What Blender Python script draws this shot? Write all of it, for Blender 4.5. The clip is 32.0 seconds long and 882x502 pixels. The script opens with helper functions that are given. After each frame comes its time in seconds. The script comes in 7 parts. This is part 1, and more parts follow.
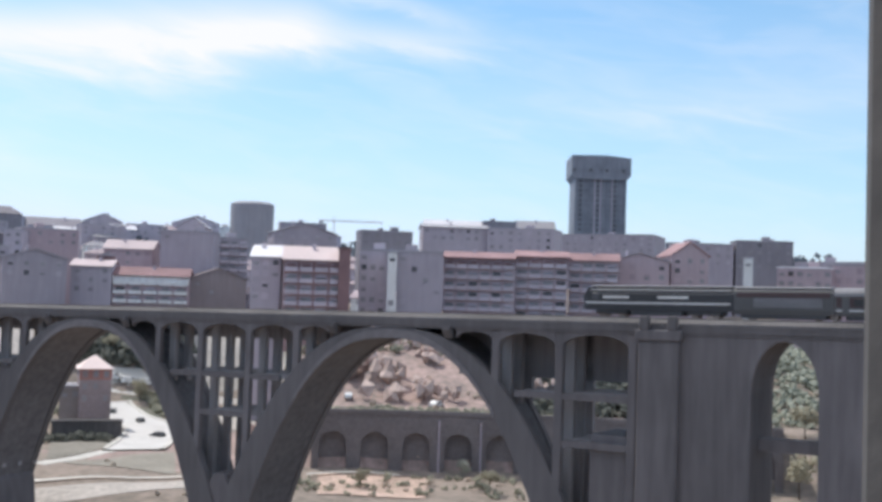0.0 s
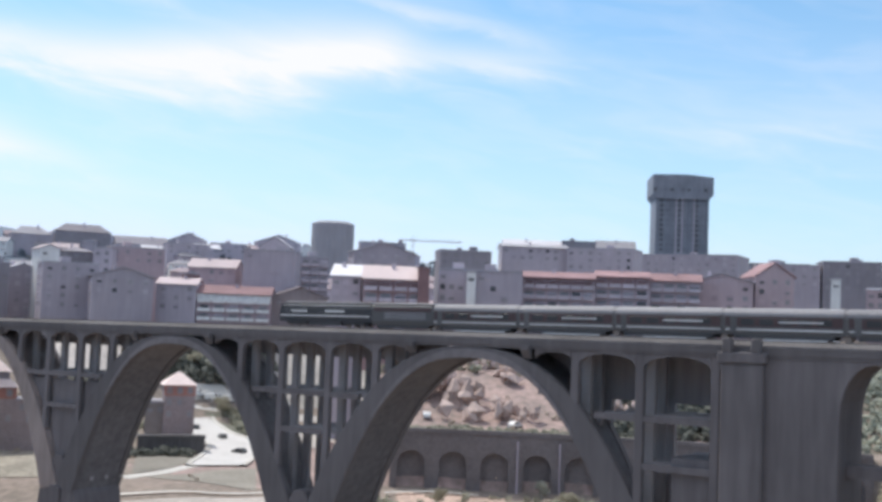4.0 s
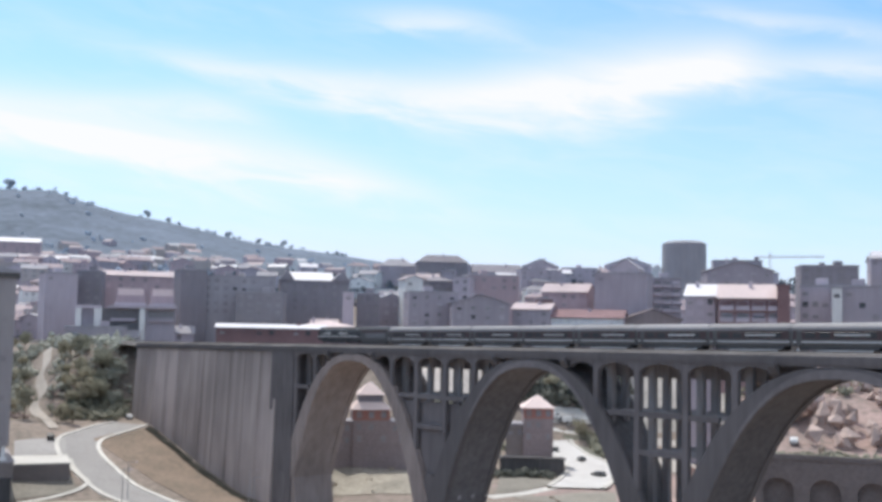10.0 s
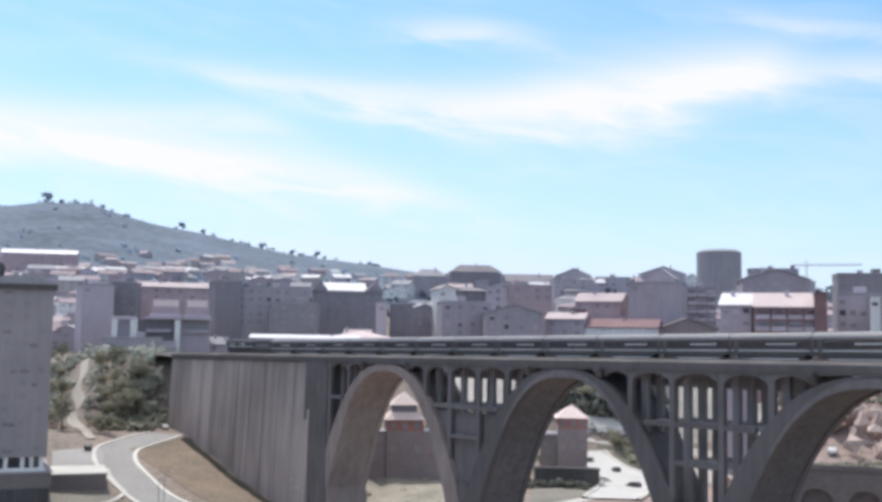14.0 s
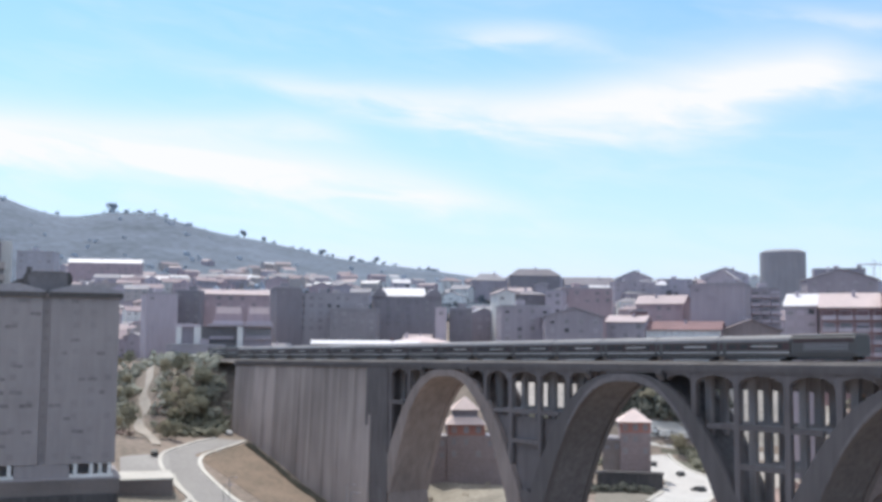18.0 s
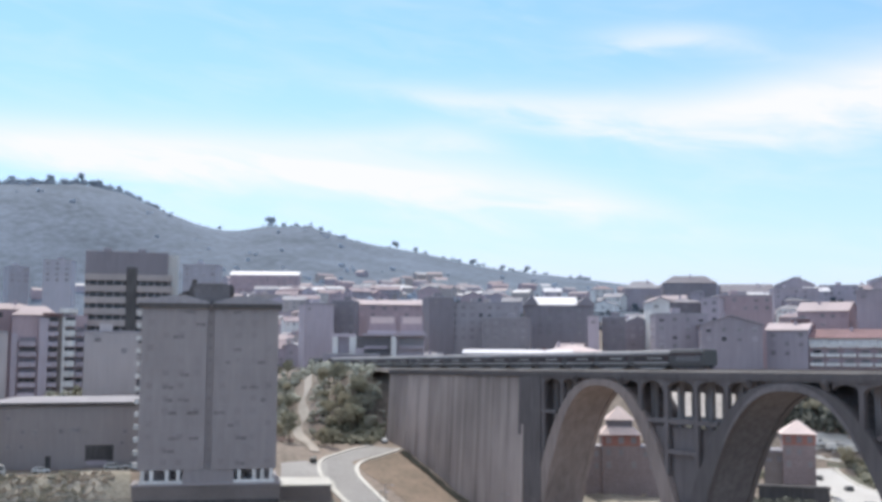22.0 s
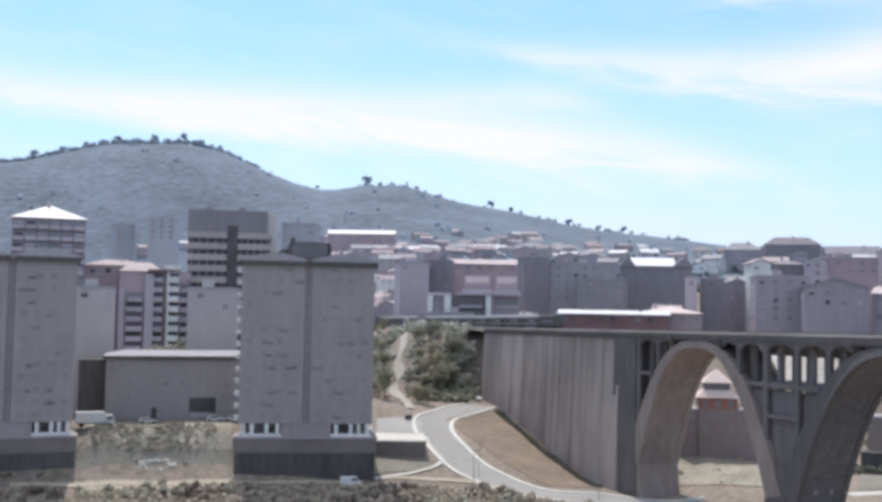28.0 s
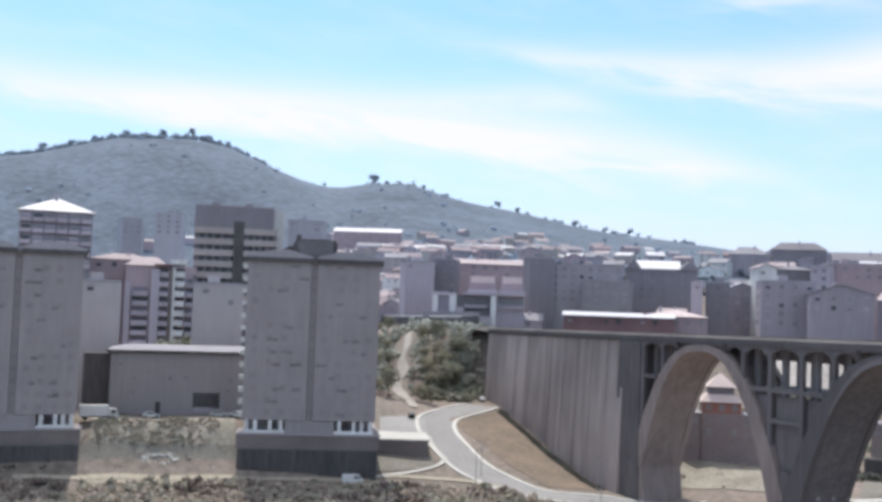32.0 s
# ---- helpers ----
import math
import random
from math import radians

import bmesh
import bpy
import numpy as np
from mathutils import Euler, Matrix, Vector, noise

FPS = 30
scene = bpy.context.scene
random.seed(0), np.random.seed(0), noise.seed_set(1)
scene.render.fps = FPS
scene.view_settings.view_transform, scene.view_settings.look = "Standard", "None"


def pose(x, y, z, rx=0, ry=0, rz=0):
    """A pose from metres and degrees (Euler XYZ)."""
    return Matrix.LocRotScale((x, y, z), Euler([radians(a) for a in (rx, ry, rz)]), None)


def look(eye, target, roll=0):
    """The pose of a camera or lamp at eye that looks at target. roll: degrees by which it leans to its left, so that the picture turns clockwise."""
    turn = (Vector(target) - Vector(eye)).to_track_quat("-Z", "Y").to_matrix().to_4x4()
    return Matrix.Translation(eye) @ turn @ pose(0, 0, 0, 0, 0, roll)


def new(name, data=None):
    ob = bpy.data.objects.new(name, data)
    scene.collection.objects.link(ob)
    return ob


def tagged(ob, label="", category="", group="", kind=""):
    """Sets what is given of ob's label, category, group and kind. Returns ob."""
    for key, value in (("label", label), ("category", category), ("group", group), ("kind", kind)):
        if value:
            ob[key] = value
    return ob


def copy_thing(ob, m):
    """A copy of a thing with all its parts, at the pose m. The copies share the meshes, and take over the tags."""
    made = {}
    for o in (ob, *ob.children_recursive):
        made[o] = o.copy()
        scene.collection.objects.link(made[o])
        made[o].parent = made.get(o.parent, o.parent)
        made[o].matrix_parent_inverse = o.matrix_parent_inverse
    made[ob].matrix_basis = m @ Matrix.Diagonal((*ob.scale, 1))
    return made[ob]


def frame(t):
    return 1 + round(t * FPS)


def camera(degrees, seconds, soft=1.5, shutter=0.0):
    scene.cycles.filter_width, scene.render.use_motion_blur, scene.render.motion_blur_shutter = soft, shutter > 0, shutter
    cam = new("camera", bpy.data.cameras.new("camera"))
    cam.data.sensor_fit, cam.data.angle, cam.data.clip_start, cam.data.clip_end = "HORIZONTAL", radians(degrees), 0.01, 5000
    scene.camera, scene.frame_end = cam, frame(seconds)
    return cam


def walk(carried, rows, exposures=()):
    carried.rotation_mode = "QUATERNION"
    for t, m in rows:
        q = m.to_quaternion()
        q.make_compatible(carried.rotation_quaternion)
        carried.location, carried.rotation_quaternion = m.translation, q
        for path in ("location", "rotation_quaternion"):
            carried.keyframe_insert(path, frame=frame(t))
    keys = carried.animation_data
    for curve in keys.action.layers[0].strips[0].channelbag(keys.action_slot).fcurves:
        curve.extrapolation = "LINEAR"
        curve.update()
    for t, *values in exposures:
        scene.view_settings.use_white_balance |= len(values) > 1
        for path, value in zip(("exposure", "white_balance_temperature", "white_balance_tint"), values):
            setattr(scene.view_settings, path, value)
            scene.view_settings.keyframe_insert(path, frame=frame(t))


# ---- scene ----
# ---- camera and its walk ----
EYE = (0.0, 0.0, 45.0)


def aim(yaw, pitch, roll):
    """A pose at the viewpoint, in degrees: yaw to the left of +Y, pitch upwards, roll leaning left."""
    a, b = radians(yaw), radians(pitch)
    way = Vector((-math.sin(a) * math.cos(b), math.cos(a) * math.cos(b), math.sin(b)))
    return look(EYE, Vector(EYE) + way * 100, roll)


cam = camera(45.28, 32.0, soft=3.6)
walk(cam, [(t, aim(a, b, c)) for t, a, b, c in [
    (0.0, 0.018, 2.553, 1.880), (0.5, -0.769, 2.865, 1.798), (1.0, 1.084, 2.862, 1.641),
    (1.5, 1.592, 2.323, 2.239), (2.0, 2.291, 3.174, 2.484), (2.5, 2.151, 3.508, 2.012),
    (3.0, 0.993, 3.495, 1.746), (3.5, 2.085, 3.342, 2.147), (4.0, 4.330, 3.462, 2.283),
    (4.5, 8.320, 3.447, 2.437), (6.5, 13.192, 4.091, 2.213), (7.0, 15.453, 3.999, 1.955),
    (7.5, 19.630, 4.120, 1.920), (8.0, 20.507, 3.664, 1.710), (8.5, 19.727, 3.737, 1.991),
    (9.0, 19.935, 3.707, 1.711), (9.5, 20.789, 3.773, 1.476), (10.0, 23.200, 4.138, 1.107),
    (10.5, 23.354, 4.214, 1.260), (11.0, 22.679, 4.093, 1.275), (11.5, 23.535, 4.108, 1.277),
    (12.0, 23.699, 4.328, 1.017), (12.5, 23.773, 4.581, 1.029), (13.0, 24.114, 4.445, 0.871),
    (13.5, 24.840, 4.523, 0.723), (14.0, 24.988, 4.646, 0.928), (14.5, 25.396, 4.840, 1.039),
    (16.5, 26.765, 4.423, 0.164), (17.0, 27.943, 4.398, 0.371), (17.5, 28.211, 4.870, 0.258),
    (18.0, 28.178, 4.857, 0.399), (18.5, 28.562, 4.925, 0.462), (19.0, 29.123, 4.571, 0.116),
    (19.5, 29.927, 4.736, 0.383), (20.0, 32.249, 4.976, 0.298), (20.5, 34.810, 4.922, 0.250),
    (21.0, 35.436, 5.051, 0.271), (21.5, 36.130, 5.028, 0.290), (22.0, 36.355, 5.301, 0.305),
    (22.5, 36.514, 5.553, 0.412), (23.0, 36.721, 5.753, 0.384), (23.5, 36.953, 5.494, 0.746),
    (24.0, 37.640, 4.623, 0.988), (24.5, 38.106, 4.036, 1.137), (26.5, 39.168, 3.820, 1.177),
    (27.0, 39.489, 3.279, 1.046), (27.5, 40.583, 3.062, 0.857), (28.0, 41.491, 3.049, 1.010),
    (28.5, 41.409, 3.034, 0.764), (29.0, 41.207, 2.894, 0.665), (29.5, 40.858, 2.687, 0.704),
    (30.0, 41.288, 2.606, 1.203), (30.5, 41.243, 2.495, 1.811), (31.0, 41.461, 2.682, 1.832),
    (31.5, 41.540, 3.100, 1.961), (32.0, 41.813, 3.008, 1.995)
]], exposures=[(0.0, 0.0), (32.0, 0.0)])

# ---- world and sun ----
SUN_AZ, SUN_EL = 57.0, 60.0


def bearing(az, r, z=0.0):
    a = radians(az)
    return Vector((-math.sin(a) * r, math.cos(a) * r, z))


def build_world():
    w = bpy.data.worlds.new("sky")
    scene.world = w
    w.use_nodes = True
    nt = w.node_tree
    nt.nodes.clear()
    N, L = nt.nodes.new, nt.links.new
    out, bg = N("ShaderNodeOutputWorld"), N("ShaderNodeBackground")
    sky = N("ShaderNodeTexSky")
    sky.sky_type, sky.sun_disc = "NISHITA", False
    sky.sun_elevation, sky.sun_rotation = radians(SUN_EL), radians(-SUN_AZ)
    sky.air_density, sky.dust_density, sky.ozone_density = 1.0, 0.7, 1.5
    co = N("ShaderNodeTexCoord")
    # clouds: long wisps on a high flat layer
    sep = N("ShaderNodeSeparateXYZ")
    L(co.outputs["Generated"], sep.inputs[0])
    az = N("ShaderNodeMath"); az.operation = "ARCTAN2"
    neg = N("ShaderNodeMath"); neg.operation = "MULTIPLY"; neg.inputs[1].default_value = -1
    L(sep.outputs["X"], neg.inputs[0]); L(neg.outputs[0], az.inputs[0]); L(sep.outputs["Y"], az.inputs[1])
    el = N("ShaderNodeMath"); el.operation = "ARCSINE"
    L(sep.outputs["Z"], el.inputs[0])

    def m(op, a, b=None, c=None):
        n = N("ShaderNodeMath"); n.operation = op
        for k, v in enumerate((a, b, c)):
            if v is None:
                continue
            if isinstance(v, (int, float)):
                n.inputs[k].default_value = v
            else:
                L(v, n.inputs[k])
        return n.outputs[0]
    A, E = az.outputs[0], el.outputs[0]
    vec = N("ShaderNodeCombineXYZ")
    L(m("MULTIPLY", A, 5.0), vec.inputs[0])
    L(m("MULTIPLY_ADD", E, 22.0, m("MULTIPLY", A, -3.0)), vec.inputs[1])
    nz = N("ShaderNodeTexNoise")
    nz.inputs["Scale"].default_value, nz.inputs["Detail"].default_value = 1.9, 5.0
    nz.inputs["Roughness"].default_value, nz.inputs["Distortion"].default_value = 0.56, 0.6
    L(vec.outputs[0], nz.inputs["Vector"])
    wob = m("MULTIPLY_ADD", nz.outputs["Fac"], 0.036, -0.018)

    def bank(a0, e0, la, le, slope, strength):
        """One wisp: centre, half length and half thickness in degrees, and its slope."""
        da = m("SUBTRACT", A, radians(a0))
        x = m("DIVIDE", da, radians(la))
        y = m("DIVIDE", m("ADD", m("SUBTRACT", m("SUBTRACT", E, radians(e0)), m("MULTIPLY", da, slope)), wob), radians(le))
        q = m("ADD", m("POWER", m("ABSOLUTE", x), 2.0), m("POWER", m("ABSOLUTE", y), 2.0))
        return m("MULTIPLY", m("POWER", 2.718, m("MULTIPLY", q, -1.0)), strength)
    total = None
    for row in CLOUDS:
        b = bank(*row)
        total = b if total is None else m("ADD", total, b)
    total = m("MULTIPLY", total, m("MULTIPLY_ADD", nz.outputs["Fac"], 1.2, 0.4))
    # a thin veil over the rest of the sky, and haze near the horizon
    veil = m("MULTIPLY", m("MAXIMUM", m("SUBTRACT", nz.outputs["Fac"], 0.42), 0.0), 0.5)
    # unseen broken cloud added overhead to lift the shade, thinning out towards the horizon
    fill_cover = m("MULTIPLY", m("MINIMUM", m("MAXIMUM", m("MULTIPLY_ADD", E, 2.2, -0.75), 0.0), 1.0), m("MULTIPLY_ADD", nz.outputs["Fac"], 1.4, 0.05))
    veil = m("ADD", veil, fill_cover)
    haze = m("MINIMUM", m("MULTIPLY", m("POWER", 2.718, m("MULTIPLY", m("MAXIMUM", E, 0.0), -6.6)), 1.12), 0.97)
    # the haze thins out away from the sun
    haze = m("MULTIPLY", haze, m("MINIMUM", m("MAXIMUM", m("MULTIPLY_ADD", A, 0.4, 0.8), 0.65), 1.0))
    mix1, mix2 = N("ShaderNodeMix"), N("ShaderNodeMix")
    for mx in (mix1, mix2):
        mx.data_type = "RGBA"
    mul = N("ShaderNodeMix"); mul.data_type = "RGBA"; mul.blend_type = "MULTIPLY"; mul.inputs[0].default_value = 1.0
    L(sky.outputs[0], mul.inputs[6]); mul.inputs[7].default_value = (*SKY_TINT, 1)
    L(haze, mix1.inputs[0]); L(mul.outputs[2], mix1.inputs[6]); mix1.inputs[7].default_value = (*HAZE, 1)
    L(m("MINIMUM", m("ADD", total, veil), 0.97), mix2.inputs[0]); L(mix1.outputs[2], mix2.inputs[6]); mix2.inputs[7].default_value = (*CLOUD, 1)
    L(mix2.outputs[2], bg.inputs[0]); bg.inputs[1].default_value = SKY_STRENGTH
    L(bg.outputs[0], out.inputs[0])


SKY_STRENGTH = 0.126
SKY_TINT = (0.83, 1.29, 1.40)
HAZE, CLOUD = (6.55, 6.65, 8.8), (7.75, 7.8, 8.45)
# wisps as lines of (bearing, elevation, half thickness in degrees, density)
WISPS = [
    [(41, 13.9, 0.35, 0.30), (35.5, 13.5, 0.5, 0.55), (30, 12.9, 0.65, 0.70), (25.5, 12.4, 0.9, 0.80), (21, 12.3, 1.25, 0.9), (17, 12.6, 1.5, 0.95), (13, 13.1, 1.65, 0.98), (9.5, 13.7, 1.35, 0.88), (7, 14.2, 0.8, 0.5)],
    [(8.2, 13.6, 0.8, 0.6), (3, 13.6, 0.7, 0.6), (-1.8, 13.5, 0.4, 0.3)],
    [(27.6, 16.4, 0.45, 0.4), (23.6, 16.4, 0.55, 0.65), (20.0, 15.9, 0.45, 0.45)],
    [(8.9, 16.8, 0.35, 0.4), (4, 15.8, 0.4, 0.4), (-0.3, 14.9, 0.3, 0.3)],
    [(66, 10.5, 0.8, 0.4), (58.6, 10.3, 0.8, 0.75), (53.5, 10.2, 0.95, 0.88), (48, 10.0, 1.15, 0.92), (42, 9.5, 1.3, 0.92), (36, 8.9, 1.2, 0.90), (30.5, 8.2, 0.95, 0.75), (26.5, 7.5, 0.65, 0.5), (23.2, 6.8, 0.45, 0.3)],
    [(42, 11.2, 0.5, 0.35), (36.5, 11.5, 0.6, 0.55), (33.5, 10.8, 0.5, 0.35)],
    # the last two wisps are never in view, added for their light
    [(-6, 10.4, 0.9, 0.2), (-20, 10.0, 1.0, 0.3)], [(90, 11.5, 1.7, 0.6), (68, 11.0, 1.2, 0.5)], [(-30, 12.0, 2.2, 0.5), (-60, 12.5, 2.2, 0.6)]]
CLOUDS = []
for line in WISPS:
    for (a0, e0, h0, d0), (a1, e1, h1, d1) in zip(line, line[1:]):
        CLOUDS.append(((a0 + a1) / 2, (e0 + e1) / 2, abs(a0 - a1) * 0.85, (h0 + h1) * 0.68, (e1 - e0) / (a1 - a0), (d0 + d1) / 2 * 0.66))
build_world()

sun_data = bpy.data.lights.new("sun", "SUN")
sun_data.energy, sun_data.angle, sun_data.color = 3.2, radians(0.55), (1.0, 0.95, 0.87)
sun = new("sun", sun_data)
sun.matrix_basis = look(bearing(SUN_AZ, 900 * math.cos(radians(SUN_EL)), 900 * math.sin(radians(SUN_EL))), (0, 0, 0))

# ---- materials ----
MATS = {}


def mat(name, base, rough=0.85, scale=1.0, vary=0.25, bump=0.3, metal=0.0, second=None, streak=False, island=False, big=0.12, jitter=0.24):
    """Procedural surface: grain and blotches at two sizes; streak: rain runs; island: each joined piece its own shade."""
    if name in MATS:
        return MATS[name]
    mt = bpy.data.materials.new(name)
    mt.use_nodes = True
    nt = mt.node_tree
    N, L = nt.nodes.new, nt.links.new
    b = nt.nodes["Principled BSDF"]
    b.inputs["Roughness"].default_value, b.inputs["Metallic"].default_value = rough, metal
    co = N("ShaderNodeTexCoord")
    geo = N("ShaderNodeNewGeometry")
    info = N("ShaderNodeObjectInfo")
    mapn = N("ShaderNodeMapping")
    L(geo.outputs["Position"], mapn.inputs["Vector"])
    mapn.inputs["Scale"].default_value = (scale, scale, scale * (0.12 if streak else 1.0))
    n1, n2 = N("ShaderNodeTexNoise"), N("ShaderNodeTexNoise")
    n1.inputs["Scale"].default_value, n1.inputs["Detail"].default_value = 2.2, 6.0
    n2.inputs["Scale"].default_value, n2.inputs["Detail"].default_value = big, 4.0
    L(mapn.outputs[0], n1.inputs["Vector"]); L(geo.outputs["Position"], n2.inputs["Vector"])
    ramp = N("ShaderNodeMix"); ramp.data_type = "RGBA"
    dark = second or tuple(c * (1 - vary) for c in base)
    lite = tuple(min(1.0, c * (1 + vary * 0.6)) for c in base)
    ramp.inputs[6].default_value, ramp.inputs[7].default_value = (*dark, 1), (*lite, 1)
    mixf = N("ShaderNodeMath"); mixf.operation = "MULTIPLY_ADD"; mixf.inputs[1].default_value = 0.55
    half = N("ShaderNodeMath"); half.operation = "MULTIPLY"; half.inputs[1].default_value = 0.45
    L(n1.outputs["Fac"], mixf.inputs[0]); L(n2.outputs["Fac"], half.inputs[0]); L(half.outputs[0], mixf.inputs[2])
    cr = N("ShaderNodeMapRange")
    cr.inputs["From Min"].default_value, cr.inputs["From Max"].default_value = 0.36, 0.64
    L(mixf.outputs[0], cr.inputs["Value"]); L(cr.outputs[0], ramp.inputs[0])
    hsv = N("ShaderNodeHueSaturation")
    rnd = N("ShaderNodeMath"); rnd.operation = "MULTIPLY_ADD"; rnd.inputs[1].default_value, rnd.inputs[2].default_value = jitter, 1 - jitter / 2
    L(geo.outputs["Random Per Island"] if island else info.outputs["Random"], rnd.inputs[0])
    L(rnd.outputs[0], hsv.inputs["Value"]); L(ramp.outputs[2], hsv.inputs["Color"])
    L(hsv.outputs[0], b.inputs["Base Color"])
    if bump:
        bp = N("ShaderNodeBump")
        bp.inputs["Strength"].default_value, bp.inputs["Distance"].default_value = bump, 0.05
        L(n1.outputs["Fac"], bp.inputs["Height"]); L(bp.outputs[0], b.inputs["Normal"])
    MATS[name] = mt
    return mt


def glass_mat():
    mt = mat("window_glass", (0.085, 0.085, 0.095), 0.3, 0.4, 0.4, 0.0)
    return mt


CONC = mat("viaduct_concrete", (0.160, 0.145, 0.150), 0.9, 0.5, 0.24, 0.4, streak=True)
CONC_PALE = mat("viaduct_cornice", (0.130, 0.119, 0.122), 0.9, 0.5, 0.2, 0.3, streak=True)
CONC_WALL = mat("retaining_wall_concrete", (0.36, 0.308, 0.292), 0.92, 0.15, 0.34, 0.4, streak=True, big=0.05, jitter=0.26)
# inner parts made paler than the front, to lift the shade in the colour
CONC_LIFT = mat("shade_lifted_concrete", (0.30, 0.28, 0.284), 0.9, 0.5, 0.2, 0.3, streak=True)
CONC_RING = mat("paler_ring_concrete", (0.20, 0.182, 0.187), 0.9, 0.5, 0.2, 0.3)
# arch barrels: the shade under the vault is put into the colour
CONC_BARREL = mat("shade_darkened_concrete", (0.152, 0.143, 0.149), 0.92, 0.5, 0.3, 0.4)
# third arch: concrete coloured lighter and browner for light bounced onto it
CONC_BROWN = mat("bounce_lit_concrete", (0.29, 0.240, 0.224), 0.9, 0.4, 0.26, 0.4, streak=True, jitter=0.1)
PALE_EARTH = mat("pale_dry_earth", (0.50, 0.455, 0.42), 0.95, 0.4, 0.3, 0.6, big=0.06)
ASH_EARTH = mat("ashy_earth", (0.40, 0.372, 0.35), 0.95, 0.4, 0.3, 0.5, second=(0.27, 0.255, 0.225), big=0.12)
BANK_EARTH = mat("dry_grassy_bank", (0.42, 0.375, 0.32), 0.95, 0.5, 0.35, 0.6, second=(0.30, 0.285, 0.235), big=0.15)
DARK_TURF = mat("dark_green_turf", (0.135, 0.135, 0.108), 0.95, 0.5, 0.35, 0.5)
PALE_ROAD = mat("sun_bleached_road", (0.58, 0.565, 0.55), 0.92, 0.6, 0.16, 0.2)
SAND = mat("tan_sand", (0.40, 0.345, 0.285), 0.95, 0.4, 0.3, 0.5, second=(0.29, 0.265, 0.205), big=0.12)
PINK_EARTH = mat("pinkish_rubble_earth", (0.60, 0.44, 0.37), 0.95, 0.6, 0.4, 0.8, second=(0.27, 0.21, 0.17), big=0.15)
BALLAST = mat("track_ballast", (0.17, 0.155, 0.15), 0.95, 4.0, 0.5, 0.8)
STEEL = mat("rail_steel", (0.30, 0.25, 0.22), 0.45, 6.0, 0.3, 0.1, metal=0.9)
ASPHALT = mat("road_asphalt", (0.385, 0.37, 0.36), 0.92, 0.6, 0.16, 0.2)
KERB = mat("kerb_concrete", (0.62, 0.60, 0.56), 0.9, 1.0, 0.2, 0.2)
RED_FACE = mat("red_facing_brick", (0.40, 0.19, 0.16), 0.9, 2.0, 0.25, 0.3)
DIRT = mat("worn_path_dirt", (0.40, 0.36, 0.32), 0.95, 0.8, 0.3, 0.4)
GRASS_DRY = mat("dry_grass", (0.262, 0.195, 0.15), 0.95, 0.5, 0.4, 0.6, second=(0.175, 0.142, 0.108))
GLASS = glass_mat()
WHITE = mat("white_render", (0.76, 0.75, 0.74), 0.85, 0.6, 0.12, 0.1, streak=True)
GREY = mat("grey_render", (0.415, 0.372, 0.418), 0.88, 0.4, 0.1, 0.1, streak=True)
PALE = mat("pale_grey_render", (0.503, 0.449, 0.503), 0.88, 0.4, 0.09, 0.1, streak=True)
BEIGE = mat("beige_render", (0.465, 0.413, 0.404), 0.88, 0.4, 0.09, 0.1, streak=True)
PINK = mat("pinkish_render", (0.47, 0.37, 0.399), 0.88, 0.4, 0.09, 0.1, streak=True)
BRICK = mat("red_brick", (0.235, 0.145, 0.15), 0.9, 2.0, 0.25, 0.3)
DARKW = mat("dark_grey_cladding", (0.265, 0.245, 0.275), 0.75, 0.4, 0.12, 0.1, streak=True)
TOWERM = mat("blue_grey_cladding", (0.20, 0.21, 0.245), 0.6, 0.3, 0.2, 0.1, streak=True)
TILE = mat("clay_roof_tiles", (0.325, 0.205, 0.213), 0.9, 1.6, 0.3, 0.5)
ROOFGREY = mat("fibre_cement_roof", (0.38, 0.365, 0.395), 0.85, 0.8, 0.2, 0.2)
ROOFWHITE = mat("white_sheet_roof", (0.68, 0.66, 0.69), 0.6, 0.8, 0.1, 0.1)
METAL = mat("painted_metal", (0.30, 0.31, 0.33), 0.5, 3.0, 0.2, 0.05)
BARK = mat("bark", (0.13, 0.10, 0.075), 0.95, 3.0, 0.4, 0.8)
LEAF = mat("tree_leaves", (0.30, 0.29, 0.215), 0.8, 1.2, 0.35, 0.3, island=True)
# blue cast of the far trees is haze put into the leaf colour
LEAF_FAR = mat("hazed_far_leaves", (0.118, 0.138, 0.162), 0.85, 0.5, 0.4, 0.3, island=True)
LEAF_OLIVE = mat("olive_tree_leaves", (0.40, 0.365, 0.265), 0.85, 1.2, 0.35, 0.3, island=True)
LEAF_DUST = mat("dusty_tree_leaves", (0.40, 0.40, 0.335), 0.85, 1.2, 0.3, 0.3, island=True)
SHRUB = mat("dry_shrub_leaves", (0.46, 0.385, 0.31), 0.9, 1.0, 0.35, 0.3, island=True)
SHUT = mat("dim_shutters", (0.33, 0.30, 0.308), 0.7, 2.0, 0.2, 0.05, jitter=0.1)
# colour of the shadow strips drawn under the tower block sills
SILL_SHADE = mat("sill_shade_render", (0.24, 0.22, 0.226), 0.7, 2.0, 0.2, 0.05)
BLOCK = mat("block_render", (0.365, 0.332, 0.34), 0.9, 0.5, 0.1, 0.15, streak=True, jitter=0.03)
BLOCK_LITE = mat("block_floor_band", (0.37, 0.34, 0.35), 0.9, 0.5, 0.07, 0.1, jitter=0.06)
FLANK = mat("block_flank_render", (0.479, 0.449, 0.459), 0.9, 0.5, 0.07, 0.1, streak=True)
# near black: puts the basement's shade into the colour; also dark eaves, doors
BASEMENT = mat("dark_shaded_wall", (0.115, 0.108, 0.11), 0.95, 0.8, 0.3, 0.3, streak=True)
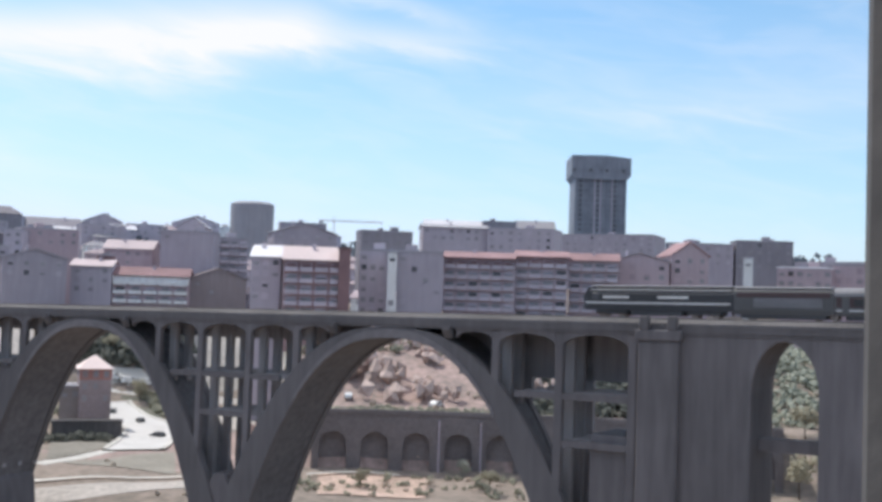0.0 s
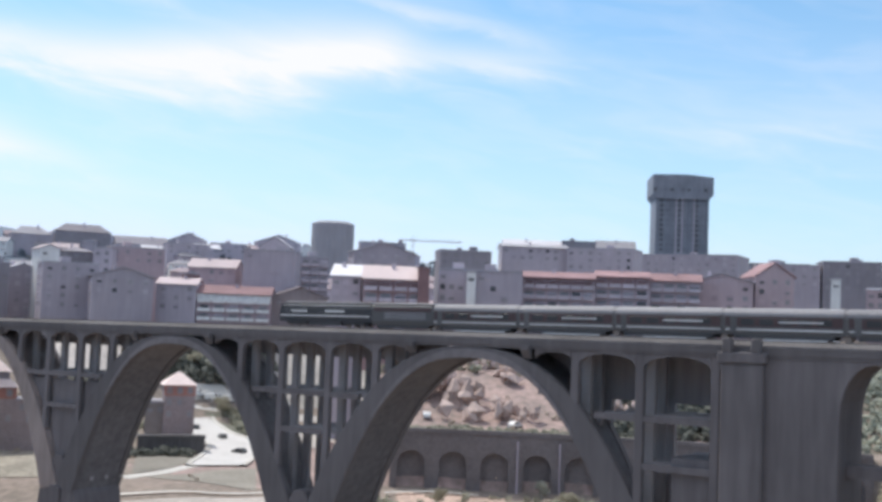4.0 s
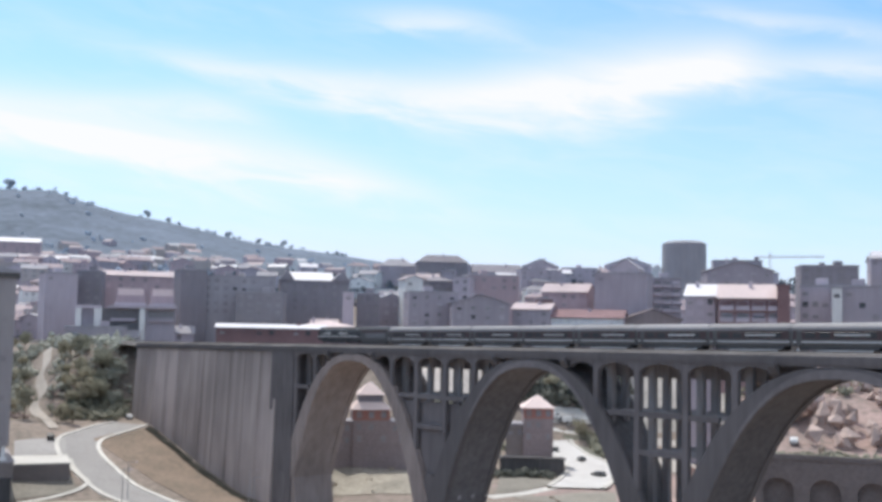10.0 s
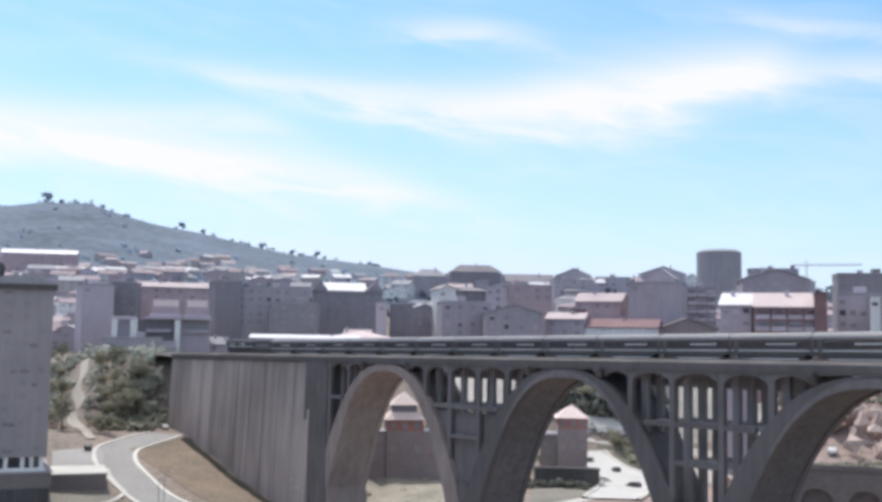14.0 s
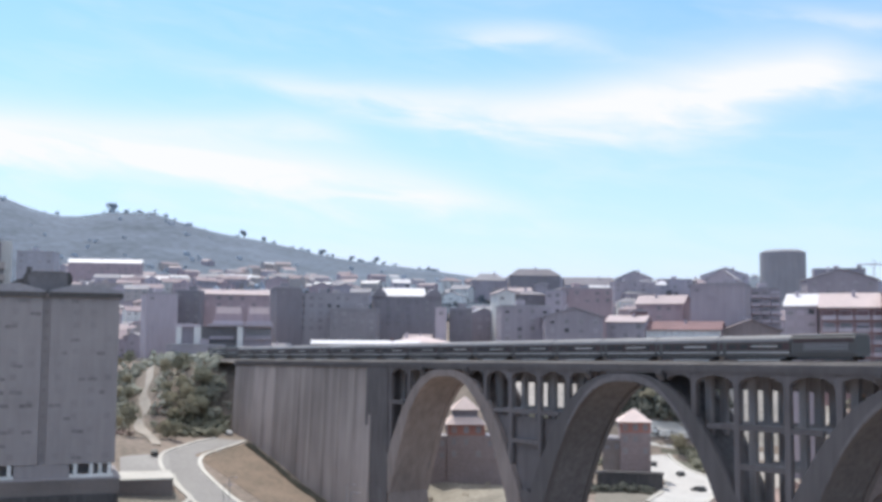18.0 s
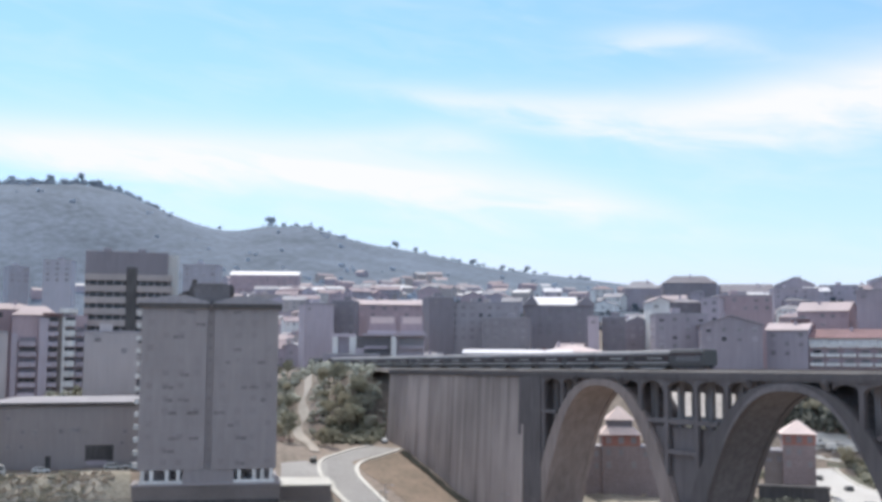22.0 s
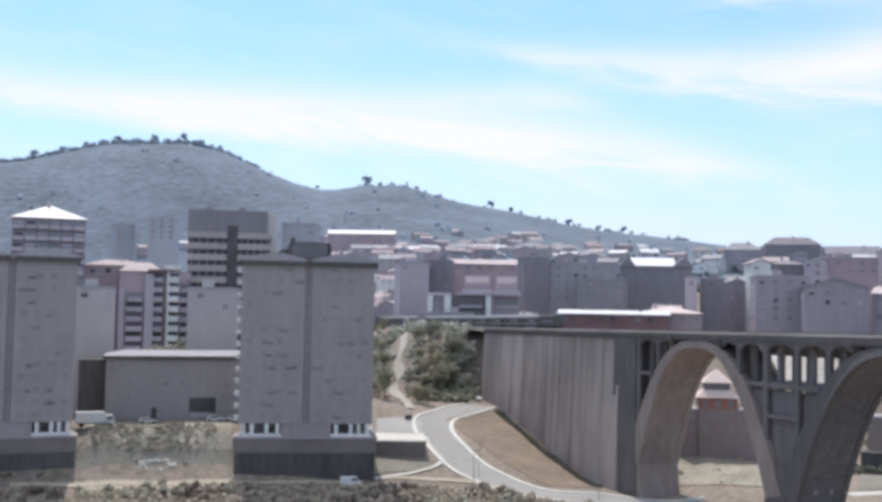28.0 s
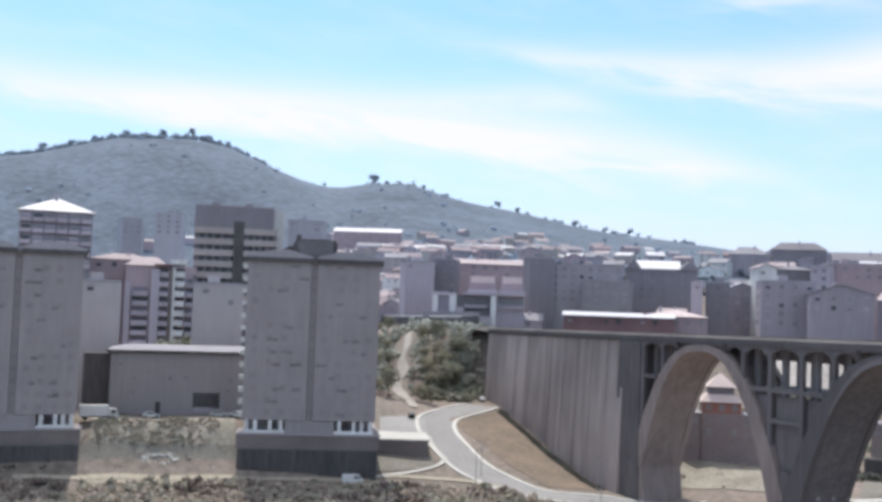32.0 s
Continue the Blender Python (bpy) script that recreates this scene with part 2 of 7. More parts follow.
BRICK_DARK = mat("podium_brick", (0.27, 0.232, 0.222), 0.9, 2.0, 0.25, 0.3)

# ---- mesh helpers ----


def part(name, bm, material, parent=None, label="", smooth=False):
    me = bpy.data.meshes.new(name)
    bm.to_mesh(me)
    bm.free()
    if smooth:
        for p in me.polygons:
            p.use_smooth = True
    me.materials.append(material)
    ob = new(name, me)
    if parent:
        ob.parent = parent
    if label:
        ob["label"] = label
    return ob


def piece(name, me, parent, loc, rz=0.0):
    """An object of its own on shared mesh data."""
    ob = new(name, me)
    ob.parent = parent
    ob.location, ob.rotation_euler = loc, (0, 0, rz)
    return ob


def mesh_of(name, bm, *materials):
    me = bpy.data.meshes.new(name)
    bm.to_mesh(me)
    bm.free()
    for m in materials:
        me.materials.append(m)
    return me


def box(bm, x0, x1, y0, y1, z0, z1, bevel=0.0, mi=0):
    vs = [bm.verts.new(p) for p in ((x0, y0, z0), (x1, y0, z0), (x1, y1, z0), (x0, y1, z0), (x0, y0, z1), (x1, y0, z1), (x1, y1, z1), (x0, y1, z1))]
    fs = [bm.faces.new([vs[i] for i in q]) for q in ((3, 2, 1, 0), (4, 5, 6, 7), (0, 1, 5, 4), (1, 2, 6, 5), (2, 3, 7, 6), (3, 0, 4, 7))]
    for f in fs:
        f.material_index = mi
    if bevel:
        bmesh.ops.bevel(bm, geom=list({e for f in fs for e in f.edges}), offset=bevel, segments=1, affect="EDGES")
    return vs


def prism(bm, outline, axis, a, b, mi=0):
    """Extrudes a 2D outline (list of (p, q)) along axis from a to b. axis 'y': p = x, q = z; 'x': p = y, q = z; 'z': p = x, q = y."""
    def pt(p, q, k):
        return {"y": (p, k, q), "x": (k, p, q), "z": (p, q, k)}[axis]
    va = [bm.verts.new(pt(p, q, a)) for p, q in outline]
    vb = [bm.verts.new(pt(p, q, b)) for p, q in outline]
    k = len(outline)
    fs = [bm.faces.new(va), bm.faces.new(vb[::-1])]
    for i in range(k):
        fs.append(bm.faces.new((va[i], vb[i], vb[(i + 1) % k], va[(i + 1) % k])))
    for f in fs:
        f.material_index = mi
    bmesh.ops.recalc_face_normals(bm, faces=fs)


def cylinder(bm, x, y, z0, z1, r0, r1=None, seg=16):
    r1 = r0 if r1 is None else r1
    a = [bm.verts.new((x + r0 * math.cos(2 * math.pi * i / seg), y + r0 * math.sin(2 * math.pi * i / seg), z0)) for i in range(seg)]
    b = [bm.verts.new((x + r1 * math.cos(2 * math.pi * i / seg), y + r1 * math.sin(2 * math.pi * i / seg), z1)) for i in range(seg)]
    bm.faces.new(a[::-1]); bm.faces.new(b)
    for i in range(seg):
        bm.faces.new((a[i], a[(i + 1) % seg], b[(i + 1) % seg], b[i]))


def thing(name, label, category, group="", loc=(0, 0, 0), rz=0.0):
    ob = new(name)
    ob.location, ob.rotation_euler = loc, (0, 0, rz)
    return tagged(ob, label, category, group)


# ---- the plan: the viaduct's axis ----
D_AX, AX = 111.0, radians(-30.7)
NV = Vector((-math.sin(AX), math.cos(AX), 0))
UV = Vector((-math.cos(AX), -math.sin(AX), 0))
GRADE = -0.0163


def via(s, w, z):
    """World place: s along the viaduct, w behind its front face, z its height before the line's fall."""
    p = NV * (D_AX + w) + UV * s
    return Vector((p.x, p.y, z + GRADE * s))


def sm(a, b, x):
    t = np.clip((x - a) / (b - a), 0, 1)
    return t * t * (3 - 2 * t)


# height of the far ridge, by bearing
RIDGE_AZ = (-60, -20, 0, 18, 25, 29, 35, 38, 40, 43.5, 45.8, 47.6, 49.2, 51, 53.3, 55.2, 59, 63.5, 75, 100)
RIDGE_Z = (90, 95, 100, 116, 126, 139, 161, 178, 188, 213, 210, 201, 208, 226, 252, 264, 258, 222, 150, 90)


def ground_z(x, y):
    """Height of the ground, for numbers or arrays."""
    x, y = np.asarray(x, float), np.asarray(y, float)
    s, d = x * UV.x + y * UV.y, x * NV.x + y * NV.y
    r = np.hypot(x, y)
    az = np.degrees(np.arctan2(-x, y))
    floor = 5.0 + 12.6 * sm(215, 305, s) + 4 * sm(305, 420, s) + 5 * sm(116, 138, d) * (1 - sm(270, 305, s))
    # terrace behind the tower blocks
    floor = floor + np.maximum(17.0 - floor, 0) * sm(236, 251, r) * sm(45, 52, az) * sm(80, 64, az)
    # the far bank: a walled step on the near side, a longer slope beyond the side valley
    near_bank = 11 * sm(211, 218, r) + 12 * sm(221, 268, r)
    far_bank = 23 * sm(314, 352, r)
    k = sm(6.2, 9.5, az)
    bank = (near_bank * (1 - k) + far_bank * k) * sm(118, 130, d)
    bank = bank * np.clip((33.0 - floor) / 23.0, 0, 1)
    # the line's embankment past the abutment
    w = sm(300, 322, s) * sm(84, 109, d) * (1 - sm(122, 160, d))
    z = np.maximum(floor + bank, floor + (43.0 + GRADE * s - floor) * w)
    z = z + 52 * sm(330, 900, r) * sm(118, 200, d)
    # hills
    top = np.interp(az, RIDGE_AZ, RIDGE_Z)
    q = sm(820, 1500, r) * sm(60, 300, d + 0.35 * s)
    z = z + (top - z) * q * (1 - 0.35 * sm(1600, 2600, r))
    # the knoll under the viewpoint
    z = z + 38.6 * np.exp(-(r / 64) ** 2)
    z = z + 12 * sm(60, 200, -d) + 20 * sm(200, 700, -d)
    z = z + (0.3 * np.sin(x * 0.21 + y * 0.13) * np.sin(y * 0.17 - x * 0.07)) * sm(60, 160, r)
    z = z + sm(500, 900, r) * (3 * np.sin(x * 0.013 + 1.3 * np.sin(y * 0.011)) * np.sin(y * 0.016 + x * 0.004))
    return z


def gz(x, y):
    return float(ground_z(x, y))

# ---- ground ----
GROUND = mat("ground_soil", (0.245, 0.198, 0.17), 0.95, 0.25, 0.45, 0.5, second=(0.14, 0.122, 0.10), big=0.03)
# far hill: distance haze is put into the base colour as blue
HILL = mat("hazed_scrub_hillside", (0.128, 0.158, 0.207), 0.95, 0.05, 0.4, 0.25, second=(0.076, 0.098, 0.130), big=0.012)
EARTH = mat("orange_earth", (0.37, 0.268, 0.245), 0.95, 0.3, 0.35, 0.8, second=(0.20, 0.165, 0.15), big=0.10)


def build_ground():
    rings = [0.0]
    r = 2.0
    while r < 4600:
        rings.append(r)
        r *= 1.022 if 120 < r < 420 else 1.05
    k = 480
    ang = np.linspace(0, 2 * np.pi, k, endpoint=False)
    R, Aa = np.meshgrid(np.array(rings[1:]), ang, indexing="ij")
    x, y = -np.sin(Aa) * R, np.cos(Aa) * R
    z = ground_z(x, y)
    verts = np.stack([x, y, z], -1).reshape(-1, 3).tolist()
    m = len(rings) - 1
    faces = []
    for i in range(m - 1):
        for j in range(k):
            faces.append((i * k + j, i * k + (j + 1) % k, (i + 1) * k + (j + 1) % k, (i + 1) * k + j))
    verts.append((0, 0, gz(0, 0)))
    c = len(verts) - 1
    faces += [(c, (j + 1) % k, j) for j in range(k)]
    me = bpy.data.meshes.new("ground")
    me.from_pydata(verts, [], faces)
    for mt in (GROUND, HILL, EARTH):
        me.materials.append(mt)
    cen = np.array([np.mean([verts[v] for v in f], axis=0) for f in faces])
    rr = np.hypot(cen[:, 0], cen[:, 1])
    s, d = cen[:, 0] * UV.x + cen[:, 1] * UV.y, cen[:, 0] * NV.x + cen[:, 1] * NV.y
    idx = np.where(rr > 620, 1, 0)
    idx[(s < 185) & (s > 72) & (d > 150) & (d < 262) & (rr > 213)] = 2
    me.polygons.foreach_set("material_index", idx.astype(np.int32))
    me.polygons.foreach_set("use_smooth", np.ones(len(faces), dtype=bool))
    ob = new("ground", me)
    tagged(ob, "dry brown valley ground rising to a scrub-covered hill", "ground", kind="structure")


build_ground()


def smooth_line(pts, n=8):
    out = []
    for i in range(len(pts) - 1):
        p0, p1, p2, p3 = (pts[max(i - 1, 0)], pts[i], pts[i + 1], pts[min(i + 2, len(pts) - 1)])
        for k in range(n):
            t = k / n
            out.append(tuple(0.5 * ((2 * b) + (c - a) * t + (2 * a - 5 * b + 4 * c - d) * t * t + (3 * b - a - 3 * c + d) * t ** 3)
                             for a, b, c, d in zip(p0, p1, p2, p3)))
    out.append(tuple(pts[-1]))
    return out


ROAD_PTS = []


def ribbon(name, pts, width, material, lift, label, category="road", kerbs=True, kind="structure"):
    """A strip laid over the ground along a line of (x, y), with raised kerbs."""
    line = smooth_line(pts)
    ROAD_PTS.extend((x, y, width / 2 + 1.6) for x, y in line)
    lefts, rights = [], []
    for i, (x, y) in enumerate(line):
        a, b = line[max(i - 1, 0)], line[min(i + 1, len(line) - 1)]
        t = Vector((b[0] - a[0], b[1] - a[1])).normalized()
        nn = Vector((-t.y, t.x))
        lefts.append((x + nn.x * width / 2, y + nn.y * width / 2))
        rights.append((x - nn.x * width / 2, y - nn.y * width / 2))
    bm = bmesh.new()
    rows = []
    for (lx, ly), (rx, ry) in zip(lefts, rights):
        row = []
        for k in range(7):
            f = k / 6
            x, y = lx + (rx - lx) * f, ly + (ry - ly) * f
            row.append(bm.verts.new((x, y, gz(x, y) + lift)))
        rows.append(row)
    for a, b in zip(rows, rows[1:]):
        for k in range(6):
            bm.faces.new((a[k], a[k + 1], b[k + 1], b[k]))
    bmesh.ops.recalc_face_normals(bm, faces=bm.faces)
    road = part(name, bm, material)
    tagged(road, label, category, kind=kind)
    if kerbs:
        for side in (lefts, rights):
            bm = bmesh.new()
            prev = None
            for i, (x, y) in enumerate(side):
                a, b = side[max(i - 1, 0)], side[min(i + 1, len(side) - 1)]
                t = Vector((b[0] - a[0], b[1] - a[1]))
                t = t.normalized() if t.length > 1e-6 else Vector((1, 0))
                nn = Vector((-t.y, t.x)) * 0.55
                z = gz(x, y) + lift
                cur = [bm.verts.new(p) for p in ((x - nn.x, y - nn.y, z - 0.3), (x + nn.x, y + nn.y, z - 0.3), (x + nn.x, y + nn.y, z + 0.2), (x - nn.x, y - nn.y, z + 0.2))]
                if prev:
                    for q in range(4):
                        bm.faces.new((prev[q], prev[(q + 1) % 4], cur[(q + 1) % 4], cur[q]))
                prev = cur
            bmesh.ops.recalc_face_normals(bm, faces=bm.faces)
            kb = part("kerb", bm, KERB, road)
    return road


ribbon("footpath", [(-204.7, 219.8), (-219.6, 231.1), (-228.9, 237.8), (-233.3, 242.3), (-233.8, 245.9), (-245.5, 256.5), (-249.6, 263.4), (-259.9, 274.6)], 2.6, DIRT, 0.35, "pale dirt path climbing between the trees", category="path", kerbs=False)
ribbon("road", [(-104.3, 199.9), (-119.5, 194.1), (-132.2, 188.7), (-145.0, 189.6), (-156.6, 192.8), (-168.7, 198.1), (-179.1, 204.0), (-187.8, 210.3), (-193.0, 217.5), (-194.1, 226.3), (-195.9, 239.7)], 10, ASPHALT, 0.08, "pale sunlit asphalt road curving up past the abutment")
ribbon("road", [(-143.8, 187.0), (-157.0, 183.3), (-166.7, 175.0), (-174.2, 158.0), (-186.3, 142.9), (-199.7, 123.8), (-210.5, 105.9)], 2.6, SAND, 0.25, "narrow sandy road below the tower blocks", kerbs=False)
ribbon("footpath", [(-213.4, 123.1), (-211.0, 119.4), (-208.5, 115.5)], 1.1, DIRT, 0.08, "pale worn path down the bank", category="path", kerbs=False)
ribbon("footpath", [(-199.0, 151.4), (-193.2, 148.7), (-188.5, 146.7)], 1.1, DIRT, 0.08, "pale worn path down the bank", category="path", kerbs=False)
ribbon("road", [(-93.1, 302.3), (-87.3, 294.0), (-77.6, 277.7), (-69.5, 261.3), (-66.3, 243.6), (-64.6, 228.6)], 12, PALE_ROAD, 0.4, "wide pale curving road beyond the viaduct")
ribbon("lane", [(-66.8, 238.0), (-68.6, 231.5), (-72.1, 223.4), (-73.9, 214.9), (-77.5, 208.6)], 3.2, KERB, 0.08, "pale narrow lane beyond the viaduct", category="road", kerbs=False)
ribbon("road", [(-75.0, 189.9), (-61.6, 188.5), (-52.2, 190.2), (-44.6, 192.1)], 7, PALE_EARTH, 0.1, "pale dirt road on the valley floor", kerbs=False)
ribbon("kerb", [(-78.0, 196.5), (-63.5, 195.5), (-53.0, 196.5), (-44.0, 198.5)], 0.9, KERB, 0.4, "pale concrete kerb beside the dirt road", category="kerb", kerbs=False)


def plot(name, label, category, corners, material, lift=0.12, n=14, kind="structure"):
    """A four-cornered piece of ground laid over the slope."""
    a, b, c, d = [Vector(p) for p in corners]
    bm = bmesh.new()
    g = []
    for i in range(n + 1):
        p, q = a.lerp(d, i / n), b.lerp(c, i / n)
        row = []
        for j in range(n + 1):
            m = p.lerp(q, j / n)
            row.append(bm.verts.new((m.x, m.y, gz(m.x, m.y) + lift)))
        g.append(row)
    for i in range(n):
        for j in range(n):
            bm.faces.new((g[i][j], g[i][j + 1], g[i + 1][j + 1], g[i + 1][j]))
    bmesh.ops.recalc_face_normals(bm, faces=bm.faces)
    return tagged(part(name, bm, material), label, category, kind=kind)


def terrace():
    """A low walled terrace beside the tower block, level with the road behind it."""
    c = bearing(43.49, 257)
    z0 = gz(c.x, c.y) - 4
    b = thing("terrace", "low brown brick terrace with a pale paved top", "terrace", "", (c.x, c.y, z0), radians(45.49))
    top = 12.80 - z0
    bm = bmesh.new(); box(bm, -7.5, 6.1, 0, 15, 0, top - 0.35)
    part("wall", bm, BRICK_DARK, b)
    bm = bmesh.new(); box(bm, -7.5, 6.4, -0.3, 15.3, top - 0.35, top, 0.05)
    part("paving", bm, KERB, b)


terrace()
ISLAND_GRASS = mat("dull_island_grass", (0.27, 0.25, 0.215), 0.95, 0.6, 0.3, 0.5)
plot("lawn", "dry brown grass plot between road and abutment wall", "lawn", [(-190.4, 218.7), (-189.4, 237.5), (-131.0, 203.4), (-141.5, 196.9)], GRASS_DRY)
plot("paved_yard", "pale paved yard beside the tower block", "pavement", [(-201.9, 203.4), (-195.7, 214.5), (-186.2, 204.6), (-193.3, 194.8)], ASPHALT, 0.1)
plot("grass_verge", "dull grass at the foot of the bank", "lawn", [(-212.2, 120.2), (-192.9, 148.6), (-189.9, 147.3), (-209.8, 117.3)], ISLAND_GRASS, 0.3)
VALLEY_GRASS = mat("valley_grass", (0.33, 0.30, 0.25), 0.95, 0.5, 0.4, 0.6)
plot("valley_meadow", "dull green grass below the houses", "lawn", [(-137.8, 232.6), (-108.2, 249.4), (-90.9, 209.8), (-127.2, 215.0)], VALLEY_GRASS, 0.15)
plot("grass_plot", "dull grass plot inside the road's bend", "lawn", [(-86.5, 239.8), (-72.7, 244.1), (-70.4, 235.7), (-77.2, 211.9)], ISLAND_GRASS, 0.15)
plot("grass_field", "dull grass beyond the viaduct", "lawn", [(-73.6, 210.8), (-63.6, 223.6), (-55.2, 226.9), (-48.8, 201.5)], ISLAND_GRASS, 0.12)
plot("grass_island", "dull grass island inside the bend of the road", "lawn", [(-171.5, 171.4), (-181.3, 181.9), (-173.8, 193.1), (-167.5, 188.0)], ISLAND_GRASS, 0.2)
ribbon("kerb", [(-183.2, 202.5), (-178.4, 198.3), (-172.7, 194.7), (-168.8, 192.7), (-167.2, 187.9), (-167.4, 183.3), (-167.9, 175.9), (-169.4, 168.4)], 1.2, KERB, 0.34, "bright concrete kerb round the grass island", category="kerb", kerbs=False)
ribbon("kerb", [(-24.5, 204.6), (-18.0, 205.6), (-12.1, 206.2), (-6.6, 206.4)], 1.0, KERB, 0.7, "bright concrete edging before the stone wall", category="kerb", kerbs=False)


def bearings_plot(name, label, category, az0, az1, r0, r1, material, lift=0.15, n=14):
    """A piece of ground between two bearings and two distances."""
    return plot(name, label, category, [bearing(az1, r0).xy, bearing(az1, r1).xy, bearing(az0, r1).xy, bearing(az0, r0).xy], material, lift, n)


bearings_plot("bare_bank", "bare pale earth bank beyond the viaduct", "bank", 20.9, 25.2, 332, 356, PALE_EARTH, 0.2, 20)
bearings_plot("green_bank", "dark green slope below the bare bank", "bank", 19.8, 25.4, 288, 331.8, DARK_TURF, 0.2, 24)
bearings_plot("bare_bank", "bare greyish earth bank below the apartment rows", "bank", 7.4, 13.2, 270, 356, ASH_EARTH, 0.2, 24)
bearings_plot("sandy_yard", "pale sandy yard below the scrubby bank", "yard", 52.5, 59.8, 231.5, 243.5, SAND, 0.12)
bearings_plot("grassy_bank", "pale dry grassy bank below the hall", "bank", 52.4, 59.7, 243.6, 257.8, BANK_EARTH, 0.12, 14)
bearings_plot("car_park", "pale sunlit car park on the bank", "car park", 13.3, 17.6, 322, 331, KERB, 0.16)
bearings_plot("green_bank", "dark green bank between the car park and the curving road", "bank", 13.4, 16.5, 299, 321, DARK_TURF, 0.3, 16)
bearings_plot("rubble_ground", "pinkish bare rubble ground before the stone wall", "ground", 0.4, 6.2, 186, 208, PINK_EARTH, 0.2)


def arched_wall():
    """The stone retaining wall with blind arches seen under the main arch."""
    w = thing("stone_retaining_wall", "shaded stone retaining wall with blind arches carrying a lane", "retaining wall")
    for i in range(11):
        az = -17 + 2.25 * i
        p = bearing(az, 211.5)
        z0, z1 = gz(p.x, p.y) - 3, 21.6
        o = new("bay")
        o.parent = w
        o.location, o.rotation_euler = (p.x, p.y, 0), (0, 0, radians(az))
        hw = 211.5 * math.tan(radians(2.25 / 2))
        h = hw * 0.66
        bm = bmesh.new()
        for a, b in ((-hw, -h), (h, hw)):
            box(bm, a, b, 0, 1.6, z0, z1)
        zs, pts = 15.6, []
        for k in range(13):
            t = math.pi * k / 12
            pts.append((-h * math.cos(t), zs + h * 0.9 * math.sin(t)))
        for (x0, q0), (x1, q1) in zip(pts, pts[1:]):
            prism(bm, [(x0, q0), (x1, q1), (x1, z1), (x0, z1)], "y", 0, 1.6)
        part("arch_face", bm, STONE, o)
        bm = bmesh.new(); box(bm, -hw, hw, 1.6, 7.5, z0, z1 - 0.02)
        part("core", bm, STONE, o)
        bm = bmesh.new(); box(bm, -hw, hw, -0.25, 0.5, z1, z1 + 0.9)
        part("parapet", bm, STONE, o)
        if i in (6, 7):
            bm = bmesh.new(); cylinder(bm, -hw + 0.3, -0.15, z0 + 3, z1 - 1.0, 0.22, seg=8)
            part("drain_pipe", bm, GREY, o, "pale drain pipe")


STONE = mat("rough_stone", (0.195, 0.175, 0.178), 0.95, 0.7, 0.2, 0.5)
arched_wall()

# ---- the viaduct ----
ARCH_C = (73.0, 128.0, 182.0)
PIER_C = (45.5, 100.5, 155.0, 209.5)
W_B = 9.9
Z_TOP, Z_CORN, Z_SLAB = 44.0, 43.25, 42.4


def intrados(x):
    return 41.0 - 0.0102 * abs(x) ** 2.5


def extrados(x):
    return 42.4 - 0.0067 * abs(x) ** 2.5


def barrel_back(x):
    return intrados(max(-22.9, min(22.9, x))) + 1.7


viaduct = thing("railway_viaduct", "grey concrete open-spandrel railway arch viaduct across the valley", "viaduct")


def to_via(bm):
    """Moves a mesh drawn in (s, w, z) into the world."""
    for v in bm.verts:
        v.co = via(v.co.x, v.co.y, v.co.z)
    bmesh.ops.recalc_face_normals(bm, faces=bm.faces)


def vpart(name, bm, material, parent=viaduct, label=""):
    to_via(bm)
    return part(name, bm, material, parent, label)


def build_deck():
    for s0, s1 in ((-60, 45), (45, 100.5), (100.5, 155), (155, 209.5), (209.5, 302)):
        bm = bmesh.new()
        box(bm, s0, s1, 0.25, W_B - 0.25, Z_SLAB, Z_CORN)
        vpart("deck_slab", bm, CONC_LIFT)
        for w0, w1 in ((-0.25, 0.22), (W_B - 0.22, W_B + 0.25)):
            bm = bmesh.new()
            box(bm, s0, s1, w0, w1, Z_CORN - 0.5, Z_CORN + 0.12)
            box(bm, s0, s1, w0 + 0.12, w1 - 0.05, Z_CORN - 0.84, Z_CORN - 0.5)
            vpart("cornice", bm, CONC_PALE)
            bm = bmesh.new()
            box(bm, s0, s1, w0 - 0.05, w1 + 0.02, Z_CORN + 0.12, Z_CORN + 0.24)
            vpart("coping", bm, CONC_PALE, label="thin pale coping course")
        for w0 in (0.25, W_B - 0.55):
            bm = bmesh.new()
            box(bm, s0, s1, w0, w0 + 0.3, Z_CORN, Z_CORN + 0.42)
            vpart("parapet", bm, CONC_PALE)
    bm = bmesh.new()
    prism(bm, [(0.6, Z_CORN), (W_B - 0.6, Z_CORN), (W_B - 1.4, Z_TOP + 0.1), (1.4, Z_TOP + 0.1)], "x", -60, 700)
    b = vpart("ballast_bed", bm, BALLAST, label="crushed stone ballast")
    for w in (3.7, 5.37):
        bm = bmesh.new()
        box(bm, -60, 700, w - 0.04, w + 0.04, Z_TOP + 0.1, Z_TOP + 0.26)
        vpart("rail", bm, STEEL)
    # small pale refuge corbels under the cornice beside the crowns
    for c in ARCH_C:
        for o in (-8.6, 8.6):
            bm = bmesh.new()
            prism(bm, [(-0.25, Z_CORN - 0.5), (-0.95, Z_CORN - 0.5), (-0.95, Z_CORN - 1.0), (-0.1, Z_CORN - 2.0), (0.1, Z_CORN - 2.0)], "x", c + o - 0.55, c + o + 0.55)
            vpart("corbel", bm, CONC_PALE, label="pale refuge corbel")


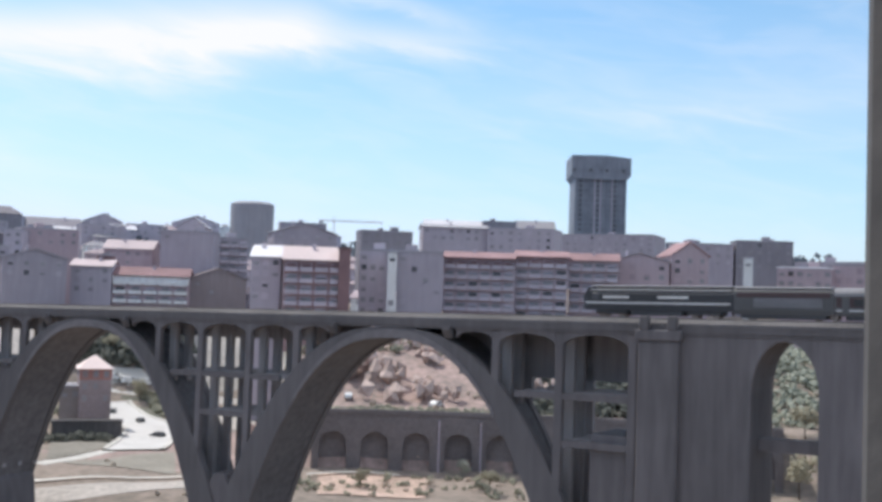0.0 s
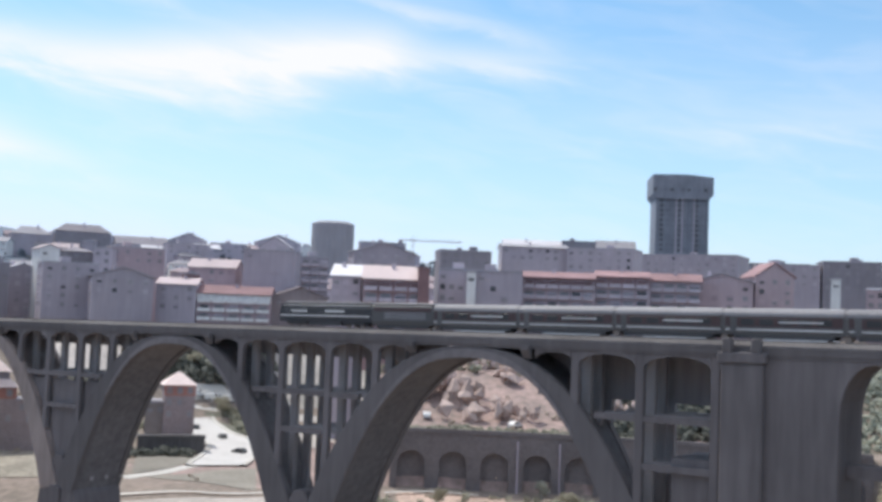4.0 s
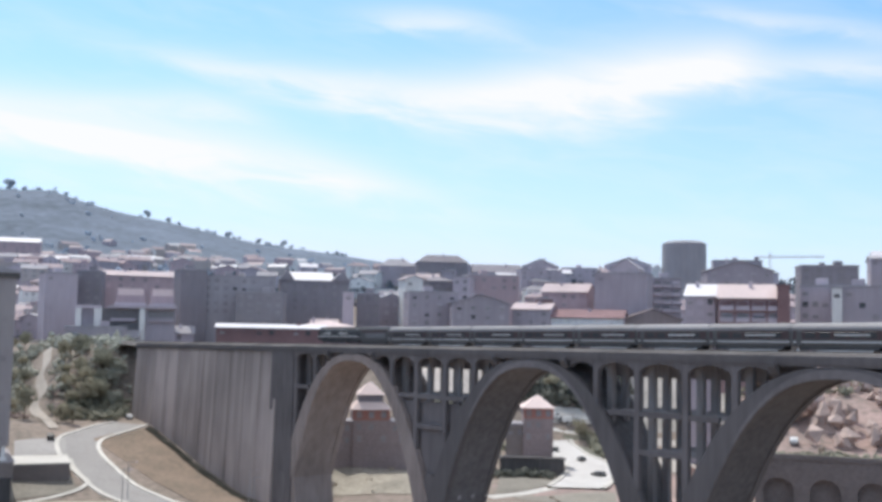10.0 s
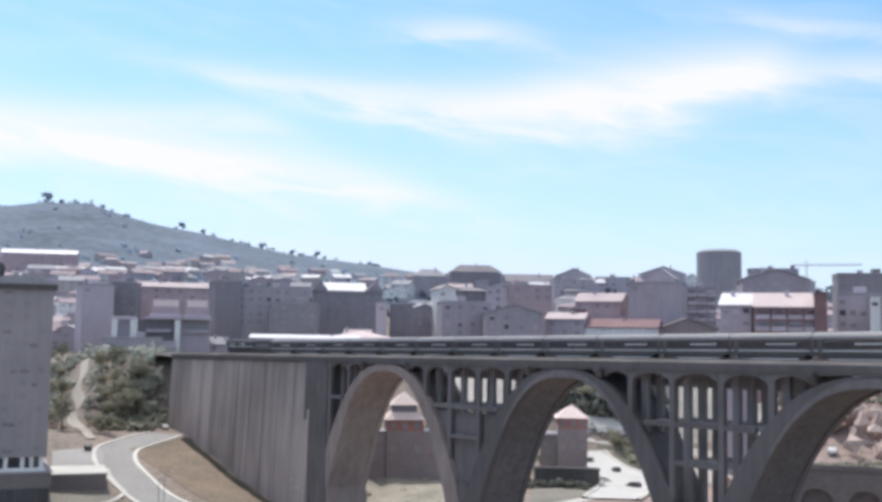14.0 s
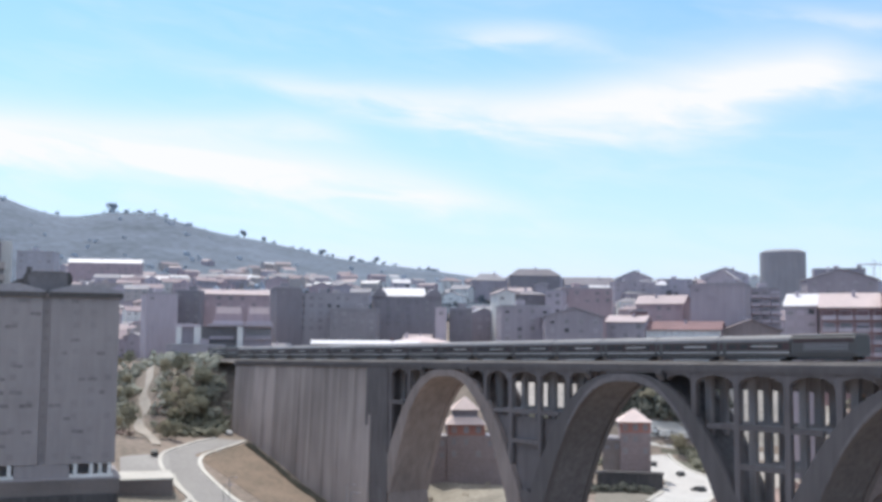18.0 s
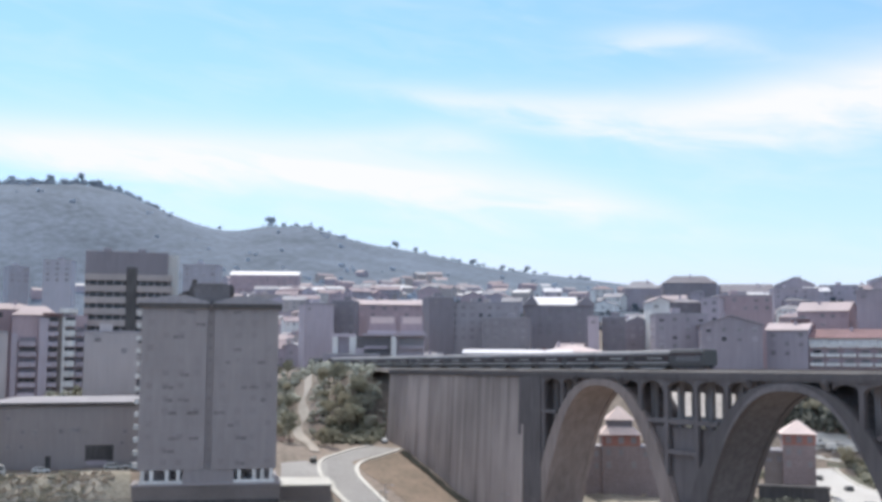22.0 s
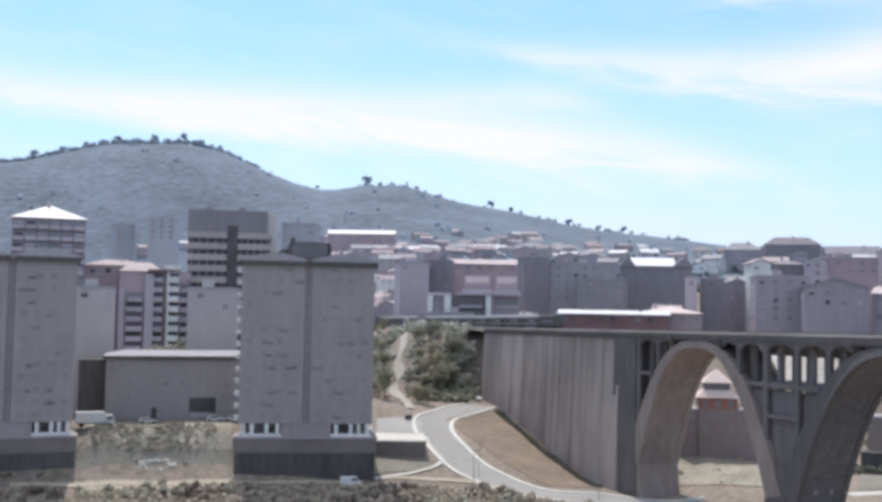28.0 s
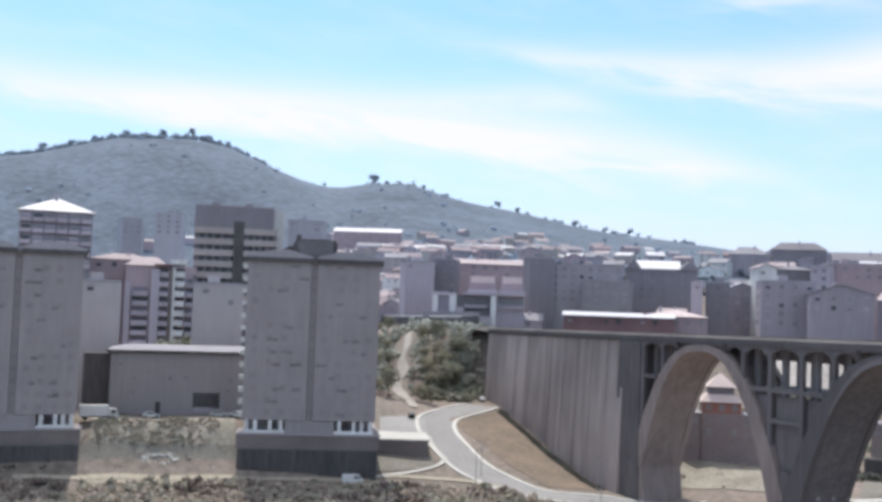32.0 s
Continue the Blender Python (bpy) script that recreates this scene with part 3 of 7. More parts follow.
def build_arch(c):
    n = 28
    xs = [-27.2 + 54.4 * i / n for i in range(n + 1)]
    lo_x = [max(-22.9, min(22.9, x)) for x in xs]
    # ribs at the two faces and the barrel between, the ribs a little proud
    for w0, w1, drop, nm in ((0.0, 1.1, 0.0, "arch_rib"), (1.1, W_B - 1.1, 0.3, "arch_barrel"), (W_B - 1.1, W_B, 0.0, "arch_rib")):
        bm = bmesh.new()
        prev = None
        for x, xl in zip(xs, lo_x):
            zi, ze = intrados(xl) + drop, min(extrados(x) if w0 < 1 else barrel_back(x), Z_SLAB - 0.02) - drop
            if abs(x) > 22.9:
                zi = intrados(22.9)
            row = [bm.verts.new(p) for p in ((c + xl, w0, zi), (c + xl, w1, zi), (c + x, w1, ze), (c + x, w0, ze))]
            if prev:
                for q in range(4):
                    vs = []
                    for v in (prev[q], prev[(q + 1) % 4], row[(q + 1) % 4], row[q]):
                        if all((v.co - o.co).length > 1e-5 for o in vs):
                            vs.append(v)
                    if len(vs) > 2:
                        bm.faces.new(vs)
            else:
                bm.faces.new(row)
            prev = row
        bm.faces.new(prev[::-1])
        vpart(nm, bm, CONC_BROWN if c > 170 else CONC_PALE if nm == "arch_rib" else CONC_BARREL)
    # paler moulding round the crown
    bm = bmesh.new()
    prev = None
    for i in range(25):
        x = -15 + 30 * i / 24
        t = 1.15 - 0.035 * abs(x)
        row = [bm.verts.new(p) for p in ((c + x, -0.12, intrados(x) + 0.02), (c + x, 0.3, intrados(x) + 0.02), (c + x, 0.3, intrados(x) + t), (c + x, -0.12, intrados(x) + t))]
        if prev:
            for q in range(4):
                bm.faces.new((prev[q], prev[(q + 1) % 4], row[(q + 1) % 4], row[q]))
        else:
            bm.faces.new(row[::-1])
        prev = row
    bm.faces.new(prev)
    bmesh.ops.recalc_face_normals(bm, faces=bm.faces)
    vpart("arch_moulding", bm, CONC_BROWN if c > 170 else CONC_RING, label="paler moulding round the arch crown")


def spandrel_panel(s0, s1, w, z_spring, thick=0.8, name="spandrel_arch"):
    """The little arched head between two columns."""
    bm = bmesh.new()
    r = (s1 - s0) / 2
    top = Z_SLAB
    pts = [(s0, top), (s0, z_spring)]
    for i in range(1, 12):
        a = math.pi * i / 12
        pts.append(((s0 + s1) / 2 - r * math.cos(a), z_spring + (top - z_spring - 0.25) * math.sin(a)))
    pts += [(s1, z_spring), (s1, top)]
    va = [bm.verts.new((p, w, q)) for p, q in pts]
    vb = [bm.verts.new((p, w + thick, q)) for p, q in pts]
    k = len(pts)
    tri = [(0, i, i + 1) for i in range(1, 7)] + [(0, 7, k - 1)] + [(k - 1, i, i + 1) for i in range(7, k - 2)]
    for a, b, cc in tri:
        bm.faces.new((va[a], va[b], va[cc])); bm.faces.new((vb[a], vb[cc], vb[b]))
    for i in range(k):
        bm.faces.new((va[i], va[(i + 1) % k], vb[(i + 1) % k], vb[i]))
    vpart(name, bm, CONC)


ROWS_W = (0.05, 3.05, 6.05, 9.05)


def build_spandrels():
    for pc in PIER_C:
        cols = [pc + o for o in (-12.6, -4.4, 4.4, 12.6)]
        for s in cols:
            if s > 214:
                continue
            ac = min(ARCH_C, key=lambda q: abs(q - s))
            for w in ROWS_W:
                zb = (extrados(s - ac) if w < 1 else barrel_back(s - ac)) - 0.6
                bm = bmesh.new()
                e = 0.5 if w < 1 else 0.62
                box(bm, s - e, s + e, w, w + 0.8, zb, Z_SLAB, 0.06)
                vpart("column", bm, CONC if w < 1 else CONC_LIFT)
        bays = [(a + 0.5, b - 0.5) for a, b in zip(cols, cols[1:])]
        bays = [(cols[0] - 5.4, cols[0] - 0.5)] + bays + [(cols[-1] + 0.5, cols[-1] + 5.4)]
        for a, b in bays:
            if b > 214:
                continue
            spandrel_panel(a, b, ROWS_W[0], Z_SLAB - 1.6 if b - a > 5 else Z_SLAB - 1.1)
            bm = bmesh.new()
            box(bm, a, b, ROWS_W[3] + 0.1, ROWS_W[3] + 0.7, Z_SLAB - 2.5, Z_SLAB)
            vpart("edge_beam", bm, CONC_LIFT, label="deep edge beam under the deck")
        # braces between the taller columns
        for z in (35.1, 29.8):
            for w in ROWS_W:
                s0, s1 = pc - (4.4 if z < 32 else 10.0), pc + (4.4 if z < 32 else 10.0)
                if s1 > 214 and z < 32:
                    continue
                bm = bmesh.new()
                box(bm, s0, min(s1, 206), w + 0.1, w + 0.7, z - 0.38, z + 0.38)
                vpart("brace", bm, CONC if w < 1 else CONC_LIFT)


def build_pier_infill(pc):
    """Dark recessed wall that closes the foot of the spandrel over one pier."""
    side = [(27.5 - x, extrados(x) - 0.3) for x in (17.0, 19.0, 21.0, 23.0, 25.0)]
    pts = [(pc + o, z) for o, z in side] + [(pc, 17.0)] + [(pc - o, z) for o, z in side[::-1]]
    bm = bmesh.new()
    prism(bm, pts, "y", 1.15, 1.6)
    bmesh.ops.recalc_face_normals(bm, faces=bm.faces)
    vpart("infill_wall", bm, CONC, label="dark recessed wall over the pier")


def build_piers():
    for pc in PIER_C:
        zt = 21.5
        p = via(pc, 4.5, 0)
        zg = gz(p.x, p.y) - GRADE * pc - 3
        a, b = pc - 4.7, pc + 4.7
        zi = intrados(22.9)
        bm = bmesh.new()
        prism(bm, [(a, zi), (pc - 0.9, zt), (pc + 0.9, zt), (b, zi), (b + 1.6, zg), (a - 1.6, zg)], "y", 0.25, W_B - 0.25)
        vpart("pier", bm, CONC_BROWN if pc > 200 else CONC)
        # slender pilasters on the pier's faces
        for w0, w1 in ((-0.25, 0.25), (W_B - 0.25, W_B + 0.25)):
            bm = bmesh.new()
            box(bm, pc - 1.3, pc + 1.3, w0, w1, zg, zi + 1, 0.08)
            vpart("pilaster", bm, CONC)


def build_abutment():
    wall = thing("retaining_wall", "tall stained concrete abutment wall with shallow buttresses", "retaining wall")
    s0, s1, nb = 214.0, 302.0, 11
    step = (s1 - s0) / nb
    for i in range(nb):
        a, b = s0 + i * step, s0 + (i + 1) * step
        pz = min(gz(*via(q, -1, 0).xy) - GRADE * q for q in (a, b)) - 2
        bm = bmesh.new()
        prism(bm, [(0.9 - 1.8, pz), (0.35, Z_SLAB), (W_B - 0.35, Z_SLAB), (W_B - 0.9 + 1.8, pz)], "x", a + 0.9, b)
        to_via(bm)
        part("wall_panel", bm, CONC_WALL, wall)
        bm = bmesh.new()
        prism(bm, [(-0.98, pz), (0.27, Z_SLAB), (W_B - 0.27, Z_SLAB), (W_B + 0.98, pz)], "x", a, a + 0.9)
        to_via(bm)
        part("buttress", bm, CONC_WALL, wall)
    # solid shaft between the wall and the first arch
    bm = bmesh.new()
    p = via(212, 4.5, 0)
    zg = gz(p.x, p.y) - GRADE * 212 - 3
    prism(bm, [(206.0, Z_SLAB), (216.0, Z_SLAB), (217.5, zg), (206.0, zg)], "y", -0.1, W_B + 0.1)
    to_via(bm)
    part("end_shaft", bm, CONC, wall)


def build_right_approach():
    """Round-headed masonry arches at the near end, past the big pier tower."""
    t0, t1 = 35.7, 40.2
    bm = bmesh.new()
    zg = gz(*via(37, 4, 0).xy) - 2
    box(bm, t0, t1, -0.9, W_B + 0.9, zg, Z_SLAB - 0.6, 0.15)
    box(bm, t0 - 0.3, t1 + 0.3, -1.2, W_B + 1.2, Z_SLAB - 0.6, Z_CORN - 0.3, 0.1)
    vpart("pier_tower", bm, CONC)
    bm = bmesh.new()
    box(bm, t1 + 0.05, 46.2, 1.0, W_B - 1.0, zg, 31.0)
    vpart("infill_wall", bm, CONC)
    bm = bmesh.new()
    box(bm, t1 + 0.05, 68.0, W_B - 0.85, W_B - 0.3, 36.4, Z_SLAB - 0.05)
    vpart("tympanum_wall", bm, CONC_LIFT, label="dark solid wall behind the first bays")
    for s in (t0 + 0.7, t1 - 0.7):
        bm = bmesh.new()
        box(bm, s - 0.5, s + 0.5, -1.2, -0.2, Z_CORN - 0.3, Z_TOP + 0.45, 0.1)
        vpart("parapet_post", bm, CONC_PALE)
    for i in range(6):
        c = 24.8 - 15.2 * i
        half, zs = 3.4, 36.6
        lo, hi = c - 7.6, (c + 7.6 if i else t0)
        zg = gz(*via(c, 4, 0).xy) - 2
        for a, b in ((lo, c - half), (c + half, hi)):
            bm = bmesh.new()
            box(bm, a, b, 0.0, W_B, zg, Z_SLAB)
            vpart("approach_pier", bm, CONC)
        spandrel_panel(c - half, c + half, 0.0, zs, W_B, "approach_arch")
        bm = bmesh.new()
        box(bm, c - half, c + half, 3.5, 5.5, 30.4, 31.7)
        vpart("tie_beam", bm, CONC)


build_deck()
for c in ARCH_C:
    build_arch(c)
build_spandrels()
build_piers()
build_pier_infill(PIER_C[2])
build_abutment()
build_right_approach()

# ---- the train ----
ALU = mat("coach_aluminium", (0.10, 0.098, 0.10), 0.5, 2.0, 0.15, 0.05)
ALU_ROOF = mat("coach_roof", (0.235, 0.23, 0.245), 0.6, 1.5, 0.2, 0.05)
BAND = mat("coach_window_band", (0.065, 0.035, 0.037), 0.45, 2.0, 0.2, 0.0)
SKIRT = mat("coach_underframe", (0.075, 0.075, 0.08), 0.8, 2.0, 0.3, 0.1)
SKIRT_PALE = mat("coach_skirt_pale", (0.55, 0.54, 0.53), 0.6, 2.0, 0.2, 0.05)
LOCO = mat("locomotive_paint", (0.04, 0.04, 0.045), 0.6, 2.0, 0.2, 0.0)
YELLOW_GREY = mat("locomotive_stripe", (0.62, 0.60, 0.58), 0.5, 2.0, 0.15, 0.0)
COACH_GLASS = mat("coach_glass", (0.03, 0.032, 0.036), 0.45, 2.0, 0.2, 0.0)


def shell(bm, x0, x1, half, z0, z1, round_top=0.7, inset=0.0):
    """Car body: a bar with a rounded roof, drawn along x."""
    pts = [(-half + 0.12, z0), (-half, z0 + 0.5), (-half, z1 - round_top)]
    for k in range(1, 6):
        a = math.pi / 2 * k / 6
        pts.append((-half + round_top * 1.1 * (1 - math.cos(a)), z1 - round_top + round_top * math.sin(a)))
    pts += [(-p, q) for p, q in pts[::-1]]
    prism(bm, pts, "x", x0 + inset, x1 - inset)


def wheel_set(name, parent, x, r=0.44):
    ob = new(name)
    ob.parent = parent
    ob.location = (x, 0, r)
    bm = bmesh.new()
    for y in (-0.78, 0.78):
        cylinder(bm, 0, 0, y - 0.07, y + 0.07, r, seg=18)
    cylinder(bm, 0, 0, -0.78, 0.78, 0.09, seg=8)
    bmesh.ops.rotate(bm, verts=bm.verts, matrix=Matrix.Rotation(radians(90), 3, "X"))
    part("wheel", bm, STEEL, ob)
    return ob


def build_coach():
    L = 12.75
    c = thing("passenger_coach", "low silver articulated passenger coach with a dark red window band", "coach", "coaches of the train")
    bm = bmesh.new(); shell(bm, -L / 2, L / 2, 1.45, 0.55, 2.75, 0.2)
    part("body", bm, ALU, c)
    bm = bmesh.new(); shell(bm, -L / 2 + 0.03, L / 2 - 0.03, 1.43, 2.35, 3.52, 0.95)
    part("roof", bm, ALU_ROOF, c, "pale grey rounded roof")
    for side in (-1, 1):
        bm = bmesh.new()
        box(bm, -L / 2 + 0.1, L / 2 - 0.1, side * 1.44 - 0.03, side * 1.44 + 0.03, 1.45, 2.5)
        band = part("window_band", bm, BAND, c, "dark red painted band")
        for i in range(5):
            x = -4.4 + i * 2.05
            bm = bmesh.new()
            box(bm, x - 0.75, x + 0.75, side * 1.465 - 0.03, side * 1.465 + 0.03, 1.6, 2.3, 0.02)
            part("window", bm, COACH_GLASS, band)
        bm = bmesh.new()
        box(bm, 5.0, 5.75, side * 1.47 - 0.03, side * 1.47 + 0.03, 0.7, 2.6, 0.02)
        part("door", bm, ALU, c)
        bm = bmesh.new()
        box(bm, -L / 2 + 0.1, L / 2 - 0.1, side * 1.46 - 0.03, side * 1.46 + 0.03, 1.02, 1.2)
        part("stripe", bm, SKIRT_PALE, c, "pale lengthwise stripe")
        bm = bmesh.new()
        box(bm, -4.3, 0.4, side * 1.47 - 0.03, side * 1.47 + 0.03, 1.86, 2.06)
        part("name_board", bm, SKIRT_PALE, c, "pale destination strip below the windows")
        bm = bmesh.new()
        box(bm, -5.4, 5.4, side * 1.2 - 0.1, side * 1.2 + 0.1, 0.12, 0.62, 0.05)
        part("skirt", bm, SKIRT, c, "dark underframe skirt")
        bm = bmesh.new()
        box(bm, -4.6, 3.0, side * 1.32 - 0.03, side * 1.32 + 0.03, -0.05, 0.14)
        part("step_board", bm, SKIRT_PALE, c, "pale lower step board")
    bm = bmesh.new()
    box(bm, L / 2 - 0.02, L / 2 + 0.42, -1.38, 1.38, 0.7, 2.45)
    part("gangway", bm, ALU, c, "grey gangway bellows")
    bm = bmesh.new(); shell(bm, L / 2 - 0.02, L / 2 + 0.42, 1.37, 2.4, 3.44, 0.9)
    part("gangway_hood", bm, ALU_ROOF, c, "pale hood over the gangway")
    wheel_set("wheelset", c, L / 2 + 0.2)
    return c


def build_loco():
    L = 17.4
    c = thing("diesel_locomotive", "dark low-profile diesel locomotive with pale stripes, heading the train", "locomotive")
    bm = bmesh.new()
    pts = [(-1.42, 0.75), (-1.46, 1.3), (-1.46, 2.6), (-1.25, 3.15), (-0.8, 3.42), (0.8, 3.42), (1.25, 3.15), (1.46, 2.6), (1.46, 1.3), (1.42, 0.75)]
    prism(bm, pts, "x", -L / 2, L / 2 - 1.6)
    nose = [(L / 2 - 1.6, 0.75), (L / 2 - 0.12, 0.75), (L / 2, 1.4), (L / 2 - 0.04, 2.3), (L / 2 - 0.4, 3.15), (L / 2 - 0.8, 3.4), (L / 2 - 1.6, 3.42)]
    prism(bm, nose, "y", -1.36, 1.36)
    part("body", bm, LOCO, c)
    bm = bmesh.new()
    box(bm, -L / 2 + 0.3, L / 2 - 0.9, -1.1, 1.1, 3.38, 3.6, 0.08)
    part("roof", bm, ALU_ROOF, c, "pale roof strip")
    for side in (-1, 1):
        for x0, x1, z0, z1 in ((-8.3, 8.4, 1.5, 1.7), (-8.3, 7.9, 3.04, 3.14)):
            bm = bmesh.new()
            box(bm, x0, x1, side * (1.47 if z0 < 2 else 1.36) - 0.03, side * (1.47 if z0 < 2 else 1.36) + 0.03, z0, z1)
            part("stripe", bm, YELLOW_GREY, c, "pale painted stripe")
        for x0, x1 in ((3.2, 6.3), (-3.7, -0.2)):
            bm = bmesh.new()
            box(bm, x0, x1, side * 1.475 - 0.03, side * 1.475 + 0.03, 2.12, 2.4)
            part("grille", bm, YELLOW_GREY, c, "pale ventilation grille")
        bm = bmesh.new()
        box(bm, 6.9, 7.6, side * 1.475 - 0.02, side * 1.475 + 0.02, 2.0, 2.75, 0.02)
        part("side_window", bm, GLASS, c)
        bm = bmesh.new()
        box(bm, -3.0, 3.0, side * 1.1 - 0.2, side * 1.1 + 0.2, 0.2, 0.8, 0.05)
        part("fuel_tank", bm, SKIRT, c)
        bm = bmesh.new()
        cylinder(bm, L / 2 - 0.12, side * 0.95, 1.25, 1.5, 0.14, seg=10)
        part("headlight", bm, SKIRT_PALE, c)
    bm = bmesh.new()
    prism(bm, [(L / 2 - 0.36, 3.1), (L / 2 - 0.05, 2.38), (L / 2 + 0.01, 2.4), (L / 2 - 0.3, 3.12)], "y", -1.1, 1.1)
    part("windscreen", bm, GLASS, c)
    for x in (-6.6, -4.2, 4.2, 6.6):
        wheel_set("wheelset", c, x, 0.5)
    for x in (-5.4, 5.4):
        bm = bmesh.new()
        box(bm, x - 1.9, x + 1.9, -1.2, 1.2, 0.35, 0.8, 0.06)
        part("bogie_frame", bm, SKIRT, c)
    return c


def build_van():
    L = 10.2
    c = thing("generator_van", "low generator van with grey louvred sides in the train", "van", "vans of the train")
    bm = bmesh.new(); shell(bm, -L / 2, L / 2, 1.45, 0.55, 3.3, 0.5)
    part("body", bm, ALU, c)
    bm = bmesh.new(); box(bm, -L / 2 + 0.1, L / 2 - 0.1, -1.3, 1.3, 3.2, 3.55, 0.12)
    part("roof", bm, ALU_ROOF, c, "pale grey roof")
    for side in (-1, 1):
        bm = bmesh.new(); box(bm, -4.8, 4.8, side * 1.45 - 0.03, side * 1.45 + 0.03, 2.4, 2.9)
        part("window_band", bm, BAND, c)
        for i in range(10):
            z = 1.35 + 0.1 * i
            bm = bmesh.new(); box(bm, -4.0, 3.0, side * 1.46 - 0.04, side * 1.46 + 0.04, z, z + 0.07)
            part("louvre", bm, ALU_ROOF, c, "grey louvre slat")
        bm = bmesh.new(); box(bm, -4.4, 4.4, side * 1.2 - 0.1, side * 1.2 + 0.1, 0.12, 0.62, 0.05)
        part("skirt", bm, SKIRT, c)
    for x in (-3.4, 3.4):
        wheel_set("wheelset", c, x)
    return c


def build_train():
    """Returns (vehicle, distance of its middle behind the leading end)."""
    out = [(build_loco(), 8.7)]
    first = build_coach()
    van = build_van()
    out.append((van, 17.4 + 5.1))
    out.append((first, 27.6 + 6.57))
    for i in range(1, 16):
        out.append((copy_thing(first, Matrix()), 27.6 + 6.57 + 13.14 * i))
    out.append((copy_thing(van, Matrix()), 27.6 + 13.14 * 16 + 5.1))
    return out


TRAIN = build_train()

# ---- buildings ----
SHUT2 = mat("grey_roller_blinds", (0.30, 0.285, 0.30), 0.6, 2.0, 0.25, 0.05)
WIN_MESH = {}


def window_mesh(w, h, shutter=False, frame_mat=None, closed=False, pane=None):
    """A proud frame with sill, a recessed pane, and a half-drawn blind on some: one closed shell."""
    frame_mat = frame_mat or PALE
    pane = pane or GLASS
    key = (round(w, 1), round(h, 1), shutter, frame_mat.name, closed, pane.name)
    if key not in WIN_MESH:
        w, h = key[0], key[1]
        bm = bmesh.new()
        f = 0.13
        out = -0.1 if frame_mat is not BLOCK else -0.03

        def ring(x, z0, z1, y):
            return [bm.verts.new(p) for p in ((-x, y, z0), (x, y, z0), (x, y, z1), (-x, y, z1))]
        rings = [ring(w / 2 + f, -h / 2 - f, h / 2 + f, 0.05), ring(w / 2 + f, -h / 2 - f, h / 2 + f, out),
                 ring(w / 2, -h / 2, h / 2, out), ring(w / 2, -h / 2, h / 2, 0.02)]
        for a, b in zip(rings, rings[1:]):
            for i in range(4):
                bm.faces.new((a[i], a[(i + 1) % 4], b[(i + 1) % 4], b[i])).material_index = 0
        q = rings[-1]
        if shutter:
            m0, m1 = bm.verts.new((-w / 2, 0.02, h * 0.12)), bm.verts.new((w / 2, 0.02, h * 0.12))
            bm.faces.new((q[0], q[1], m1, m0)).material_index = 1
            bm.faces.new((m0, m1, q[2], q[3])).material_index = 0
        else:
            bm.faces.new(q).material_index = 0 if closed else 1
        bmesh.ops.recalc_face_normals(bm, faces=bm.faces)
        WIN_MESH[key] = mesh_of("window", bm, frame_mat, pane)
    return WIN_MESH[key]


BALC_MESH = {}


def balcony_mesh(w, material):
    key = (round(w, 1), material.name)
    if key not in BALC_MESH:
        w = key[0]
        bm = bmesh.new()
        box(bm, -w / 2, w / 2, -1.2, 0.0, -0.12, 0.06)
        box(bm, -w / 2, w / 2, -1.2, -1.08, 0.06, 1.0)
        box(bm, -w / 2, -w / 2 + 0.12, -1.08, 0.0, 0.06, 1.0)
        box(bm, w / 2 - 0.12, w / 2, -1.08, 0.0, 0.06, 1.0)
        BALC_MESH[key] = mesh_of("balcony", bm, material)
    return BALC_MESH[key]


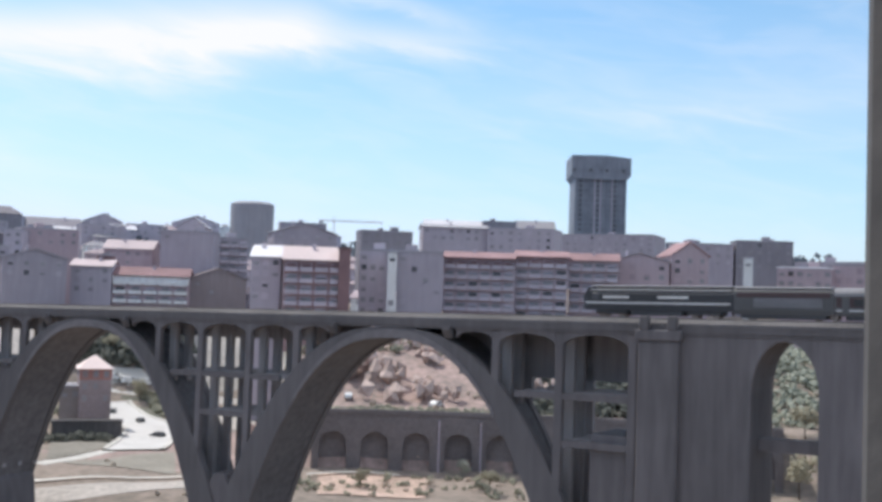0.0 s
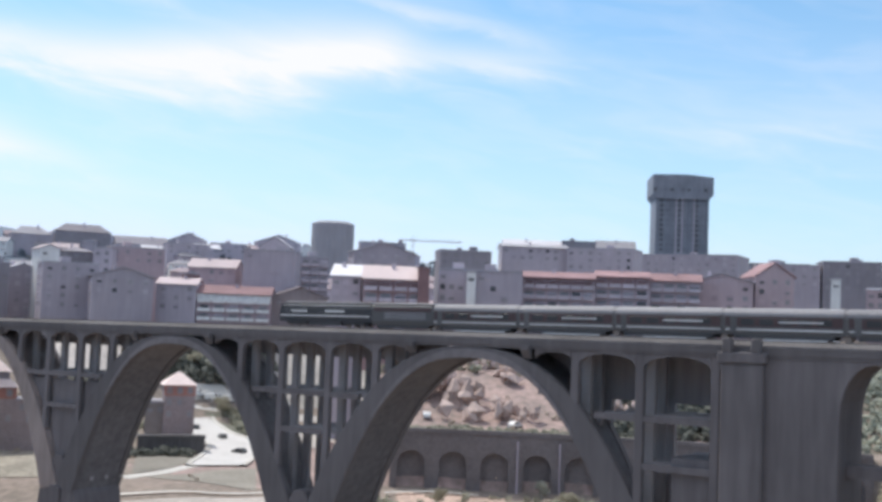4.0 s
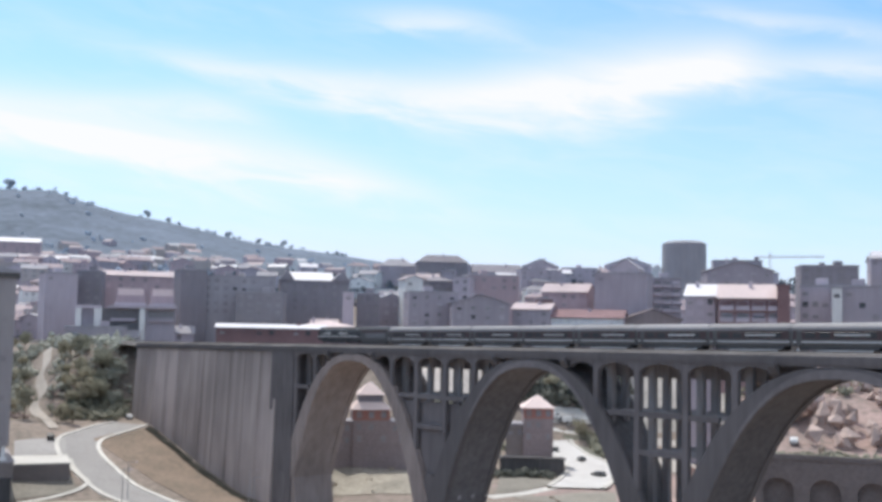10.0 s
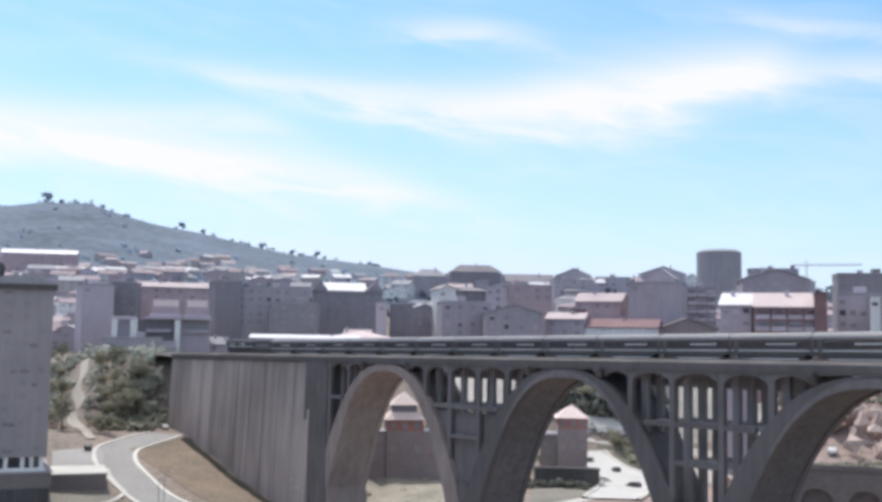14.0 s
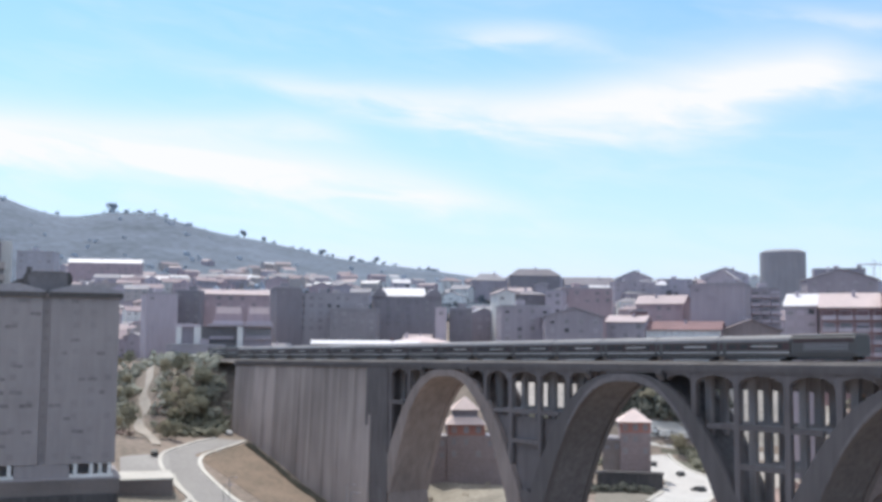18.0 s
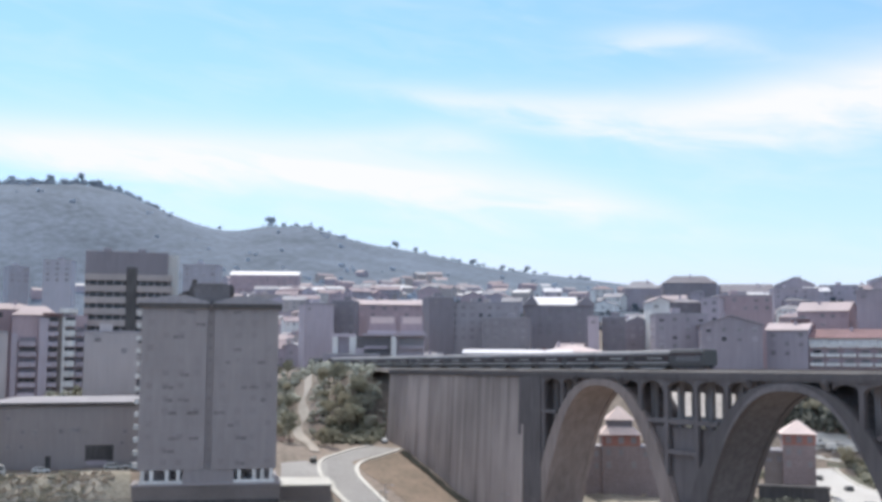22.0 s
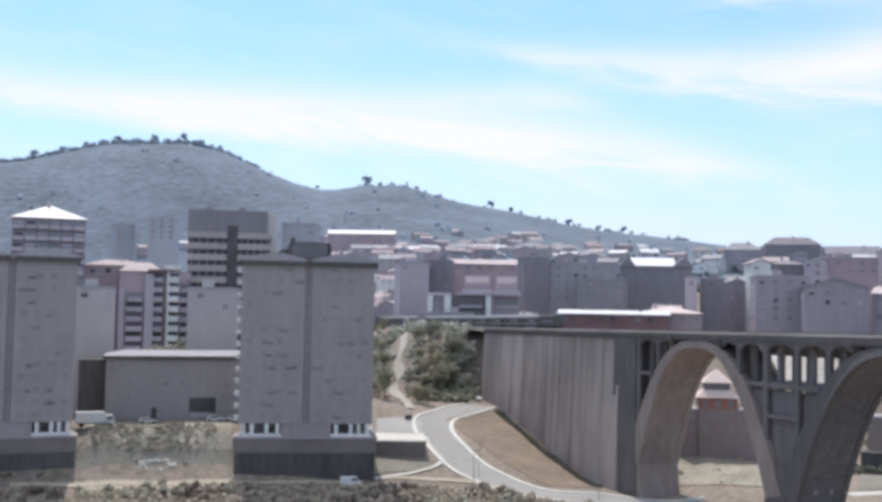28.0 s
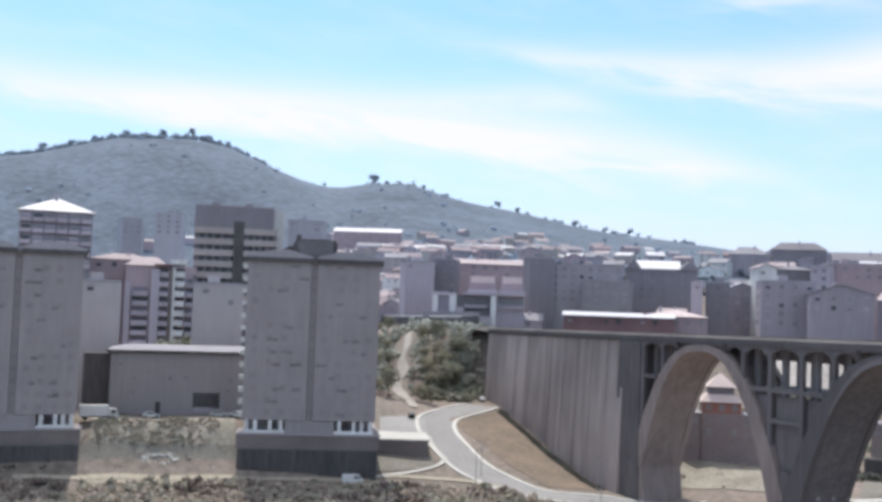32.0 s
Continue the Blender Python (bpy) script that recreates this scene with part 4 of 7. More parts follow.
def building(name, label, az0, az1, r, z_top, wall, roof="flat", roof_mat=None, rows=4, bays=5, style="win", depth=13.0, rise=2.5,
             floor_h=3.0, skew=0.0, category="building", band=None, group="", z_base=None, top_gap=0.9, flank=True):
    """One house: walls, roof, windows and balconies, its front square to the viewpoint but for skew (degrees)."""
    mid = (az0 + az1) / 2
    w = 2 * r * math.tan(radians(az1 - az0) / 2)
    c = bearing(mid, r)
    back = bearing(mid, r + depth)
    z0 = min(gz(c.x, c.y), gz(back.x, back.y)) - 1.0 if z_base is None else z_base
    z0 = min(z0, z_top - 4)
    b = thing(name, label, category, group, (c.x, c.y, z0), radians(mid + skew))
    h = z_top - z0
    hw = w / 2
    roof_mat = roof_mat or ROOFGREY
    bm = bmesh.new()
    if roof == "gable":      # gable end to the front
        prism(bm, [(-hw, 0), (hw, 0), (hw, h), (0, h + rise), (-hw, h)], "y", 0, depth)
    elif roof == "ridge":
        prism(bm, [(0, 0), (depth, 0), (depth, h), (depth / 2, h + rise), (0, h)], "x", -hw, hw)
    else:
        box(bm, -hw, hw, 0, depth, 0, h)
    part("wall", bm, wall, b)
    bm = bmesh.new()
    if roof == "gable":
        for sgn in (-1, 1):
            prism(bm, [(sgn * (hw + 0.6), h - 0.6 * rise / hw), (sgn * (hw + 0.6), h - 0.6 * rise / hw + 0.3), (0, h + rise + 0.32), (0, h + rise + 0.02)], "y", -0.6, depth + 0.4)
    elif roof == "ridge":
        for y0, y1 in ((-0.7, depth / 2), (depth + 0.7, depth / 2)):
            prism(bm, [(y0, h - 0.35), (y0, h - 0.05), (y1, h + rise + 0.32), (y1, h + rise + 0.02)], "x", -hw - 0.5, hw + 0.5)
    elif roof == "hip":
        e = 0.7
        q = [bm.verts.new(p) for p in ((-hw - e, -e, h), (hw + e, -e, h), (hw + e, depth + e, h), (-hw - e, depth + e, h))]
        k = min(hw, depth / 2) * 0.98
        if hw > depth / 2:
            t = [bm.verts.new((-hw + k, depth / 2, h + rise)), bm.verts.new((hw - k, depth / 2, h + rise))]
        else:
            t = [bm.verts.new((0, k, h + rise)), bm.verts.new((0, depth - k, h + rise))]
        bm.faces.new(q[::-1])
        if hw > depth / 2:
            for f in ((q[0], q[1], t[1], t[0]), (q[1], q[2], t[1]), (q[2], q[3], t[0], t[1]), (q[3], q[0], t[0])):
                bm.faces.new(f)
        else:
            for f in ((q[0], q[1], t[0]), (q[1], q[2], t[1], t[0]), (q[2], q[3], t[1]), (q[3], q[0], t[0], t[1])):
                bm.faces.new(f)
    else:
        box(bm, -hw - 0.25, hw + 0.25, -0.25, depth + 0.25, h, h + 0.35)
        box(bm, -hw + 0.6, hw - 0.6, 0.6, depth - 0.6, h + 0.35, h + 0.5)
    part("roof", bm, roof_mat, b)
    rng = random.Random(round(az0 * 100) + round(r))
    if roof == "flat" and hw > 4 and rows:
        bm = bmesh.new()
        x = rng.uniform(-hw * 0.4, hw * 0.4)
        box(bm, x - 1.6, x + 1.6, depth * 0.4, depth * 0.4 + 3, h + 0.3, h + 2.4, 0.05)
        part("stair_head", bm, wall, b)
    elif roof != "flat":
        bm = bmesh.new()
        x = rng.uniform(-hw * 0.5, hw * 0.5)
        box(bm, x - 0.45, x + 0.45, depth * 0.35, depth * 0.35 + 0.8, h, h + rise + 1.0, 0.03)
        part("chimney", bm, BRICK if wall is BRICK else PALE, b)
    if band:                  # coloured top storey
        bm = bmesh.new()
        box(bm, -hw - 0.06, hw + 0.06, -0.06, 0.2, h - floor_h * 0.95, h - 0.1)
        part("upper_storey_facing", bm, band, b)
    bay = w / max(bays, 1)
    for i in range(rows):
        zc = h - top_gap - 0.75 - i * floor_h
        if zc < 1.5:
            break
        for j in range(bays):
            x = -hw + bay * (j + 0.5)
            if style == "plain" and (i * 7 + j * 5) % 4:
                continue
            ww = min(1.5, bay * 0.55) if style != "balc" else min(2.6, bay * 0.7)
            piece("window", window_mesh(ww, 1.4 if style != "balc" else 1.9, (i + j) % 3 == 0, wall if style != "balc" else None, style != "balc" and rng.random() < (0.45 if r < 380 else 0.6), SHUT2 if rng.random() < (0.75 if r < 380 else 0.95) else None), b, (x, -0.05, zc - (0.3 if style == "balc" else 0)))
            if style == "balc":
                piece("balcony", balcony_mesh(bay * 0.86, band if band and band is WHITE else PALE), b, (x, 0.0, zc - 1.5))
    # windows on the left flank
    if flank and style in ("win", "balc") and w > 6:
        for i in range(min(rows, 5)):
            zc = h - top_gap - 0.75 - i * floor_h
            for j in range(2):
                if zc > 1.5:
                    piece("window", window_mesh(1.3, 1.4), b, (-hw - 0.05, depth * (0.3 + 0.4 * j), zc), radians(-90))
    return b


MIDGREY = mat("mid_grey_render", (0.365, 0.342, 0.372), 0.88, 0.4, 0.1, 0.1, streak=True)
HAZE_BROWN = mat("dull_brown_gable_wall", (0.245, 0.205, 0.21), 0.9, 0.5, 0.12, 0.1, streak=True)
# blue in this render stands for the haze before the far blocks
HAZE_GREY = mat("hazed_bluish_render", (0.40, 0.40, 0.455), 0.9, 0.5, 0.1, 0.1, streak=True)
# tile red muted in the colour itself, for haze over the distant roofs
HAZED_TILE = mat("hazed_roof_tiles", (0.40, 0.325, 0.345), 0.9, 1.2, 0.25, 0.3)
REDWALL = mat("dull_red_render", (0.40, 0.275, 0.28), 0.88, 0.5, 0.12, 0.1, streak=True)
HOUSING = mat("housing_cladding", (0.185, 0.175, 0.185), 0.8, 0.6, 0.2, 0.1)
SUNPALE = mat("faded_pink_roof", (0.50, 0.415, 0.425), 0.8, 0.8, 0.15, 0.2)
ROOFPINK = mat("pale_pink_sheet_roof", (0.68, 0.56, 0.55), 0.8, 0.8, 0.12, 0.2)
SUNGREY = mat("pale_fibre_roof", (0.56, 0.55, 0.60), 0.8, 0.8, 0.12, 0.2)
BLOCKG = mat("hall_render", (0.424, 0.387, 0.392), 0.9, 0.5, 0.09, 0.15, streak=True)
building("apartment_building", "long pale apartment row with red top storey and balconies", -3.98, -0.18, 300, 56.9, PINK, rows=6, bays=6, style='balc', band=BRICK, roof='ridge', roof_mat=TILE, rise=1.5)
building("apartment_building", "pale apartment row with red top storey and balconies", -6.85, -4.04, 304, 57.9, PINK, rows=6, bays=4, style='balc', band=BRICK, roof='ridge', roof_mat=TILE, rise=1.5)
building("apartment_building", "pinkish apartment house with balconies at the row's end", -9.54, -6.92, 310, 57.4, PINK, rows=5, bays=4, style='balc', roof='ridge', roof_mat=TILE, rise=2)
building("apartment_building", "blank grey end wall of an apartment block", -0.11, 2.36, 292, 57.4, GREY, rows=5, bays=4, style='plain')
building("apartment_building", "grey apartment block with window columns and a white pier", 2.46, 4.40, 294, 57.6, PALE, rows=6, bays=4, style='win')
building("apartment_building", "white stair pier of an apartment block", 2.39, 2.88, 288, 56.9, WHITE, rows=5, bays=1, style='plain', depth=6)
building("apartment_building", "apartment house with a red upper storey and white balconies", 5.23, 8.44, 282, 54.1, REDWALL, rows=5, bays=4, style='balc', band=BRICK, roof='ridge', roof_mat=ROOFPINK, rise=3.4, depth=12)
building("apartment_building", "narrow dark red end slab of an apartment house", 4.89, 5.52, 280, 57.1, BRICK, rows=0, bays=1, style='plain', roof='flat', roof_mat=BRICK, depth=12)
building("apartment_building", "narrow pale house with a bright sloping sheet roof", 8.60, 10.17, 290, 54.8, PALE, rows=4, bays=3, style='win', roof='ridge', roof_mat=ROOFWHITE, rise=3, skew=-8)
building("apartment_building", "large brownish gabled house end facing the viaduct", 10.33, 13.30, 372, 49.1, HAZE_BROWN, rows=2, bays=4, style='plain', roof='gable', roof_mat=HAZE_BROWN, rise=3.6, depth=16, skew=12)
building("apartment_building", "balconied house with a red tiled roof", 13.37, 17.22, 366, 49.4, PINK, rows=3, bays=5, style='balc', band=WHITE, roof='ridge', roof_mat=TILE, rise=2.5, skew=-8)
building("apartment_building", "grey house with a pale roof and a square turret", 17.24, 19.30, 368, 52.0, GREY, rows=3, bays=3, style='win', roof='ridge', roof_mat=SUNPALE, rise=2.0, skew=-11)
building("apartment_building", "small square brick turret above the roofs", 17.10, 17.93, 374, 55.6, BRICK, rows=1, bays=1, style='plain', roof='flat', depth=4, skew=13)
building("apartment_building", "broad grey block with a flat roof on the rise", 12.13, 14.93, 382, 65.3, GREY, rows=3, bays=4, style='plain', roof='flat', skew=-11)
building("apartment_building", "grey apartment block with a flat roof on the rise", 10.36, 12.35, 400, 64.6, GREY, rows=4, bays=4, style='balc', skew=9)
building("apartment_building", "dark gabled house among the roofs", 5.65, 9.07, 430, 69.4, GREY, rows=2, bays=5, style='win', roof='gable', roof_mat=ROOFGREY, rise=4, skew=13)
building("apartment_building", "dark grey flat-roofed block on the skyline", 1.55, 4.38, 440, 71.9, DARKW, rows=2, bays=5, style='win', skew=11)
building("apartment_building", "long low grey building with a pale flat roof on the skyline", -2.56, 1.04, 460, 76.1, GREY, rows=2, bays=8, style='win', roof='ridge', roof_mat=ROOFGREY, rise=1.5, depth=20, skew=6)
building("apartment_building", "grey stepped building with a cluttered roof on the skyline", -6.06, -2.41, 455, 75.7, GREY, rows=3, bays=7, style='win', depth=18, skew=-14)
building("apartment_building", "broad grey podium building at the tower's foot", -11.43, -6.06, 560, 80.9, GREY, rows=3, bays=12, style='win', depth=30, skew=-14)
building("apartment_building", "gabled pinkish house with a grey roof", -14.27, -12.24, 330, 60.4, PINK, rows=3, bays=3, style='win', roof='gable', roof_mat=TILE, rise=4, skew=20)
building("apartment_building", "wide gabled pinkish house with a sloping roof", -12.19, -9.10, 322, 57.9, PINK, rows=3, bays=4, style='win', roof='gable', roof_mat=ROOFGREY, rise=2.5)
building("apartment_building", "grey apartment block on the skyline", -15.48, -12.32, 470, 71.9, GREY, rows=4, bays=6, style='win', skew=9)
building("apartment_building", "grey apartment block with a roof box on the skyline", -18.46, -15.56, 475, 73.8, DARKW, rows=4, bays=6, style='win', skew=11)
building("apartment_building", "narrow bright white stair tower", -16.45, -15.97, 330, 59.9, WHITE, rows=3, bays=1, style='plain', depth=6)
building("apartment_building", "low pale building with a bright flat roof", -20.33, -17.66, 340, 57.6, PINK, rows=2, bays=6, style='win', roof='flat', roof_mat=ROOFWHITE)
building("apartment_building", "low grey building beyond the viaduct", -22.44, -18.43, 420, 62.9, GREY, rows=3, bays=8, style='win', skew=-14)
building("apartment_building", "grey apartment block beyond the viaduct", -24.50, -20.33, 350, 59.1, PINK, rows=3, bays=8, style='win')
building("apartment_building", "grey gabled apartment house with small windows", 19.45, 22.55, 362, 53.5, GREY, rows=2, bays=4, style='win', roof='gable', roof_mat=ROOFGREY, rise=3.0, skew=6)
building("apartment_building", "grey apartment house with window columns and a pale roof", 22.19, 24.93, 372, 57.2, GREY, rows=5, bays=4, style='win', roof='flat', roof_mat=ROOFGREY, skew=9)
building("apartment_building", "white gabled house between darker blocks", 24.13, 25.10, 402, 63.2, WHITE, rows=2, bays=2, style='plain', roof='gable', roof_mat=SUNPALE, rise=1.4, skew=13)
building("apartment_building", "dark hipped house on the rise", 22.51, 24.15, 425, 63.7, DARKW, rows=2, bays=3, style='win', roof='hip', roof_mat=DARKW, rise=2, skew=6)
building("apartment_building", "narrow pale house with windows on the rise", 21.63, 22.54, 420, 65.0, PALE, rows=4, bays=2, style='win', skew=-14)
building("apartment_building", "brownish grey flat-roofed apartment block", 24.89, 26.78, 412, 55.0, GREY, rows=6, bays=4, style='win', roof='gable', roof_mat=SUNGREY, rise=2.6, skew=11)
building("apartment_building", "dark grey apartment block with a bright narrow flank", 26.45, 27.70, 392, 56.8, DARKW, rows=4, bays=3, style='win')
building("apartment_building", "pale flank of an apartment block", 27.85, 28.45, 384, 56.8, PALE, rows=4, bays=1, style='plain', depth=8)
building("apartment_building", "pinkish flat-roofed block on the rise", 18.89, 21.69, 430, 66.4, PINK, rows=2, bays=5, style='win', skew=13)
building("apartment_building", "pinkish house with a broad pale roof on the rise", 15.25, 17.77, 392, 59.0, PINK, rows=2, bays=5, style='win', roof='ridge', roof_mat=SUNPALE, rise=3.0, skew=-14)
building("apartment_building", "broad dark grey apartment block above the abutment", 32.03, 36.33, 432, 63.6, MIDGREY, rows=5, bays=9, style='win', depth=18, skew=6)
building("apartment_building", "dark stepped tower end above the abutment", 35.6, 37.0, 428, 65.8, DARKW, rows=2, bays=2, style='plain', skew=13)
building("apartment_building", "dark grey apartment block above the abutment", 31.64, 34.14, 415, 57.0, MIDGREY, rows=4, bays=5, style='win', skew=-8)
building("apartment_building", "reddish terrace house on the rise", 37.25, 40.95, 470, 64.6, PINK, rows=3, bays=6, style='win', roof='ridge', roof_mat=SUNPALE, rise=2, skew=9)
building("apartment_building", "dark narrow apartment house", 40.97, 42.24, 450, 65.0, DARKW, rows=5, bays=3, style='win', skew=-8)
building("apartment_building", "plain grey apartment house end wall", 42.1, 43.7, 440, 63.2, PALE, rows=5, bays=3, style='plain', skew=11)
building("apartment_building", "broad arched-roof hall on the skyline", 21.67, 24.78, 760, 90.6, GREY, rows=1, bays=6, style='plain', roof='hip', roof_mat=GREY, rise=6, depth=40, skew=-11)
building("apartment_building", "grey block on the skyline", 16.63, 18.89, 640, 80.7, GREY, rows=2, bays=5, style='win', skew=13)
building("apartment_building", "grey house with a pitched roof on the skyline", 12.48, 14.10, 620, 80.6, PALE, rows=2, bays=4, style='win', roof='gable', roof_mat=ROOFGREY, rise=6, skew=-11)
building("apartment_building", "grey block on the town's skyline", 24.59, 26.50, 705, 85.3, GREY, rows=2, bays=5, style='win', roof='hip', roof_mat=ROOFGREY, rise=5, flank=False, skew=6)
building("apartment_building", "dark block on the town's skyline", 21.71, 24.44, 705, 88.6, DARKW, rows=2, bays=5, style='win', roof='hip', roof_mat=DARKW, rise=5, flank=False, skew=6)
building("apartment_building", "pale block on the town's skyline", 18.87, 21.46, 705, 82.5, PALE, rows=2, bays=5, style='win', roof='ridge', roof_mat=DARKW, rise=5, flank=False, skew=6)
building("apartment_building", "grey block on the town's skyline", 16.84, 18.75, 705, 86.7, GREY, rows=2, bays=5, style='win', roof='gable', roof_mat=ROOFGREY, rise=5, flank=False, skew=6)
building("apartment_building", "pale block on the town's skyline", 14.78, 16.60, 705, 85.9, PALE, rows=2, bays=5, style='win', roof='flat', roof_mat=ROOFGREY, rise=5, flank=False, skew=6)
building("apartment_building", "pale gabled block on the town's skyline", 11.90, 14.29, 705, 88.3, PALE, rows=2, bays=5, style='win', roof='gable', roof_mat=ROOFGREY, rise=5, flank=False, skew=6)
building("apartment_building", "grey block on the town's skyline", 6.24, 8.73, 705, 91.5, GREY, rows=2, bays=5, style='win', roof='flat', roof_mat=DARKW, rise=5, flank=False, skew=6)
building("apartment_building", "dark block on the town's skyline", 2.32, 4.30, 705, 88.3, DARKW, rows=2, bays=5, style='win', roof='flat', roof_mat=DARKW, rise=5, flank=False, skew=6)
building("apartment_building", "grey block on the town's skyline", -2.38, 0.95, 705, 92.4, GREY, rows=2, bays=5, style='win', roof='ridge', roof_mat=ROOFWHITE, rise=5, flank=False, skew=6)
building("apartment_building", "dark stepped block on the town's skyline", -4.02, -2.22, 705, 97.1, DARKW, rows=2, bays=5, style='win', roof='flat', roof_mat=DARKW, rise=5, flank=False, skew=6)
building("apartment_building", "grey block on the town's skyline", -6.11, -4.03, 705, 93.4, GREY, rows=2, bays=5, style='win', roof='ridge', roof_mat=ROOFGREY, rise=5, flank=False, skew=6)
building("apartment_building", "dark block on the town's skyline", -14.95, -12.05, 705, 85.8, DARKW, rows=2, bays=5, style='win', roof='flat', roof_mat=DARKW, rise=5, flank=False, skew=6)
building("apartment_building", "grey block on the town's skyline", -18.36, -15.36, 705, 87.4, GREY, rows=2, bays=5, style='win', roof='flat', roof_mat=ROOFGREY, rise=5, flank=False, skew=6)
building("garden_wall", "dark retaining wall below the small house", 16.40, 19.83, 258, 13.8, BASEMENT, rows=0, bays=1, style='plain', roof='flat', roof_mat=BASEMENT, depth=3, category='wall', flank=False)
building("warehouse", "low red brick warehouse with a bright sheet roof", 29.29, 35.09, 350, 43.9, BRICK, rows=1, bays=9, style='win', roof='ridge', roof_mat=ROOFWHITE, rise=0.8, depth=12, category='warehouse')
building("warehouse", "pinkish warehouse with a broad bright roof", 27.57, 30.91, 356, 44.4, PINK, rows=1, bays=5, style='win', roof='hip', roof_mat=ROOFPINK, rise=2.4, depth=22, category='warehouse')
building("warehouse", "low grey shed beside the railway line", 39.63, 42.67, 392, 42.7, GREY, rows=1, bays=5, style='plain', roof='flat', roof_mat=ROOFGREY, depth=10, category='warehouse')
building("apartment_building", "grey tower house with a bright pyramid roof", 60.12, 63.63, 330, 69.1, DARKW, rows=5, bays=6, style='balc', floor_h=3.3, roof='hip', roof_mat=ROOFWHITE, rise=4.6, depth=23)
building("apartment_building", "apartment house with a red tiled roof", 57.00, 60.12, 345, 56.3, PINK, rows=5, bays=4, style='win', roof='hip', roof_mat=SUNPALE, rise=2)
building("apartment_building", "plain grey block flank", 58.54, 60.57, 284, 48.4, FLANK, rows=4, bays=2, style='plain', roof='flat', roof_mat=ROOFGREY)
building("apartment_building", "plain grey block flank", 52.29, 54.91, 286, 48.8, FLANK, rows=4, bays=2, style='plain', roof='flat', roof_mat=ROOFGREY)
building("apartment_building", "long reddish building with a bright roof on the slope", 44.01, 47.66, 880, 105.0, PINK, rows=3, bays=12, style='win', roof='ridge', roof_mat=ROOFWHITE, rise=3, skew=-8)
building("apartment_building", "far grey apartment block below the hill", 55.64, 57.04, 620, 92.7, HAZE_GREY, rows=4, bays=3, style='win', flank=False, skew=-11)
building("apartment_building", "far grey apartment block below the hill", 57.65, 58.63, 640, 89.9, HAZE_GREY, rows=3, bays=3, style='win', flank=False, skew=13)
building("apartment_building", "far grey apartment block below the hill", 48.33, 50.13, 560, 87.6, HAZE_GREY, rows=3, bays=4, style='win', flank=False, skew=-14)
building("house", "low brown wing of the small house below the viaduct", 18.51, 19.53, 271, 20.7, BRICK_DARK, rows=1, bays=2, style='win', roof='flat', depth=8, category='house', flank=False)


def saddle_block():
    """Dark block whose pale sheet roof dips between two dark gabled ends."""
    az0, az1, r, z_eave = 28.1, 31.8, 440.0, 63.2
    mid = (az0 + az1) / 2
    hw = r * math.tan(radians(az1 - az0) / 2)
    c = bearing(mid, r)
    z0 = gz(c.x, c.y) - 2
    b = thing("apartment_building", "dark apartment block with a pale sheet roof between dark gables", "building", "", (c.x, c.y, z0), radians(mid + 5))
    h = z_eave - z0
    bm = bmesh.new(); box(bm, -hw, hw, 0, 15, 0, h)
    part("wall", bm, DARKW, b)
    bm = bmesh.new()
    prism(bm, [(-0.6, h), (-0.6, h + 0.3), (9, h + 4.0), (9, h)], "x", -hw * 0.72, hw * 0.55)
    part("roof", bm, ROOFWHITE, b, "bright pale sheet roof")
    for x0, x1, up in ((-hw - 0.4, -hw * 0.62, 4.4), (hw * 0.48, hw + 0.4, 4.0)):
        bm = bmesh.new()
        prism(bm, [(x0, h), (x1, h), (x1, h + 0.6), (x0 * 0.45 + x1 * 0.55, h + up), (x0, h + 0.6)], "y", -0.9, 13)
        part("gable", bm, DARKW, b, "dark gabled end")
    rng = random.Random(9)
    for i in range(4):
        for j in range(7):
            piece("window", window_mesh(1.4, 1.4, False, DARKW, rng.random() < 0.4, SHUT2), b, (-hw + 2 * hw * (j + 0.5) / 7, -0.05, h - 2.2 - 3.0 * i))


saddle_block()


